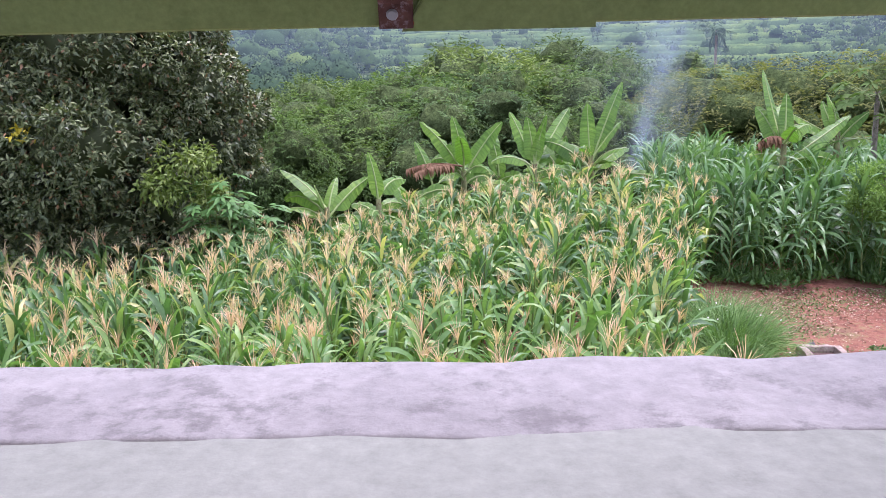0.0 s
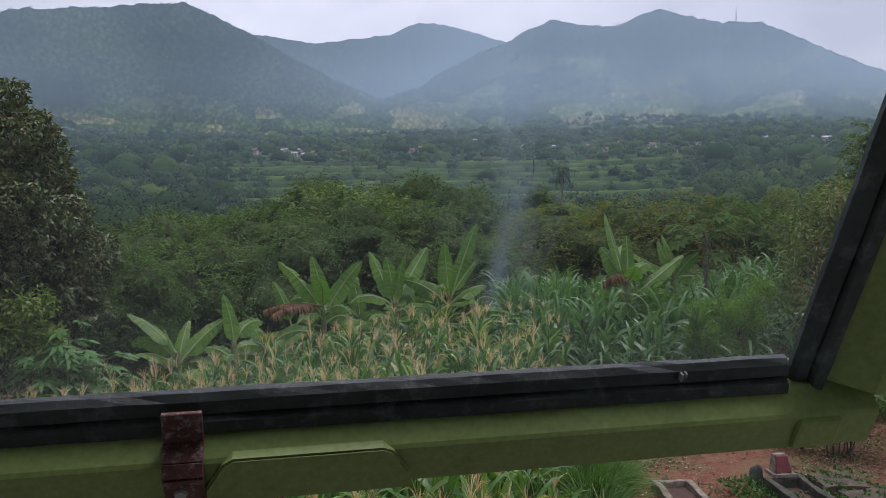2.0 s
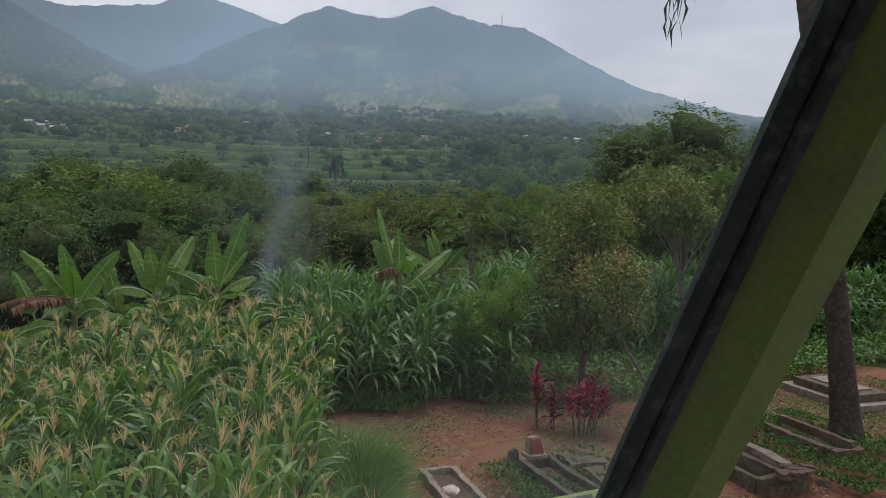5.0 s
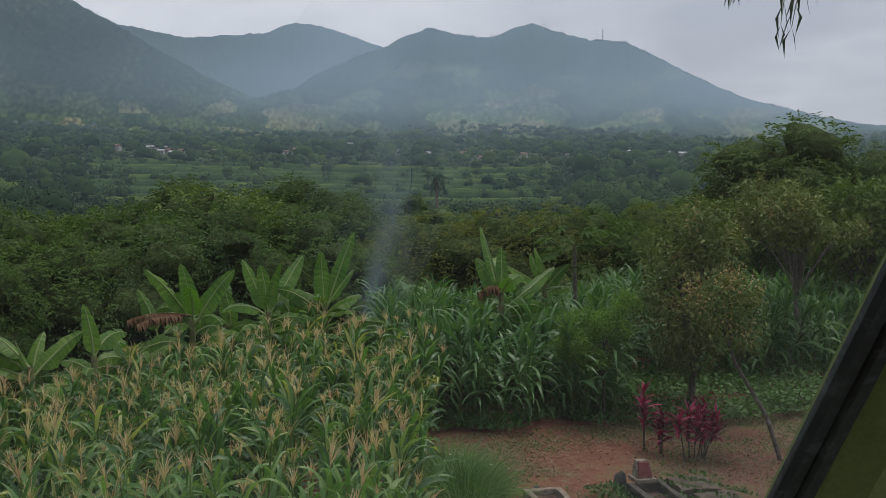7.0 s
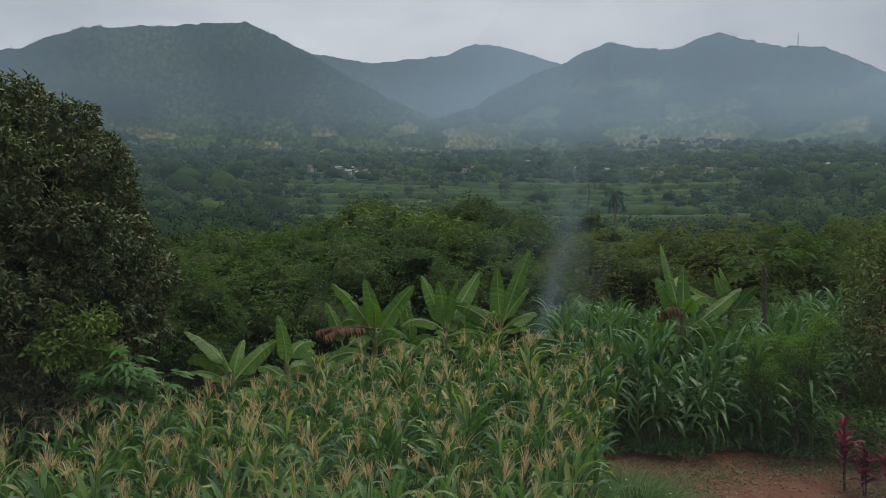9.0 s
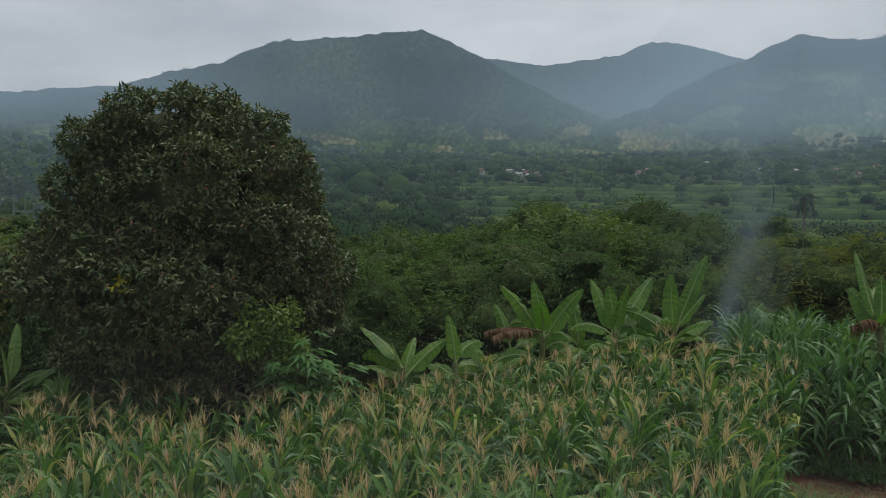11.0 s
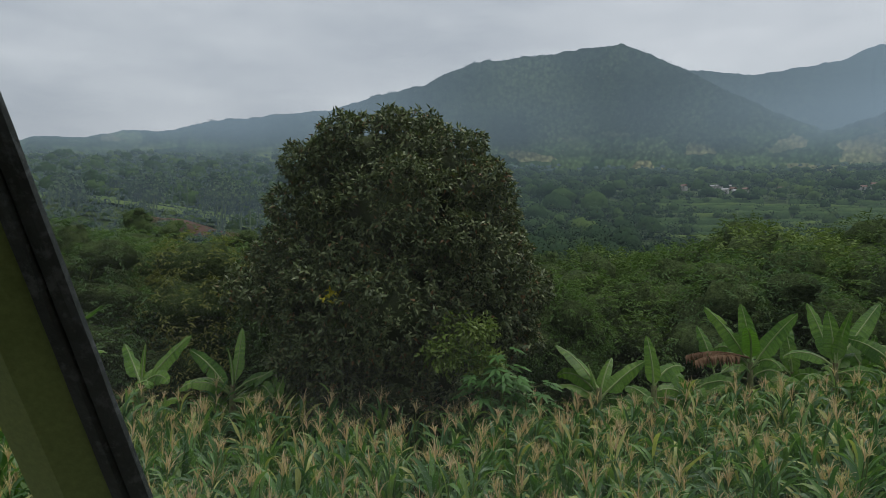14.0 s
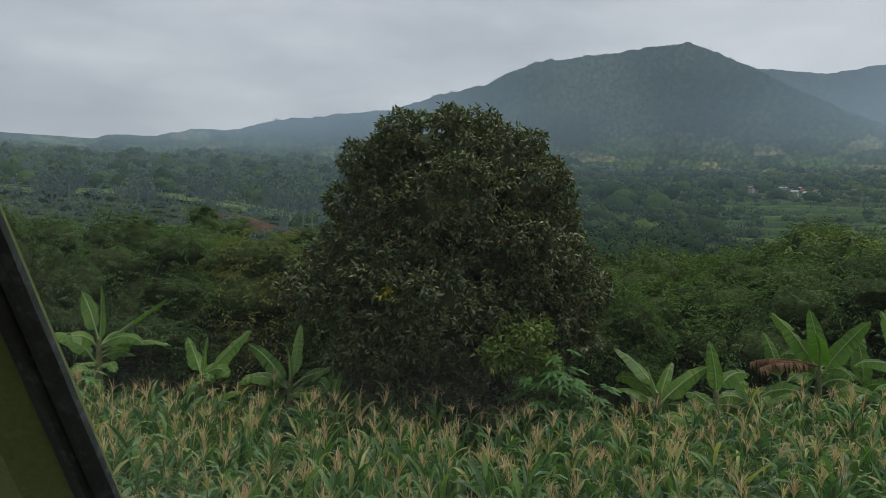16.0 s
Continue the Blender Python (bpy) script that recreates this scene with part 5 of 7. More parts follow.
def build_woods():
    rng = np.random.default_rng(21)
    names = ("trunk", "crown", "inner_foliage")
    stalks = ("culms", "foliage", "inner_foliage")
    pale, mixed, dark = "feathery yellow-green bamboo thicket in the valley", "leafy mid-green tree in the valley", "dense dark green tree in the valley"
    near = [("bamboo_clump", stalks, feathery_kind(31, 7.5, 10.0, 14, 1750, 8, 0.18, 0.054, BAMBOO, 0.1, 0.75, 0.5, STALK), 10.0, pale, "bamboo"),
            ("bamboo_clump", stalks, feathery_kind(32, 6.5, 9.5, 11, 1700, 8, 0.18, 0.054, BAMBOO, 0.1, 0.8, 0.5, STALK), 9.5, pale, "bamboo"),
            ("tree", names, feathery_kind(33, 6.5, 9.0, 13, 1650, 8, 0.17, 0.072, WOODS_A, 0.2, 0.7, 0.25), 9.0, mixed, "tree"),
            ("tree", names, feathery_kind(34, 6.0, 9.5, 15, 1650, 8, 0.165, 0.072, WOODS_C, 0.2, 0.7, 0.25), 9.5, dark, "tree"),
            ("tree", names, feathery_kind(35, 7.0, 8.5, 12, 1650, 8, 0.18, 0.076, WOODS_B, 0.3, 0.8, 0.3), 8.5, "pale green spreading tree in the valley", "tree"),
            ("bamboo_clump", stalks, feathery_kind(30, 7.5, 9.5, 16, 1800, 8, 0.17, 0.05, BAMBOO_OLIVE, 0.1, 0.9, 0.4, STALK), 9.5, "fine-leaved olive-green bamboo thicket in the valley", "bamboo")]

    mid = [("bamboo_clump", stalks, feathery_kind(36, 7.5, 9.0, 11, 440, 9, 0.27, 0.07, BAMBOO, 0.1, 1.0, 0.5, STALK), 9.0, pale, "bamboo"),
           ("tree", names, feathery_kind(37, 6.5, 9.0, 12, 440, 9, 0.25, 0.1, WOODS_A, 0.2, 0.8, 0.25), 9.0, mixed, "tree"),
           ("tree", names, feathery_kind(38, 6.0, 9.5, 12, 440, 9, 0.25, 0.1, WOODS_C, 0.2, 0.8, 0.25), 9.5, dark, "tree"),
           ("tree", names, feathery_kind(39, 7.0, 8.5, 11, 440, 9, 0.25, 0.1, WOODS_B, 0.3, 0.9, 0.25), 8.5, near[4][4], "tree")]

    def plant(k, x, y, top, kinds=near):
        name, names, me, h, label, cat = kinds[k]
        z = float(height(x, y))
        s = max(0.45, (top - z) / h)
        t = empty(name, pose(x, y, z, 0, 0, rng.uniform(0, 360)) @ Matrix.Diagonal((s * rng.uniform(0.9, 1.15), s * rng.uniform(0.9, 1.15), s, 1)), label, cat, "woods in the valley")
        for n, m in zip(names, me):
            ob_data(n, m, t)

    # bearing and distance, kind, and the elevation of the top as seen from the window
    wall = ((-62, 24, 1, 0.8), (-58, 26, 0, 0.8), (-53, 23, 0, 0.4), (-49, 28, 1, 0.3), (-45.7, 25, 0, 0.0), (-42.5, 28, 1, 0.4), (-40.5, 33, 0, 0.6), (-38, 27, 5, -0.4), (-35, 29, 0, -0.8), (-32, 26, 1, -1.3),
            (-28, 28, 0, -2.0), (-24, 31, 1, -2.3), (-20, 31, 5, -2.6), (-16, 28, 0, -3.2), (-12.3, 27, 2, -3.7), (-9.5, 34, 2, -1.7), (-7, 39, 0, -1.0), (-4.5, 42, 2, -0.5), (-1.5, 36, 0, -1.0), (1.6, 42, 1, -0.1),
            (4.5, 36, 0, -0.9), (7.0, 44, 2, -0.2), (8.6, 62, 3, 1.0), (5.8, 66, 3, 0.9), (11.8, 30, 2, -2.9), (12.5, 48, 3, -0.5), (15, 38, 5, -1.5), (18, 36, 5, -1.1), (21, 39, 5, -0.8), (24, 37, 5, -0.6), (27.2, 40, 5, -0.3),
            (30.5, 40, 2, -0.7), (34, 43, 5, -0.4), (37, 45, 4, -0.2), (40.2, 51, 3, 3.2), (42, 49, 3, 5.2), (45.3, 50, 3, 4.2), (48, 48, 3, 4.0), (52, 40, 3, 3.6), (56, 36, 2, 3.4), (60, 32, 2, 3.8),
            (-8.0, 46, 4, -0.3), (-2.8, 44, 2, 0.3), (0.2, 52, 3, 0.6), (3.3, 47, 4, 0.5), (10.3, 45, 2, 0.3), (-11, 40, 3, -0.8), (42, 34, 3, -1.6), (45.2, 34, 3, -1.0), (48.5, 33, 2, 0.2))
    for az, r, k, el in wall:
        a = math.radians(az)
        plant(k, r * math.sin(a), r * math.cos(a), EYE_Z + r * math.tan(math.radians(el + rng.uniform(-0.7, 0.9))))
    n = 0
    while n < 80:
        az, r = rng.uniform(-58, 58), 40 + 110 * rng.random() ** 1.6
        a = math.radians(az)
        lim = np.interp(r, (38, 60, 100, 150), (-1.5, -0.8, -0.2, 0.4)) + (2.0 if az > 36 else 0) 
        x, y = r * math.sin(a), r * math.cos(a)
        top = EYE_Z + r * math.tan(math.radians(lim + rng.uniform(-1.6, 0.9)))
        if top - float(height(x, y)) < 4:
            continue
        plant(int(rng.choice(4, p=(0.3, 0.28, 0.22, 0.2))), x, y, min(top, float(height(x, y)) + 12), mid)
        n += 1


# ---- far woods, past counting: a closed canopy over the valley, looser up the foothills ----
VILLAGE = ((-0.2, 470, 6), (-1.9, 478, 6), (-0.7, 520, 6), (0.4, 492, 6), (2.6, 488, 6), (4.6, 486, 6), (-3.6, 494, 6), (26.4, 470, 6), (33.9, 470, 7), (17.6, 505, 6), (21.4, 490, 6), (-1.6, 495, 9), (-0.9, 480, 7), (-0.4, 505, 6), (-2.2, 500, 6), (-3.0, 515, 7), (-1.2, 530, 6), (3.5, 505, 6), (5.7, 500, 7), (6.2, 510, 6), (7.4, 495, 9), (8.2, 500, 10), (9.2, 515, 7), (-11.5, 520, 6), (-15.0, 525, 6), (24.5, 500, 9),
           (27.5, 530, 7), (36.8, 400, 10), (37.4, 380, 8), (30.5, 640, 8), (33.2, 660, 8), (12.0, 640, 7), (1.5, 650, 7), (20.2, 520, 8), (34.5, 560, 7), (-2.6, 560, 7), (22.3, 540, 7), (29.2, 560, 8), (31.8, 540, 7), (25.8, 580, 7), (35.5, 520, 9), (15.4, 530, 6), (28.4, 610, 7))


def tree_cover(r, az, x, y):
    """Chance that a spot carries a tree: thick in the valley, nearly none on the terraces, broken by plots further up."""
    c = np.where(r < 430, 1.0, np.where(r < 680, 0.85, 0.62 - 0.5 * smooth(900, 1300, r)) + 0.5 * lumps(x, y, 0.011, 3, 2.0))
    terr = (r > 285) & (r < 416) & (az > -4 + 1.5 * np.sin(r * 0.09)) & (az < 24 + 2 * np.sin(r * 0.05))
    c = np.where(terr, 0.2, c)
    c = np.where((az < -33 + 2 * np.sin(r * 0.07)) & (r > 207) & (r < 282), 0.06, c)
    c = np.where((np.abs(az - 18.25) < 0.7) & (r > 60) & (r < 118), 0.0, c)
    for a, q, w in VILLAGE:
        c = np.where((np.abs(az - a) < 26.0 * w / q) & (r < q + 4) & (r > q - 24), 0.0, c)
    return c


def wood_spots(rng, r0, r1, gap):
    """Tree spots on a jittered grid of the given gap, as x, y, r, az."""
    g = np.arange(-r1, r1, gap)
    X, Y = np.meshgrid(g, g[g > 0])
    X, Y = (X + rng.uniform(-0.42, 0.42, X.shape) * gap).ravel(), (Y + rng.uniform(-0.42, 0.42, Y.shape) * gap).ravel()
    r, az = np.hypot(X, Y), np.degrees(np.arctan2(X, Y))
    k = (r > r0) & (r < r1) & (np.abs(az) < 63) & (rng.random(len(X)) < tree_cover(r, az, X, Y))
    return X[k], Y[k], r[k], az[k]


def crown_cards(rng, X, Y, Z, W, H, share, per, size):
    """Leaf clumps laid over domed crowns like shingles: per clumps on each, more where a crown is near; with each clump's crown number."""
    who = np.repeat(np.arange(len(X)), per)
    n = len(who)
    u = rng.normal(size=(n, 3))
    u[:, 2] = np.abs(u[:, 2]) * 1.1 - 0.25
    u /= np.linalg.norm(u, axis=1)[:, None]
    lump = 1 + 0.24 * np.sin(u[:, 0] * 4 + who * 1.7) * np.sin(u[:, 1] * 4 + who * 2.3) + 0.18 * np.sin(u[:, 2] * 7 + who)
    p = np.stack([X[who] + u[:, 0] * W[who] * lump, Y[who] + u[:, 1] * W[who] * lump, Z[who] + H[who] * (1 - share) + u[:, 2] * H[who] * share * lump], 1)
    p2, u2 = np.repeat(p, 2, 0), np.repeat(u, 2, 0)
    d = np.cross(u2, rng.normal(size=(2 * n, 3))) - (0, 0, 0.35)
    s = np.repeat(size[who], 2) * rng.uniform(0.6, 1.35, 2 * n)
    at = p2 + rng.normal(size=(2 * n, 3)) * 0.45 * s[:, None]
    v, f = leaves(at, d, s, s * 0.66, rng, face=u2 + (0, 0, 0.35) + rng.normal(size=(2 * n, 3)) * 0.25, simple=True)
    return v, f, np.repeat(who, 8)


def far_wood(name, rng, spots, ground, tall, wide, share, per_at, size_at, label):
    X, Y, r, az = spots
    Z = ground(X, Y)
    H = rng.uniform(*tall, len(X)) * np.where(rng.random(len(X)) < 0.14, 1.55, 1.0) * np.where((r > 285) & (r < 428) & (az > -6) & (az < 28), 0.55, 1.0)
    cap = EYE_Z + r * np.tan(np.radians(np.interp(r, (38, 60, 100, 160, 260), (-2.4, -1.6, -0.7, 0.3, 1.6)) + 2.0 * (az > 38) - 0.9 * ((az < -30) & (r < 172)))) - Z
    cap = np.where((az > -7) & (az < 29) & (r > 130), np.minimum(cap, EYE_Z + r * np.tan(np.radians(-0.15 - 0.6 * (285 - r) / 150)) - Z), cap)
    H = np.where(r < 285, np.clip(np.minimum(H, cap + rng.uniform(-2.5, 1.2, len(X))), 2.5, 14), H)
    H = np.where((az < -33) & (az > -43) & (r > 148) & (r < 176), 2.2, H)
    W = np.maximum(H, 3.5) * rng.uniform(*wide, len(X))
    per = np.maximum(4, np.interp(r, *per_at)).astype(int)
    v, f, who = crown_cards(rng, X, Y, Z, W, H, share, per, np.interp(r, *size_at))
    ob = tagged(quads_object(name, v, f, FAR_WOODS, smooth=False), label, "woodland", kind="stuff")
    kind = np.clip(rng.normal(0.36, 0.17, len(X)) + 0.16 * lumps(X, Y, 0.03, 2, 4.0) - 0.16 * smooth(-26, -16, az) * (1 - smooth(-5, 1, az)) * smooth(90, 140, r), 0, 0.68)
    # share of painted haze on the crowns, raised at the far left
    haze_glow = (painted_haze(r) * (1 + (0.85 * haze_by_bearing(az) - 1) * smooth(500, 900, r)) + 0.14 * (1 - smooth(-34, -28, az)) * smooth(90, 160, r) + 0.03 * smooth(180, 300, r))
    for n, val in (("haze_glow", haze_glow[who]), ("species", kind[who])):
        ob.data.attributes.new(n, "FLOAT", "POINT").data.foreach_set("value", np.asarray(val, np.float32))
    return X, Y, Z, W, H, kind


def canopy_floor(rng, crowns, name="far_woods"):
    """Closed, lumpy underside of the valley canopy: inner crowns between the outer leaves, coloured darker for shade.
    """
    X, Y, Z, W, H, kind = crowns
    m, n = 4, 8
    th, ph = np.meshgrid(np.linspace(0.05, 1.75, m), np.linspace(0, 2 * math.pi, n + 1)[:-1], indexing="ij")
    d = np.stack([np.sin(th) * np.cos(ph), np.sin(th) * np.sin(ph), np.cos(th)], 2).reshape(-1, 3)
    i, j = np.meshgrid(np.arange(m - 1), np.arange(n), indexing="ij")
    q, q2 = (i * n + j).ravel(), (i * n + (j + 1) % n).ravel()
    f1 = np.stack([q, q + n, q2 + n, q2], 1)
    k = rng.uniform(0.5, 0.8, (len(X), len(d), 1))
    v = np.stack([X, Y, Z + H * 0.42], 1)[:, None, :] + d[None] * k * np.stack([W, W, H * 0.54], 1)[:, None, :]
    f = (f1[None] + (np.arange(len(X)) * len(d))[:, None, None]).reshape(-1, 4)
    v = v.reshape(-1, 3)
    ob = tagged(quads_object(name, v, f, FAR_WOODS), "inner crowns of the valley woods, coloured darker for shade", "woodland", kind="stuff")
    # painted haze by distance; species lowered so shade sits in the colour
    for a, val in (("haze_glow", painted_haze(np.hypot(v[:, 0], v[:, 1]))), ("species", np.repeat(kind * 0.75, len(d)))):
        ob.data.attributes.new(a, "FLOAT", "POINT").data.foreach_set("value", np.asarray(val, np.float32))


def ridge_row(rng):
    """Tall slender trees along the ridge beyond the bamboo, their bare trunks showing, above a red earth bank."""
    n = 64
    az = rng.uniform(-63, -29, n)
    az = np.radians(az + 1.6 * np.sin(az * 1.3))
    r = rng.uniform(176, 205, n)
    X, Y = r * np.sin(az), r * np.cos(az)
    Z = height(X, Y)
    H = np.clip(EYE_Z + r * np.tan(np.radians(2.9 + 0.4 * np.sin(az * 9) + rng.normal(0, 0.6, n))) - Z, 5, 13)
    W = H * rng.uniform(0.2, 0.42, n)
    v, f, who = crown_cards(rng, X, Y, Z, W, H, 0.4, np.full(n, 70), np.full(n, 0.75))
    kind = rng.uniform(0.1, 0.6, n)
    stems = []
    for i in range(n):
        bend = rng.normal(size=2) * 0.25
        stems.append(tube([(X[i], Y[i], Z[i] - 0.5), (X[i] + bend[0], Y[i] + bend[1], Z[i] + H[i] * 0.5), (X[i], Y[i], Z[i] + H[i] * 0.85)], [0.2, 0.15, 0.06], 5))
    ob = tagged(quads_object("ridge_woods", v, f, FAR_WOODS, smooth=False), "row of tall slender trees along a ridge", "woodland", kind="stuff")
    # ridge crowns get extra painted haze
    for a, val in (("haze_glow", painted_haze(np.hypot(v[:, 0], v[:, 1])) + 0.13), ("species", kind[who])):
        ob.data.attributes.new(a, "FLOAT", "POINT").data.foreach_set("value", np.asarray(val, np.float32))
    sv, sf = join(stems)
    trunks = quads_object("trunks", sv, sf, FAR_WOODS, ob, "thin pale trunks")
    # trunks glow with a fixed share of painted haze
    for a, val in (("haze_glow", np.full(len(sv), 0.14)), ("species", np.full(len(sv), 0.7))):
        trunks.data.attributes.new(a, "FLOAT", "POINT").data.foreach_set("value", np.asarray(val, np.float32))
    # the bank
    A = np.radians(np.linspace(-41.5, -34.5, 60))
    rows = []
    for k, (dr, dz) in enumerate(((0, -1.5), (1.0, 0.8), (2.4, 1.6), (4.5, 1.7), (7, -1.0))):
        q = 170 + dr + 0.8 * np.sin(A * 60 + k)
        x, y = q * np.sin(A), q * np.cos(A)
        rows.append(np.stack([x, y, height(x, y) + dz * (0.85 + 0.15 * np.sin(A * 90 + 2 * k)) + 0.5], 1))
    v = np.concatenate(rows)
    i, j = np.meshgrid(np.arange(4), np.arange(59), indexing="ij")
    q = (i * 60 + j).ravel()
    tagged(quads_object("earth_bank", v, np.stack([q, q + 1, q + 61, q + 60], 1), BANK), "bare red earth bank below a row of trees", "bank", kind="structure")


def upland_fields(rng):
    """Pale open fields behind the ridge trees."""
    for i, (r0, r1, a0, a1, crop) in enumerate(((209, 232, -62, -47, 0.6), (211, 236, -46.5, -34, 0.66), (238, 258, -60, -41, 0.48), (240, 279, -40.5, -33, 0.58), (262, 281, -61, -42, 0.62))):
        az, rows = np.arange(a0, a1, 0.25), np.linspace(r0, r1, 6)
        v, f, _ = polar(az, rows, lambda x, y: height(x, y) + 0.8)
        ob = quads_object("upland_field", v, f, FAR_WOODS, smooth=False)
        # haze emission painted onto the fields
        for a, val in (("haze_glow", painted_haze(np.hypot(v[:, 0], v[:, 1])) + 0.05), ("species", crop + rng.uniform(-0.06, 0.06, len(v)))):
            ob.data.attributes.new(a, "FLOAT", "POINT").data.foreach_set("value", np.asarray(val, np.float32))
        tagged(ob, "pale green open field behind a row of trees", "field", "upland fields", "structure")


def crest_trees(rng):
    """Single trees that stand out against the sky along the mountain crests."""
    A = np.concatenate([rng.uniform(-40, -1, 130), rng.uniform(12, 46, 150)])
    left = A < 5
    r = np.where(left, 2490.0, 2290.0) - rng.uniform(0, 25, len(A))
    X, Y = r * np.sin(np.radians(A)), r * np.cos(np.radians(A))
    Z = hills_height(X, Y) - 7.5
    H = rng.uniform(6, 11, len(A)) + 5 * (rng.random(len(A)) < 0.08)
    W = H * rng.uniform(0.4, 0.75, len(A))
    v, f, who = crown_cards(rng, X, Y, Z, W, H, 0.55, np.full(len(A), 26), np.full(len(A), 2.4))
    ob = tagged(quads_object("backdrop_woods", v, f, FAR_WOODS, smooth=False), "hazy single trees along the mountain crests", "woodland", kind="stuff")
    # painted haze pales the crest trees, less on the left
    haze_glow = painted_haze(r) * np.where(left, 0.7, 0.92)
    for a, val in (("haze_glow", haze_glow[who]), ("species", np.full(len(v), 0.1))):
        ob.data.attributes.new(a, "FLOAT", "POINT").data.foreach_set("value", np.asarray(val, np.float32))


def build_far_woods():
    rng = np.random.default_rng(23)
    ridge_row(rng)
    upland_fields(rng)
    crest_trees(rng)
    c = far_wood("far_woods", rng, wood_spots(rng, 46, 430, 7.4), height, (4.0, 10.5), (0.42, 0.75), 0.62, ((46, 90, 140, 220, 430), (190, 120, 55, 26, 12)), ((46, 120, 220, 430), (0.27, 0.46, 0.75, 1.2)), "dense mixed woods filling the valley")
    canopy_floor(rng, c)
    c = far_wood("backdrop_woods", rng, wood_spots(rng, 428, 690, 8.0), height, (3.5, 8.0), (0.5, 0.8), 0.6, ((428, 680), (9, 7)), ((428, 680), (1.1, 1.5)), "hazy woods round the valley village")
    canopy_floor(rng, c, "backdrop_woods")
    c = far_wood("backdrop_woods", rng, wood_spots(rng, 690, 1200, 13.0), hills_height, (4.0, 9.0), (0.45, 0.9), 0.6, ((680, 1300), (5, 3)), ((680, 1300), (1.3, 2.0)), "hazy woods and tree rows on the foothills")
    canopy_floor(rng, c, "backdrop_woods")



build_mango()
cassava(-3.75, 12.35, -0.4, 3.05, 41)
cassava(-3.35, 12.6, -0.4, 2.9, 44)
cassava(-12.6, 10.6, -0.85, 2.3, 43, "cassava bush with drooping grey-green leaves")
build_woods()
build_far_woods()


# ---- graves and bare ground ----
def curb_grave(x, y, w, l, h, wall, turn_deg, material, label, inner=True):
    """A grave edged by four curbs: two long, two short, with earth inside."""
    z = float(height(x, y))
    g = empty("grave", pose(x, y, z - 0.05, 0, 0, turn_deg), label, "grave", "graves on the red soil")
    for name, lo, hi in (("long_curb", (-w / 2, -l / 2, 0), (-w / 2 + wall, l / 2, h)), ("long_curb", (w / 2 - wall, -l / 2, 0), (w / 2, l / 2, h)),
                         ("short_curb", (-w / 2 + wall + 0.003, -l / 2, 0), (w / 2 - wall - 0.003, -l / 2 + wall, h - 0.004)), ("short_curb", (-w / 2 + wall + 0.003, l / 2 - wall, 0), (w / 2 - wall - 0.003, l / 2, h - 0.004))):
        bm = bmesh.new()
        box_bm(bm, lo, hi, 0.012)
        rough_bm(bm, 0.03, 6.0, 5)
        part(name, bm, material, g, smooth=False)
    if inner:
        bm = bmesh.new()
        box_bm(bm, (-w / 2 + wall + 0.002, -l / 2 + wall + 0.002, 0.0), (w / 2 - wall - 0.002, l / 2 - wall - 0.002, h * 0.55))
        rough_bm(bm, 0.02, 3.0, 4)
        part("earth_fill", bm, BANK, g, "red earth filling")
    return g


def headstone(g, x, y, z):
    """Small sloping headstone on a plinth, faced with one tile in a pale border."""
    bm = bmesh.new()
    box_bm(bm, (x - 0.16, y - 0.13, z), (x + 0.16, y + 0.13, z + 0.05), 0.008)
    part("plinth", bm, PALE_STONE, g, "pale concrete plinth")
    bm = bmesh.new()
    box_bm(bm, (x - 0.125, y - 0.09, z + 0.052), (x + 0.125, y + 0.09, z + 0.28), 0.0)
    for v in bm.verts:
        if v.co.z > z + 0.2:
            v.co.x = x + (v.co.x - x) * 0.74
            v.co.y = y + 0.05 + (v.co.y - y) * 0.5
    bmesh.ops.bevel(bm, geom=bm.edges[:], offset=0.008, segments=2, affect="EDGES")
    stone = part("headstone", bm, PALE_STONE, g, "small sloping headstone")
    bm = bmesh.new()
    q = [(-0.105, -0.0845, 0.07), (0.105, -0.0845, 0.07), (0.08, -0.011, 0.262), (-0.08, -0.011, 0.262)]
    front = [bm.verts.new((x + a, y + b - 0.012, z + c)) for a, b, c in q]
    back = [bm.verts.new((x + a, y + b + 0.004, z + c)) for a, b, c in q]
    bm.faces.new(front), bm.faces.new(back[::-1])
    for i in range(4):
        j = (i + 1) % 4
        bm.faces.new((front[i], front[j], back[j], back[i]))
    part("tile", bm, RED_TILE, stone, "maroon ceramic tile face")


def worn_stone(name, x, y, z, size, material, label, seed):
    bm = bmesh.new()
    bmesh.ops.create_icosphere(bm, subdivisions=3, radius=1.0)
    for v in bm.verts:
        p = v.co.copy()
        n = noise.noise(p * 1.3 + Vector((seed, 0, 0))) * 0.3 + noise.noise(p * 3.2 + Vector((seed, 3, 0))) * 0.22
        v.co = Vector((p.x * size[0], p.y * size[1], p.z * size[2])) * (1 + n)
    ob = part(name, bm, material, None, smooth=True)
    ob.matrix_basis = pose(x, y, z + size[2] * 0.5, 0, 0, seed * 50)
    return tagged(ob, label, "stone", "stones by the graves")


def rough_block(name, lo, hi, material, parent, label="", amount=0.04, cuts=6):
    bm = bmesh.new()
    box_bm(bm, lo, hi, 0.012)
    rough_bm(bm, amount, 4.0, cuts)
    return part(name, bm, material, parent, label)


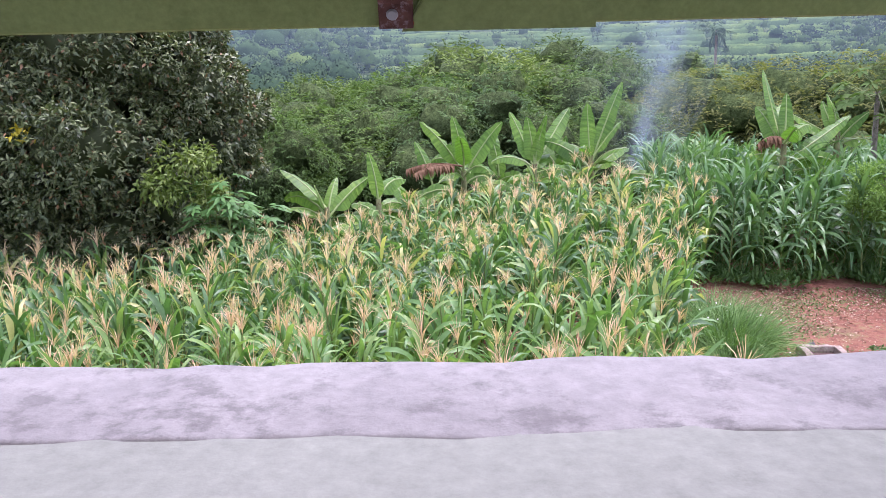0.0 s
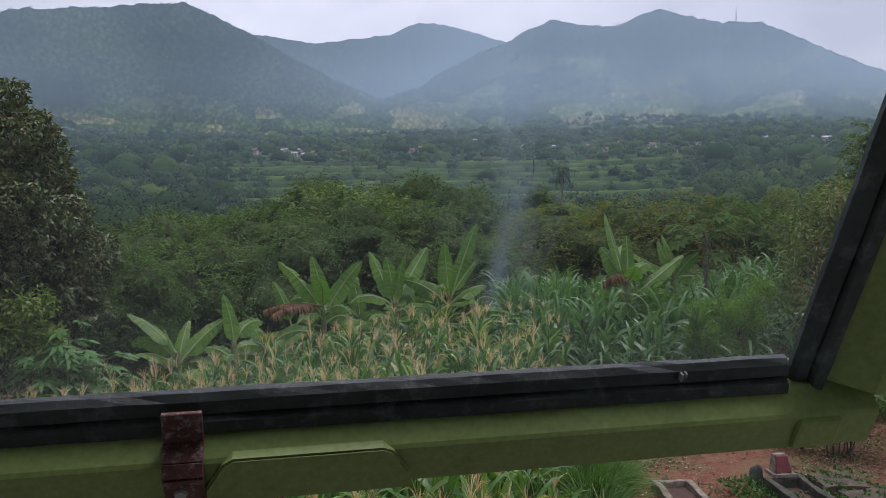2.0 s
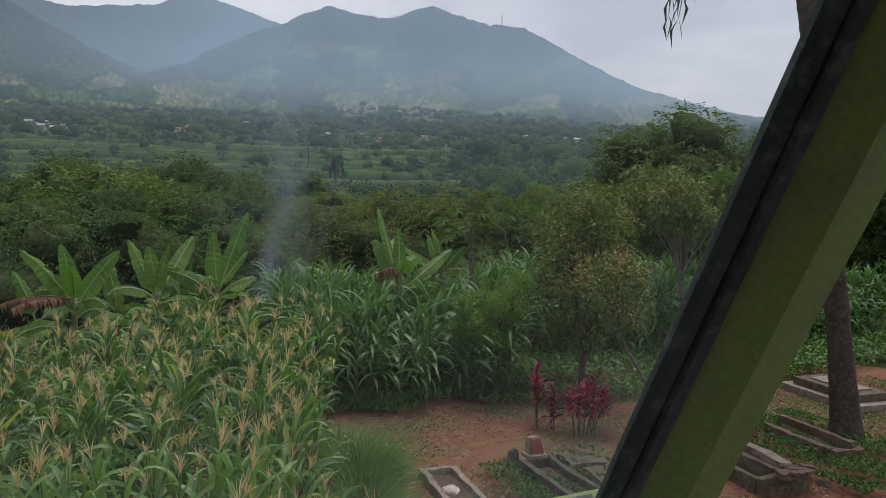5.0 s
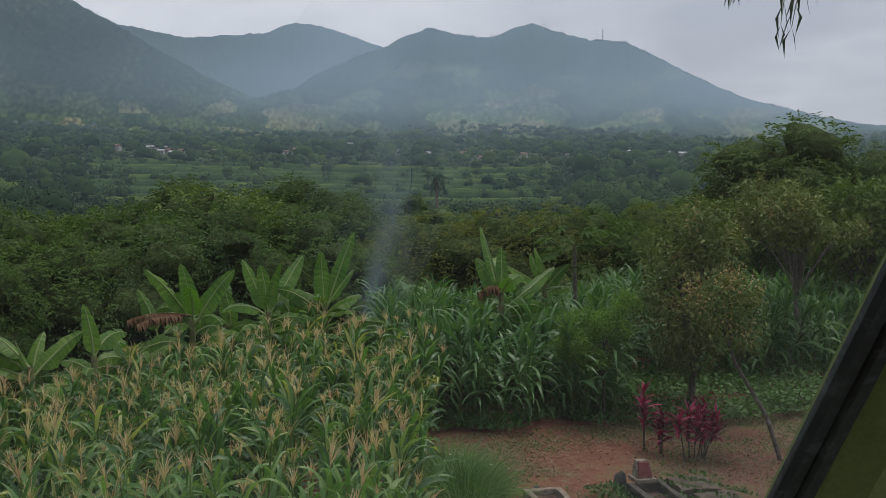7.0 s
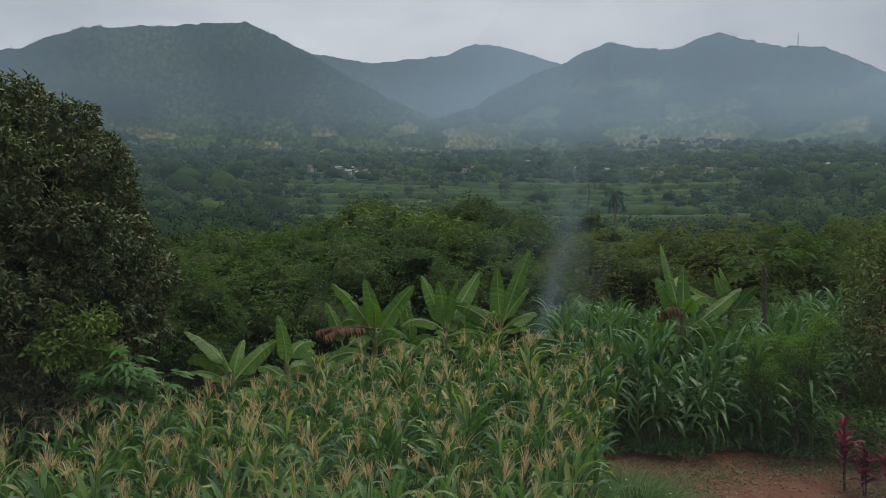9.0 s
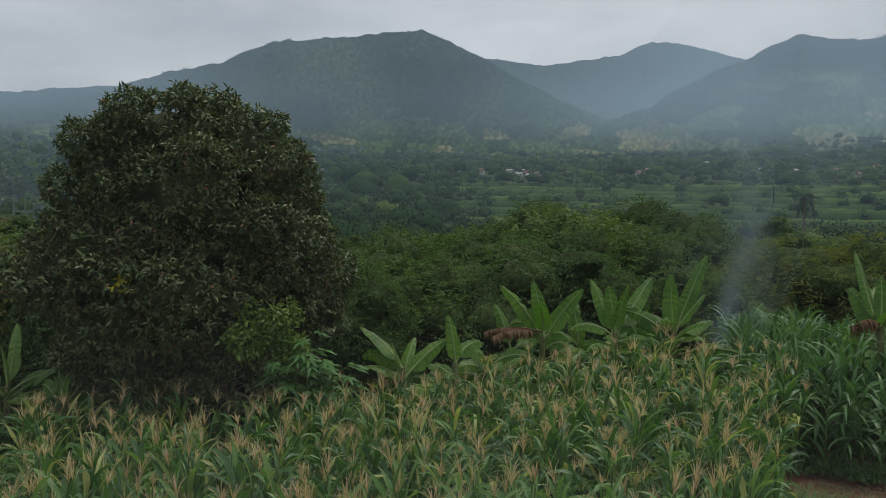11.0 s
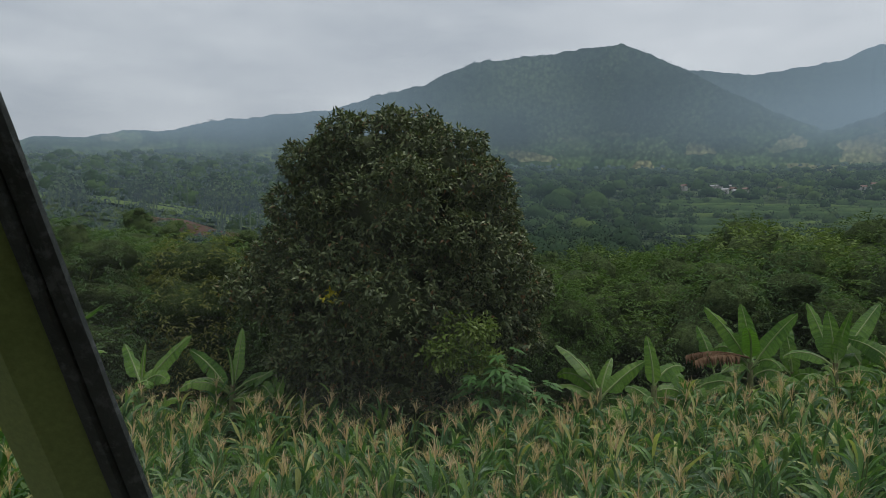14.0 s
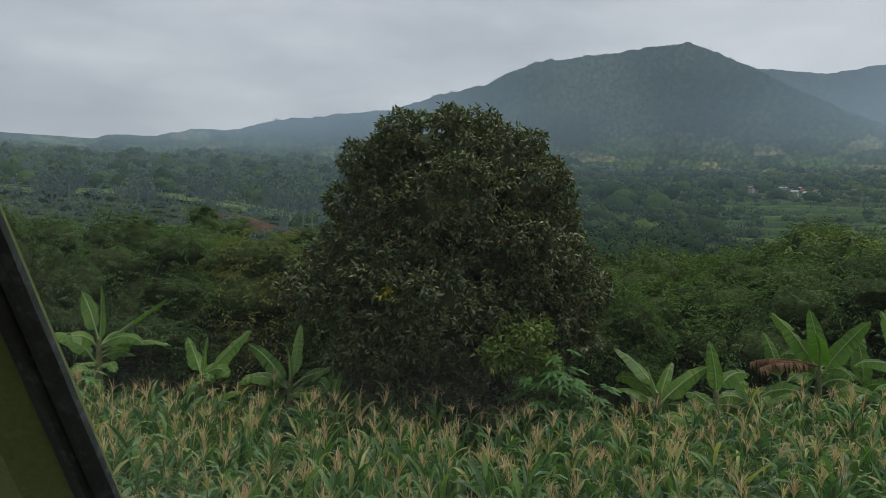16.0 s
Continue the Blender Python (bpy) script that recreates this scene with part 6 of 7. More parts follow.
def build_graves():
    # narrow pale grave beside the lemongrass
    curb_grave(4.82, 9.2, 0.56, 1.66, 0.2, 0.09, -7.5, PALE_STONE, "narrow grave edged with pale concrete curbs, earth inside")
    worn_stone("marker_stone", 4.88, 10.12, 0.1, (0.1, 0.08, 0.2), DARK_STONE, "dark upright rough marker stone on red soil", 2)
    worn_stone("broken_stone", 4.82, 9.35, 0.25, (0.15, 0.13, 0.07), PALE_ROCK, "pale broken stone lying on red soil", 5)
    # grave with the small headstone
    g = curb_grave(6.28, 8.75, 0.55, 1.7, 0.3, 0.09, -4, STONE, "dark mossy concrete grave with a small maroon-tiled headstone")
    headstone(g, 0.0, 0.9, 0.3)
    worn_stone("marker_stone", 6.14, 9.9, 0.14, (0.11, 0.1, 0.27), DARK_STONE, "dark rough marker stone behind a headstone", 4)
    for i, (px, py, a, w, l) in enumerate(((7.15, 9.55, -14, 0.3, 0.3), (7.18, 8.9, -10, 0.32, 0.3), (7.1, 8.2, -8, 0.32, 0.34))):
        bm = bmesh.new()
        box_bm(bm, (-w, -l, 0), (w, l, 0.16), 0.015)
        rough_bm(bm, 0.045, 5.0, 5)
        ob = part("grave_slab", bm, OLD_STONE, None)
        ob.matrix_basis = pose(px, py, float(height(px, py)) - 0.02, 2 * i - 2, 1, a)
        tagged(ob, "grey mossy concrete grave slab lying on red soil", "grave slab", "grave slabs")
    # crumbling grave with stepped walls
    g = empty("grave", pose(9.3, 8.4, float(height(9.3, 8.4)) - 0.03, 0, 0, -9), "crumbling grave of mossy concrete walls with earth between", "grave", "graves on the red soil")
    rough_block("outer_wall", (-0.42, -0.75, 0), (-0.33, 0.95, 0.24), OLD_STONE, g)
    rough_block("inner_wall", (-0.12, -0.7, 0), (-0.02, 1.2, 0.34), OLD_STONE, g)
    rough_block("top_slab", (0.2, -0.5, 0), (0.42, 1.1, 0.33), PALE_STONE, g, "worn flat concrete top")
    rough_block("end_wall", (-0.42, -0.86, 0), (0.42, -0.765, 0.28), OLD_STONE, g)
    rough_block("earth_fill", (-0.325, -0.75, 0), (-0.125, 0.9, 0.16), BANK, g, "red earth filling")
    rough_block("earth_fill", (-0.015, -0.7, 0), (0.195, 1.1, 0.24), BANK, g, "red earth filling")
    for x, y, z, sz, sd in ((9.48, 7.78, 0.42, (0.16, 0.12, 0.1), 3), (9.33, 7.66, 0.36, (0.12, 0.1, 0.07), 6), (9.62, 7.68, 0.36, (0.13, 0.1, 0.07), 7), (9.95, 7.55, 0.18, (0.16, 0.13, 0.09), 8)):
        worn_stone("broken_stone", x, y, z, sz, OLD_STONE, "broken mossy lump of grave masonry", sd)
    # old brick-edged grave behind it
    g = empty("grave", pose(11.3, 9.05, float(height(11.3, 9.05)) - 0.03, 0, 0, -6), "low dark brick-edged grave overgrown with weeds", "grave", "graves on the red soil")
    rough_block("back_wall", (0.18, -0.8, 0), (0.32, 0.75, 0.3), OLD_BRICK, g, "dark mossy brick wall")
    rough_block("front_wall", (-0.28, -0.85, 0), (-0.16, 0.6, 0.24), OLD_BRICK, g, "dark mossy brick wall")
    rough_block("end_wall", (-0.28, -0.98, 0), (0.32, -0.86, 0.24), OLD_BRICK, g, "dark mossy brick wall")
    rough_block("earth_fill", (-0.155, -0.85, 0), (0.175, 0.7, 0.16), BANK, g, "red earth filling")
    rng = np.random.default_rng(71)
    bm = bmesh.new()
    box_bm(bm, (-0.1, -0.055, 0), (0.1, 0.055, 0.05), 0.006)
    rough_bm(bm, 0.006, 14.0, 1)
    me = bpy.data.meshes.new("brick")
    bm.to_mesh(me)
    bm.free()
    me.materials.append(OLD_BRICK)
    for i in range(22):
        lay = i // 11
        x, y = 9.3 + rng.normal() * 0.2, 7.55 + rng.normal() * 0.08
        ob = ob_data("brick", me, m=pose(x, y, float(height(x, y)) + 0.24 + lay * 0.05, rng.uniform(-6, 6), rng.uniform(-6, 6), rng.uniform(-40, 40)))
        tagged(ob, "loose weathered brick piled on a grave", "brick", "loose bricks")
    # tiled tomb
    x, y = 14.55, 10.8
    tomb = empty("tiled_tomb", pose(x, y, float(height(x, y)) - 0.03, 0, 0, -6), "pale tiled two-step tomb on red soil", "tomb")
    for name, w, l, z0, z1, mt in (("base_step", 0.62, 1.0, 0.0, 0.18, PALE_STONE), ("upper_step", 0.46, 0.8, 0.183, 0.34, OLD_STONE), ("top_panel", 0.26, 0.55, 0.344, 0.37, PALE_STONE)):
        bm = bmesh.new()
        box_bm(bm, (-w, -l, z0), (w, l, z1), 0.012)
        part(name, bm, mt, tomb)


def ti_plant(x, y, stems, h, mat_leaf, label, seed, wide=0.3):
    rng = np.random.default_rng(seed)
    e = empty("ti_plant", pose(x, y, float(height(x, y))), label, "ti plant", "ti plants by the graves")
    st, lv = [], []
    for i in range(stems):
        a, q = rng.uniform(0, 6.28), rng.uniform(0.05, wide)
        top = np.array((math.cos(a) * q, math.sin(a) * q, h * rng.uniform(0.5, 0.78)))
        st.append(tube([(top[0] * 0.5, top[1] * 0.5, -0.05), top * (0.85, 0.85, 0.6), top], [0.014, 0.011, 0.009], 5))
        n = 26
        for k in range(n):
            rise = rng.uniform(10, 84)
            v, f = ribbon(rng.uniform(0.2, 0.36), rng.uniform(0.035, 0.065), rise, rise - rng.uniform(10, 90), rng, 6, 0.25, rng.uniform(-0.15, 0.15), 0.05)
            lv.append((turn(v, rng.uniform(0, 6.28), 0) + top - (0, 0, rng.uniform(0, 0.44)), f))
    for v, f in st:
        ob_mesh("stem", v, f, BARK, e)
    v, f = join(lv)
    quads_object("leaves", v, f, mat_leaf, e)


def grass_tuft(x, y, r, h, n, seed):
    rng = np.random.default_rng(seed)
    e = empty("lemongrass_tuft", pose(x, y, float(height(x, y))), "dense grey-green lemongrass tuft arching beside the field", "grass tuft", "lemongrass tufts")
    out = []
    for i in range(n):
        a, q = rng.uniform(0, 6.28), r * 0.45 * math.sqrt(rng.random())
        rise = rng.uniform(55, 88)
        v, f = ribbon(h * rng.uniform(0.7, 1.15), 0.011, rise, rise - rng.uniform(40, 120), rng, 5, 0.3, rng.uniform(-0.1, 0.1), 0.05)
        b = a + rng.normal() * 0.7
        out.append((turn(v, b) + (math.cos(a) * q, math.sin(a) * q, -0.02), f))
    for k in range(5):
        v, f = join(out[k::5])
        quads_object("clump", v, f, GRASS, e)


def strew(name, material, n, region, size, wide, flat, label, cat, seed, lift=0.01, up=0.2):
    """Loose leaves or low weeds strewn over the ground: stuff."""
    rng = np.random.default_rng(seed)
    P = []
    while len(P) < n:
        x, y = rng.uniform(region[0], region[1]), rng.uniform(region[2], region[3])
        if region[4](x, y) and lumps(np.array(x), np.array(y), 1.7, 2, seed) > rng.uniform(-1.0, 0.8):
            P.append((x, y))
    P = np.array(P)
    z = height(P[:, 0], P[:, 1]) + lift
    at = np.stack([P[:, 0], P[:, 1], z], 1)
    d = rng.normal(size=(n, 3)) * (1, 1, flat)
    d[:, 2] = np.abs(d[:, 2]) + up * 0.3
    k = rng.uniform(0.6, 1.4, n)
    v, f = leaves(at, d, size * k, wide * k, rng, face=np.tile((0.0, 0.0, 1.0), (n, 1)), simple=True)
    tagged(quads_object(name, v, f, material, smooth=False), label, cat, kind="stuff")


def build_low_growth():
    ti_plant(7.55, 11.4, 2, 1.3, TI, "tall crimson ti plant on thin bare stems", 81, 0.12)
    ti_plant(7.75, 11.2, 2, 0.95, TI, "crimson ti plant on thin bare stems", 86, 0.14)
    ti_plant(8.05, 10.8, 7, 1.2, TI, "bright crimson ti plant with many stems beside a grave", 82, 0.42)
    ti_plant(8.4, 10.9, 3, 1.3, TI, "crimson ti plant with upright leaves", 83, 0.2)
    ti_plant(9.95, 9.3, 2, 0.75, TI_DARK, "dark bronze ti plant beside a grave", 84, 0.14)
    ti_plant(10.5, 9.6, 1, 1.55, TI_BRONZE, "bronze-green ti plant on a bare stem", 85, 0.06)
    grass_tuft(3.6, 10.4, 0.74, 0.86, 1200, 91)
    grass_tuft(3.6, 9.6, 0.78, 0.95, 1500, 92)
    grass_tuft(3.3, 8.65, 0.7, 0.78, 1200, 93)
    grass_tuft(3.0, 7.6, 0.65, 0.74, 900, 94)
    soil = lambda x, y: x > 3.6 and y < 14 and not (x < 7.4 and y > 12.8)
    patchy = lambda x, y: soil(x, y) and lumps(np.array(x), np.array(y), 0.8, 3, 7.0) > random.uniform(-0.35, 0.6) - 0.3 * (y > 10.6) + 0.25 * (y < 9.5)
    strew("leaf_litter", LITTER, 52000, (3.8, 16, 5.5, 14, soil), 0.04, 0.02, 0.12, "dry brown leaf litter over red soil", "leaf litter", 101)
    strew("ground_weeds", WEEDS, 62000, (3.8, 17, 5.5, 15.5, patchy), 0.04, 0.02, 0.5, "sparse green weeds over red soil", "weeds", 102, 0.0, 1.5)
    edge = lambda x, y: x > 8.0 and y > 12.3 - 0.03 * abs(x - 9) and (y < 14.0 or x > 7.2)
    strew("creeper", COVER, 20000, (8, 22, 12.0, 16.4, edge), 0.1, 0.07, 0.6, "low green creeper at the foot of the maize", "creeper", 103, 0.16, 1.0)
    strew("creeper", COVER, 7000, (8, 22, 12.3, 16.6, edge), 0.1, 0.07, 0.7, "low green creeper at the foot of the maize", "creeper", 104, 0.32, 1.0)
    foot = lambda x, y: 4.3 < x < 8.7 and y > 12.7 + 0.25 * math.sin(x * 3.1) + abs(random.gauss(0, 0.35))
    strew("maize_undergrowth", COVER, 4500, (4.3, 8.7, 12.5, 15.5, foot), 0.16, 0.05, 1.2, "dark undergrowth at the foot of the tall maize", "weeds", 109, 0.08, 1.5)
    grave_weeds = lambda x, y: (9.9 < x < 12.6 and 6.9 < y < 10.3 and abs(math.sin(x * 2.3 + y)) > 0.25) or (5.5 < x < 6.1 and 7.4 < y < 9.9) or (6.0 < x < 6.6 and 7.9 < y < 9.3 and abs(math.sin(x * 9 + y * 3)) > 0.55) or (6.6 < x < 7.7 and 7.7 < y < 10.0 and abs(math.sin(x * 7 + y * 5)) > 0.7) or (8.95 < x < 9.7 and 7.6 < y < 9.2 and abs(math.sin(x * 19)) > 0.8)
    strew("grave_weeds", COVER, 12000, (5, 13, 6.5, 10.5, grave_weeds), 0.06, 0.03, 0.9, "green weeds overgrowing the graves", "weeds", 105, 0.12, 1.5)
    flowers = lambda x, y: 3.2 < x < 4.15
    strew("white_flowers", WHITE_FLOWER, 34, (3.1, 4.3, 7.0, 10.2, flowers), 0.025, 0.02, 0.5, "tiny white flowers among the lemongrass", "flowers", 106, 0.7, 1.0)
    rim = lambda x, y: y > maize_edge(x) - 0.3 and y < maize_edge(x) + 2.6 and x < 4.6
    strew("field_rim_growth", WOODS_A, 22000, (-19, 4.6, 9, 18.5, rim), 0.2, 0.07, 0.9, "low dark shrubs along the field edge", "shrubs", 107, 0.35, 1.5)
    strew("field_rim_growth", WOODS_C, 16000, (-19, 4.6, 9, 18.5, rim), 0.2, 0.07, 0.9, "low shaded shrubs along the field edge", "shrubs", 108, 0.8, 1.5)


def shrub_tree(name, x, y, blobs, trunk_top, radius, tufts, per, leaf, wide, material, label, cat, seed, flowers=0, bark=None, lean=(0, 0)):
    rng = np.random.default_rng(seed)
    t = empty(name, pose(x, y, float(height(x, y))), label, cat)
    v, f = limbs(rng, (0, 0, -0.2), (lean[0], lean[1], trunk_top), radius, len(blobs) * 2, 0.7, blobs)
    ob_mesh("trunk", v, f, bark or BARK, t)
    p, u = on_blobs(blobs, tufts, rng, 0.5)
    v, f = sprays(p, u, per, leaf, wide, rng, 0.8, 0.3, 0.8)
    quads_object("crown", v, f, material, t, smooth=False)
    if flowers:
        p, u = on_blobs([(c, [q * 1.05 for q in r]) for c, r in blobs], flowers, rng, 0.9)
        keep = u[:, 2] > -0.3
        v, f = sprays(p[keep], u[keep], 60, 0.045, 0.03, rng, 1.0, -0.1, 2.6)
        quads_object("blossom", v, f, BLOSSOM, t, "tan blossom panicles", smooth=False)
    return t


def build_right_trees():
    rng = np.random.default_rng(120)

    def tufts_over(n, lo, hi, size):
        """Loose leaf clusters spread through a rounded box, with sky between them."""
        out = []
        while len(out) < n:
            q = rng.uniform(-1, 1, 3)
            if (q ** 2).sum() < 1.15:
                r = rng.uniform(*size)
                out.append((tuple((np.array(lo) + hi) / 2 + q * (np.array(hi) - lo) / 2), (r, r, r * 0.65)))
        return out
    shrub_tree("longan_tree", 9.75, 13.25, tufts_over(26, (-1.15, -0.8, 0.9), (1.1, 0.8, 4.3), (0.26, 0.5)),
               2.8, 0.07, 800, 9, 0.15, 0.045, LONGAN, "longan tree with tan blossom at the edge of the bare soil", "tree", 121, 45)
    shrub_tree("longan_tree", 14.3, 15.7, tufts_over(22, (-1.3, -1.1, 3.2), (1.5, 1.1, 4.6), (0.28, 0.5)),
               3.2, 0.08, 620, 8, 0.17, 0.055, LONGAN, "spreading longan tree with tan blossom among the maize", "tree", 122, 40, PALE_BARK, (0.6, 0))
    shrub_tree("tree", 18.5, 17.5, tufts_over(26, (-1.7, -1.2, 2.2), (2.0, 1.2, 5.0), (0.4, 0.7)),
               3.0, 0.09, 700, 8, 0.24, 0.1, WOODS_B, "pale green broad-leaved tree behind the maize", "tree", 123)
    shrub_tree("feathery_shrub", 7.7, 13.1, tufts_over(20, (-0.85, -0.45, 1.05), (0.9, 0.5, 2.35), (0.16, 0.34)),
               1.5, 0.025, 1000, 12, 0.065, 0.02, FEATHER, "feathery bright green shrub beside the tall maize", "shrub", 124)
    t = shrub_tree("slender_tree", 9.5, 10.3, [((-0.75, 0.9, 2.6), (0.6, 0.5, 0.45)), ((-0.4, 0.6, 2.1), (0.4, 0.4, 0.3))], 2.3, 0.035, 160, 8, 0.12, 0.04, LONGAN, "slender leaning young tree on bare soil", "tree", 125, 25, BARK, (-0.7, 0.9))
    # papaya
    rng = np.random.default_rng(131)
    for x, y, h in ((8.9, 16.6, 3.2),):
        z = float(height(x, y))
        pap = empty("papaya_tree", pose(x, y, z), "papaya tree with fingered leaves on long stalks", "papaya tree", "papaya trees")
        v, f = tube([(0, 0, -0.1), (0.05, 0, h * 0.5), (0, 0, h)], [0.08, 0.065, 0.045], 7)
        ob_mesh("trunk", v, f, PALE_BARK, pap)
        st, lv = [], []
        for k in range(18):
            a, up, q = rng.uniform(0, 6.28), rng.uniform(-0.7, 0.9), rng.uniform(0.45, 0.9)
            o = np.array((math.cos(a) * q, math.sin(a) * q, h + up * 0.7))
            st.append(tube([(0, 0, h - rng.uniform(0, 0.25)), o], [0.012, 0.006], 4))
            tilt = np.array((math.cos(a), math.sin(a), -0.5))
            side = np.array((-math.sin(a), math.cos(a), 0))
            d = np.array([tilt * math.cos(q) + side * math.sin(q) for q in np.linspace(-2.4, 2.4, 9)])
            lv.append(leaves(np.tile(o, (9, 1)), d, 0.34 * rng.uniform(0.8, 1.1) * (1 - 0.06 * np.abs(np.arange(9) - 4)), 0.12, rng, 0.15, 0.15, np.tile((0.0, 0.0, 1.0), (9, 1))))
        v, f = join(st)
        ob_mesh("leaf_stalks", v, f, STALK, pap)
        v, f = join(lv)
        quads_object("leaves", v, f, WOODS_A, pap, smooth=False)


def frond(rng, length, rise, fall, leaflet, n, wide=0.017):
    """A palm frond along +x: arching rib with drooping leaflets."""
    rows = 12
    s = np.linspace(0, 1, rows)
    ang = np.radians(rise + (fall - rise) * s ** 1.2)
    x = np.concatenate([[0], np.cumsum(np.cos(ang[:-1]))]) * length / (rows - 1)
    z = np.concatenate([[0], np.cumsum(np.sin(ang[:-1]))]) * length / (rows - 1)
    rib = tube([(a, 0, b) for a, b in zip(x, z)], np.linspace(0.03, 0.005, rows), 4)
    q = np.repeat(np.linspace(0.12, 1.0, n), 2)
    sd = np.tile((1.0, -1.0), n)
    at = np.stack([np.interp(q, s, x), 0 * q, np.interp(q, s, z)], 1)
    fw = np.interp(q, s, np.cos(ang))
    d = np.stack([0.4 * fw + 0.1, sd * (0.75 - 0.3 * q), -0.45 - 0.5 * rng.random(2 * n) + 0.4 * np.interp(q, s, np.sin(ang))], 1)
    ln = leaflet * (1 - 0.55 * np.abs(q - 0.45) / 0.55) * rng.uniform(0.85, 1.15, 2 * n)
    return rib, leaves(at, d, ln, wide, rng, 0.3, 0.25)


def build_palms():
    rng = np.random.default_rng(141)
    x, y = 12.3, 8.95
    z = float(height(x, y))
    palm = empty("coconut_palm", pose(x, y, z), "tall coconut palm with ringed dark brown trunk and drooping fronds", "palm")
    pts = [(0, 0, -0.2), (-0.02, 0.02, 0.3), (-0.25, 0.12, 2.0), (-0.55, 0.22, 3.8), (-0.85, 0.4, 6.2), (-1.2, 0.56, 8.22)]
    zz = np.linspace(-0.2, 8.22, 130)
    P = np.stack([np.interp(zz, [p[2] for p in pts], [p[k] for p in pts]) for k in range(2)] + [zz], 1)
    rad = np.interp(zz, (-0.2, 0.4, 1.5, 9.4), (0.34, 0.25, 0.2, 0.15)) * (1 + 0.045 * (np.arange(130) % 5 == 0))
    v, f = tube(P, rad, 16)
    ob_mesh("trunk", v, f, PALM_BARK, palm, "ringed dark brown trunk")
    for k in range(17):
        a = k * 2.4 + rng.uniform(-0.2, 0.2)
        rise = rng.uniform(25, 75)
        rib, lv = frond(rng, rng.uniform(3.0, 3.6), rise, rise - rng.uniform(60, 85), 0.7, 46)
        fr = quads_object("frond", turn(lv[0], a) + P[-1] - (0, 0, 0.1), lv[1], PALM_LEAF, palm, smooth=False)
        ob_mesh("rib", turn(rib[0], a) + P[-1] - (0, 0, 0.1), rib[1], STALK, fr)
    for k, (tx, ty) in enumerate(((8.3, 9.45), (8.5, 9.2))):
        a = math.atan2(ty - y - P[-1][1], tx - x - P[-1][0])
        rib, lv = frond(rng, 3.7, 24 - 6 * k, -96 + 6 * k, 0.85, 11, 0.01)
        fr = quads_object("frond", turn(lv[0], a) + P[-1] - (0, 0, 0.1), lv[1], PALM_LEAF, palm, smooth=False)
        ob_mesh("rib", turn(rib[0], a) + P[-1] - (0, 0, 0.1), rib[1], STALK, fr)
    # slender palm standing out of the valley woods
    x, y = 37.4, 113.5
    z = float(height(x, y))
    palm = empty("sugar_palm", pose(x, y, z), "slender palm with a ragged crown rising from the valley woods", "palm")
    h = 8.0 - z
    v, f = tube([(0, 0, -0.3), (0.1, 0, h * 0.5), (0, 0, h)], [0.22, 0.2, 0.17], 8)
    ob_mesh("trunk", v, f, PALE_BARK, palm)
    for k in range(18):
        a, rise = k * 2.4, rng.uniform(-70, 80)
        rib, lv = frond(rng, rng.uniform(2.2, 3.1), rise, rise - rng.uniform(30, 70), 0.8, 20, 0.035)
        ob = quads_object("frond", turn(lv[0] * (1, 1.2, 1), a) + (0, 0, h), lv[1], FAR_WOODS, palm, smooth=False)
        # a little haze emission painted onto the fronds
        for n, val in (("haze_glow", 0.06), ("species", 0.05)):
            ob.data.attributes.new(n, "FLOAT", "POINT").data.foreach_set("value", np.full(len(lv[0]), val, np.float32))


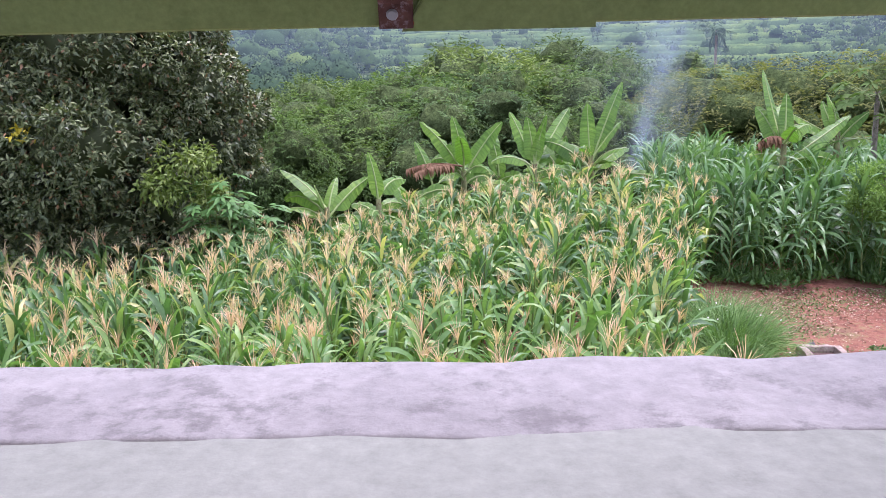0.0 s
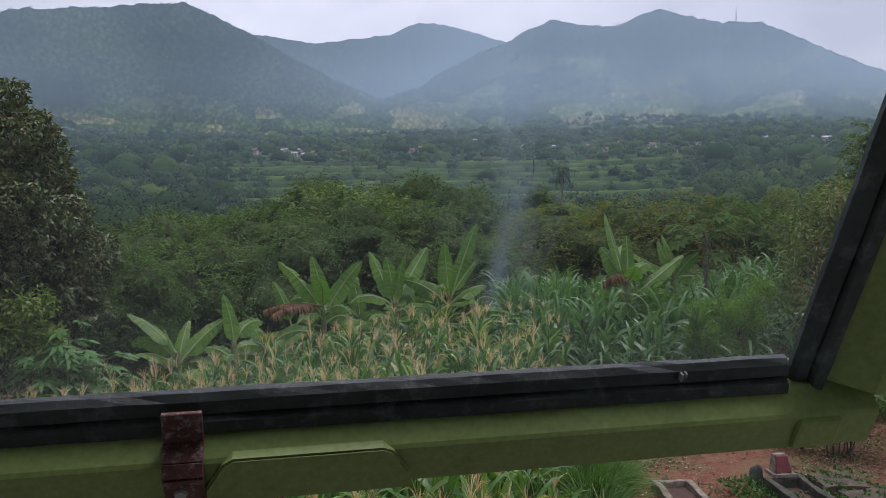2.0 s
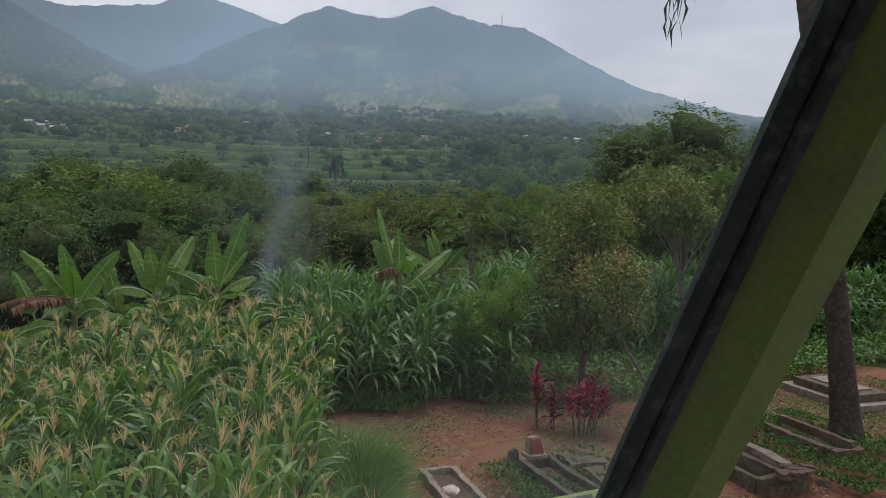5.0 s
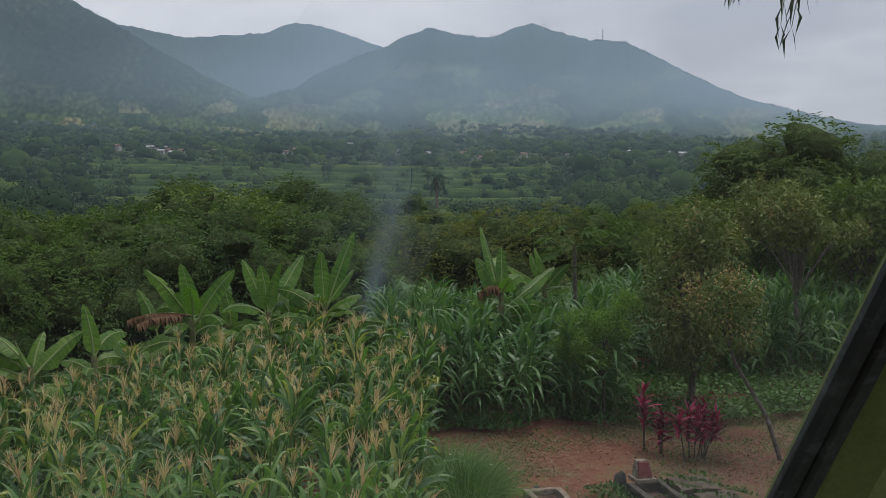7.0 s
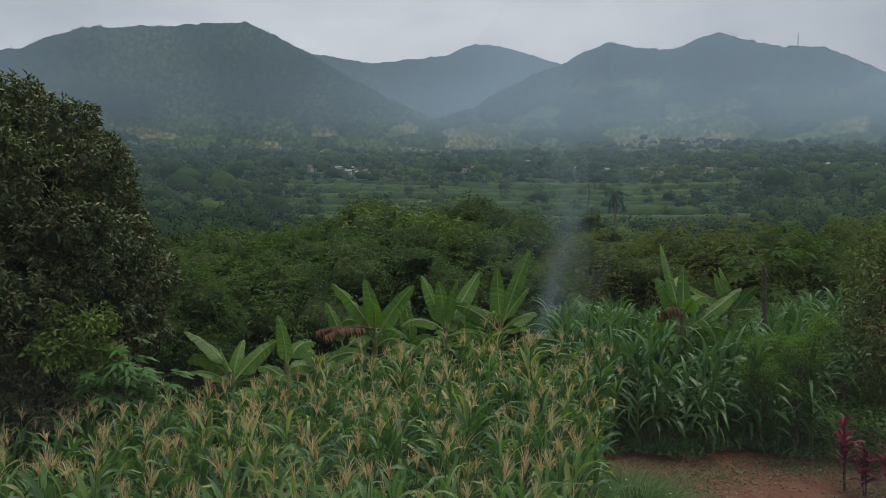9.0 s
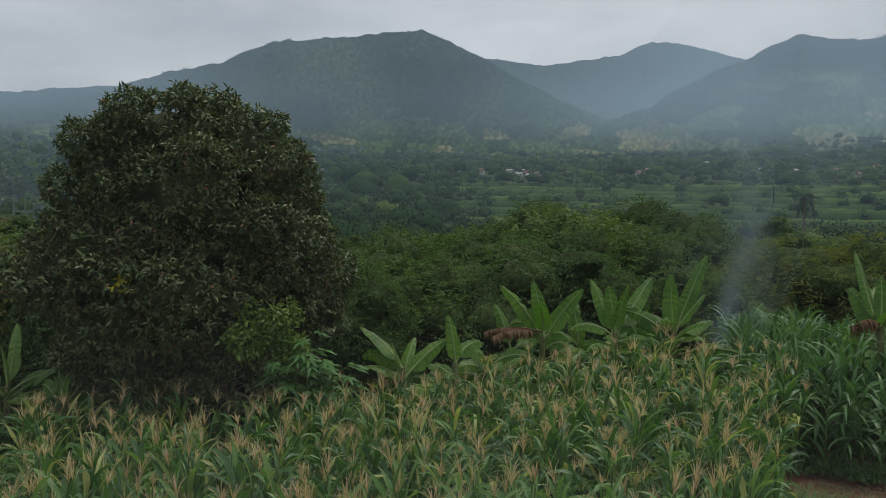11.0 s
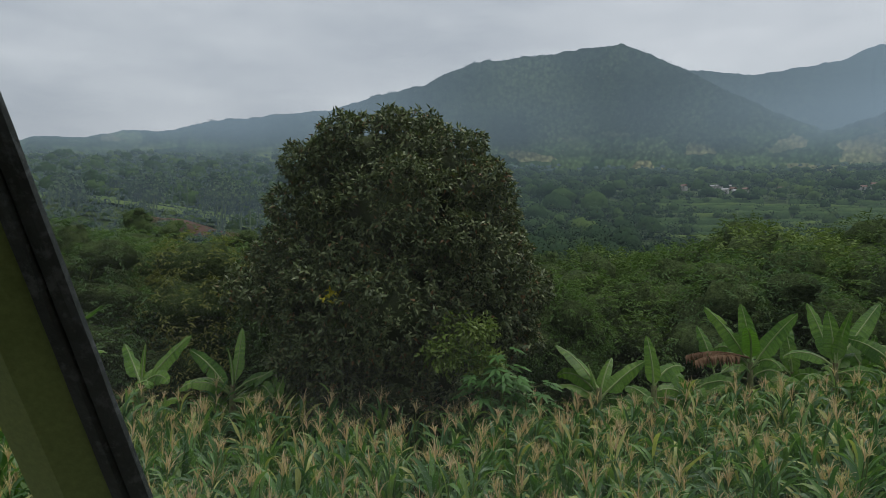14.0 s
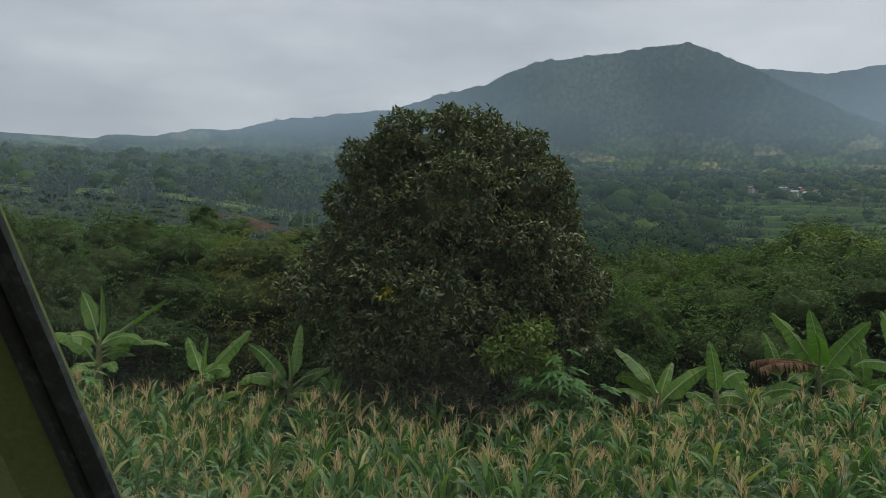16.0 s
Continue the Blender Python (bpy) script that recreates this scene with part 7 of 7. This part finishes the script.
def build_far_things():
    # terraced fields: broken strips, each a level top behind a darker bank
    rng = np.random.default_rng(151)
    r = 285.0
    i = 0
    while r < 425:
        dr = rng.uniform(11, 20)
        cuts = np.concatenate([[rng.uniform(-7, -3.5)], np.sort(rng.uniform(-2, 24, 3)), [rng.uniform(24.5, 28.5)]])
        for a0, a1 in zip(cuts[:-1], cuts[1:]):
            if a1 - a0 < 1.2:
                continue
            i += 1
            az = np.arange(a0 + 0.1, a1 - 0.1, 0.12)
            off = rng.uniform(-5, 5)
            rows = np.linspace(r, r + dr * rng.uniform(0.7, 0.92), 8) + off
            A, Rr = np.meshgrid(np.radians(az), rows)
            Rr = Rr + 3.0 * np.sin(A * 14 + r) + 1.2 * np.sin(A * 55 + i)
            X, Y = Rr * np.sin(A), Rr * np.cos(A)
            base = height(X, Y)
            lev = base.mean(0)[None, :] * 0.6 + base * 0.4
            Z = np.maximum(lev, base) + 2.0 + 0.16 * rng.normal(size=X.shape)
            Z[0] = base[0] - 0.5
            Z[-1] = base[-1] - 0.5
            Z[:, 0], Z[:, -1] = base[:, 0] - 0.5, base[:, -1] - 0.5
            v = np.stack([X, Y, Z], 2).reshape(-1, 3)
            n, k = X.shape
            p, q = np.meshgrid(np.arange(n - 1), np.arange(k - 1), indexing="ij")
            c = (p * k + q).ravel()
            f = np.stack([c, c + 1, c + k + 1, c + k], 1)
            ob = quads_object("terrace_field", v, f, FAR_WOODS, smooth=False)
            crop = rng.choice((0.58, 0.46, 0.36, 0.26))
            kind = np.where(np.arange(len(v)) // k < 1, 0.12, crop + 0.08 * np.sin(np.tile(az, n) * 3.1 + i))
            # terraces carry haze emission by distance too
            for a, val in (("haze_glow", painted_haze(np.hypot(v[:, 0], v[:, 1]))), ("species", kind)):
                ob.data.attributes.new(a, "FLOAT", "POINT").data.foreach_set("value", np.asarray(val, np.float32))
            tagged(ob, "light green crop terrace across the valley", "terrace", "terraced fields", "structure")
        r += dr
    # houses of the village
    for az, rr, w in VILLAGE:
        a = math.radians(az)
        x, y = rr * math.sin(a), rr * math.cos(a)
        z = float(height(x, y))
        hs = empty("house", pose(x, y, z + rng.uniform(-0.4, 1.5), 0, 0, rng.uniform(-40, 40)) @ Matrix.Scale(0.5, 4), "small whitewashed house with a low pitched roof in the valley village", "house", "village houses")
        bm = bmesh.new()
        box_bm(bm, (-w / 2, -2.6, -4), (w / 2, 2.6, 3.0))
        part("wall", bm, HOUSE_WALL, hs)
        bm = bmesh.new()
        e = w / 2 + 0.6
        vs = [bm.verts.new(q) for q in ((-e, -3.3, 2.95), (e, -3.3, 2.95), (e, 3.3, 2.95), (-e, 3.3, 2.95), (-e, 0, 4.9), (e, 0, 4.9))]
        for q in ((0, 1, 5, 4), (2, 3, 4, 5), (0, 4, 3), (1, 2, 5), (3, 2, 1, 0)):
            bm.faces.new([vs[k] for k in q])
        part("roof", bm, HOUSE_ROOF if rng.random() < 0.6 else METAL, hs)
        # solid dark panels stand in for the shade inside window openings
        for k in (-0.28, 0.22):
            bm = bmesh.new()
            box_bm(bm, (w * k - 0.6, -2.64, 0.9), (w * k + 0.6, -2.56, 2.1))
            part("window", bm, DARK_STONE, hs, "dark panel for a window opening")
    # radio mast on the crest
    a = math.radians(29.9)
    x, y = 2290 * math.sin(a), 2290 * math.cos(a)
    z = float(hills_height(np.array(x), np.array(y)))
    mast = empty("radio_mast", pose(x, y, z - 3), "thin grey lattice radio mast on a mountain crest", "mast")
    v, f = tube([(0, 0, 0), (0, 0, 20), (0, 0, 40)], [1.1, 0.8, 0.3], 4)
    ob_mesh("lattice_shaft", v, f, METAL, mast)
    for hh in (14, 26):
        bm = bmesh.new()
        box_bm(bm, (-1.8, -1.8, hh), (1.8, 1.8, hh + 1.2))
        part("antenna_platform", bm, METAL, mast)


def make_smoke():
    m, t, out, p = nodes_of("thin_smoke")
    att = t.nodes.new("ShaderNodeAttribute")
    att.attribute_name = "veil"
    n1 = grain(t, 0.9, 5.0, 0.6, stretch=(1, 1, 0.45))
    fac = math_node(t, "MULTIPLY", att.outputs["Fac"], ramp(t, n1, ((0.36, (0.05, 0.05, 0.05)), (0.72, (1, 1, 1)))))
    d = t.nodes.new("ShaderNodeBsdfTranslucent")
    d.inputs["Color"].default_value = (0.5, 0.6, 0.74, 1)
    d2 = t.nodes.new("ShaderNodeBsdfDiffuse")
    d2.inputs["Color"].default_value = (0.5, 0.6, 0.74, 1)
    ad = t.nodes.new("ShaderNodeMixShader")
    t.links.new(d.outputs["BSDF"], ad.inputs[1])
    t.links.new(d2.outputs["BSDF"], ad.inputs[2])
    tr = t.nodes.new("ShaderNodeBsdfTransparent")
    mx = t.nodes.new("ShaderNodeMixShader")
    t.links.new(fac, mx.inputs["Fac"])
    t.links.new(tr.outputs["BSDF"], mx.inputs[1])
    t.links.new(ad.outputs["Shader"], mx.inputs[2])
    t.links.new(mx.outputs["Shader"], out.inputs["Surface"])
    return m


def build_smoke():
    """A thin plume drifting up from a smouldering fire behind the bananas: nested ragged tubes, dense in the middle."""
    smoke = empty("smoke_plume", pose(3.95, 17.6, 1.2), "thin bluish smoke rising from a hidden field fire", "smoke", kind="stuff")
    mat = make_smoke()
    for j, (rad, dens, lean) in enumerate(((0.45, 0.27, 0.0), (0.85, 0.21, 0.12), (1.4, 0.15, 0.3), (3.0, 0.13, 0.9))):
        rows, cols = 40, 14
        v, w = [], []
        for i in range(rows):
            s = i / (rows - 1)
            cx, cy, cz = 1.75 * s ** 1.15 + (0.3 * math.sin(6 * s + 1.3 * j) + 0.14 * math.sin(15 * s + 2 * j)) * min(1, 2.5 * s) + lean * s, 0.6 * s, (6.8 if j < 3 else 11.0) * s
            for k in range(cols):
                a = math.pi * k / (cols - 1)
                q = rad * (0.25 + 1.2 * s) * (1 + 0.3 * math.sin(3 * a + 7 * s + j) + 0.22 * math.sin(13 * s + 2.1 * j))
                v.append((cx + math.cos(a) * q, cy - math.sin(a) * q * 0.5, cz))
                w.append(dens * max(0.0, math.sin(a)) ** 1.5 * min(1, s * 7) * (1 - s) ** 0.8)
        f = [(i * cols + k, i * cols + k + 1, (i + 1) * cols + k + 1, (i + 1) * cols + k) for i in range(rows - 1) for k in range(cols - 1)]
        ob = quads_object("smoke_veil", v, f, mat, smoke)
        at = ob.data.attributes.new("veil", "FLOAT", "POINT")
        at.data.foreach_set("value", np.array(w, dtype=np.float32))
        ob.visible_shadow = False


build_graves()
build_low_growth()
build_right_trees()
build_palms()
build_far_things()
build_smoke()
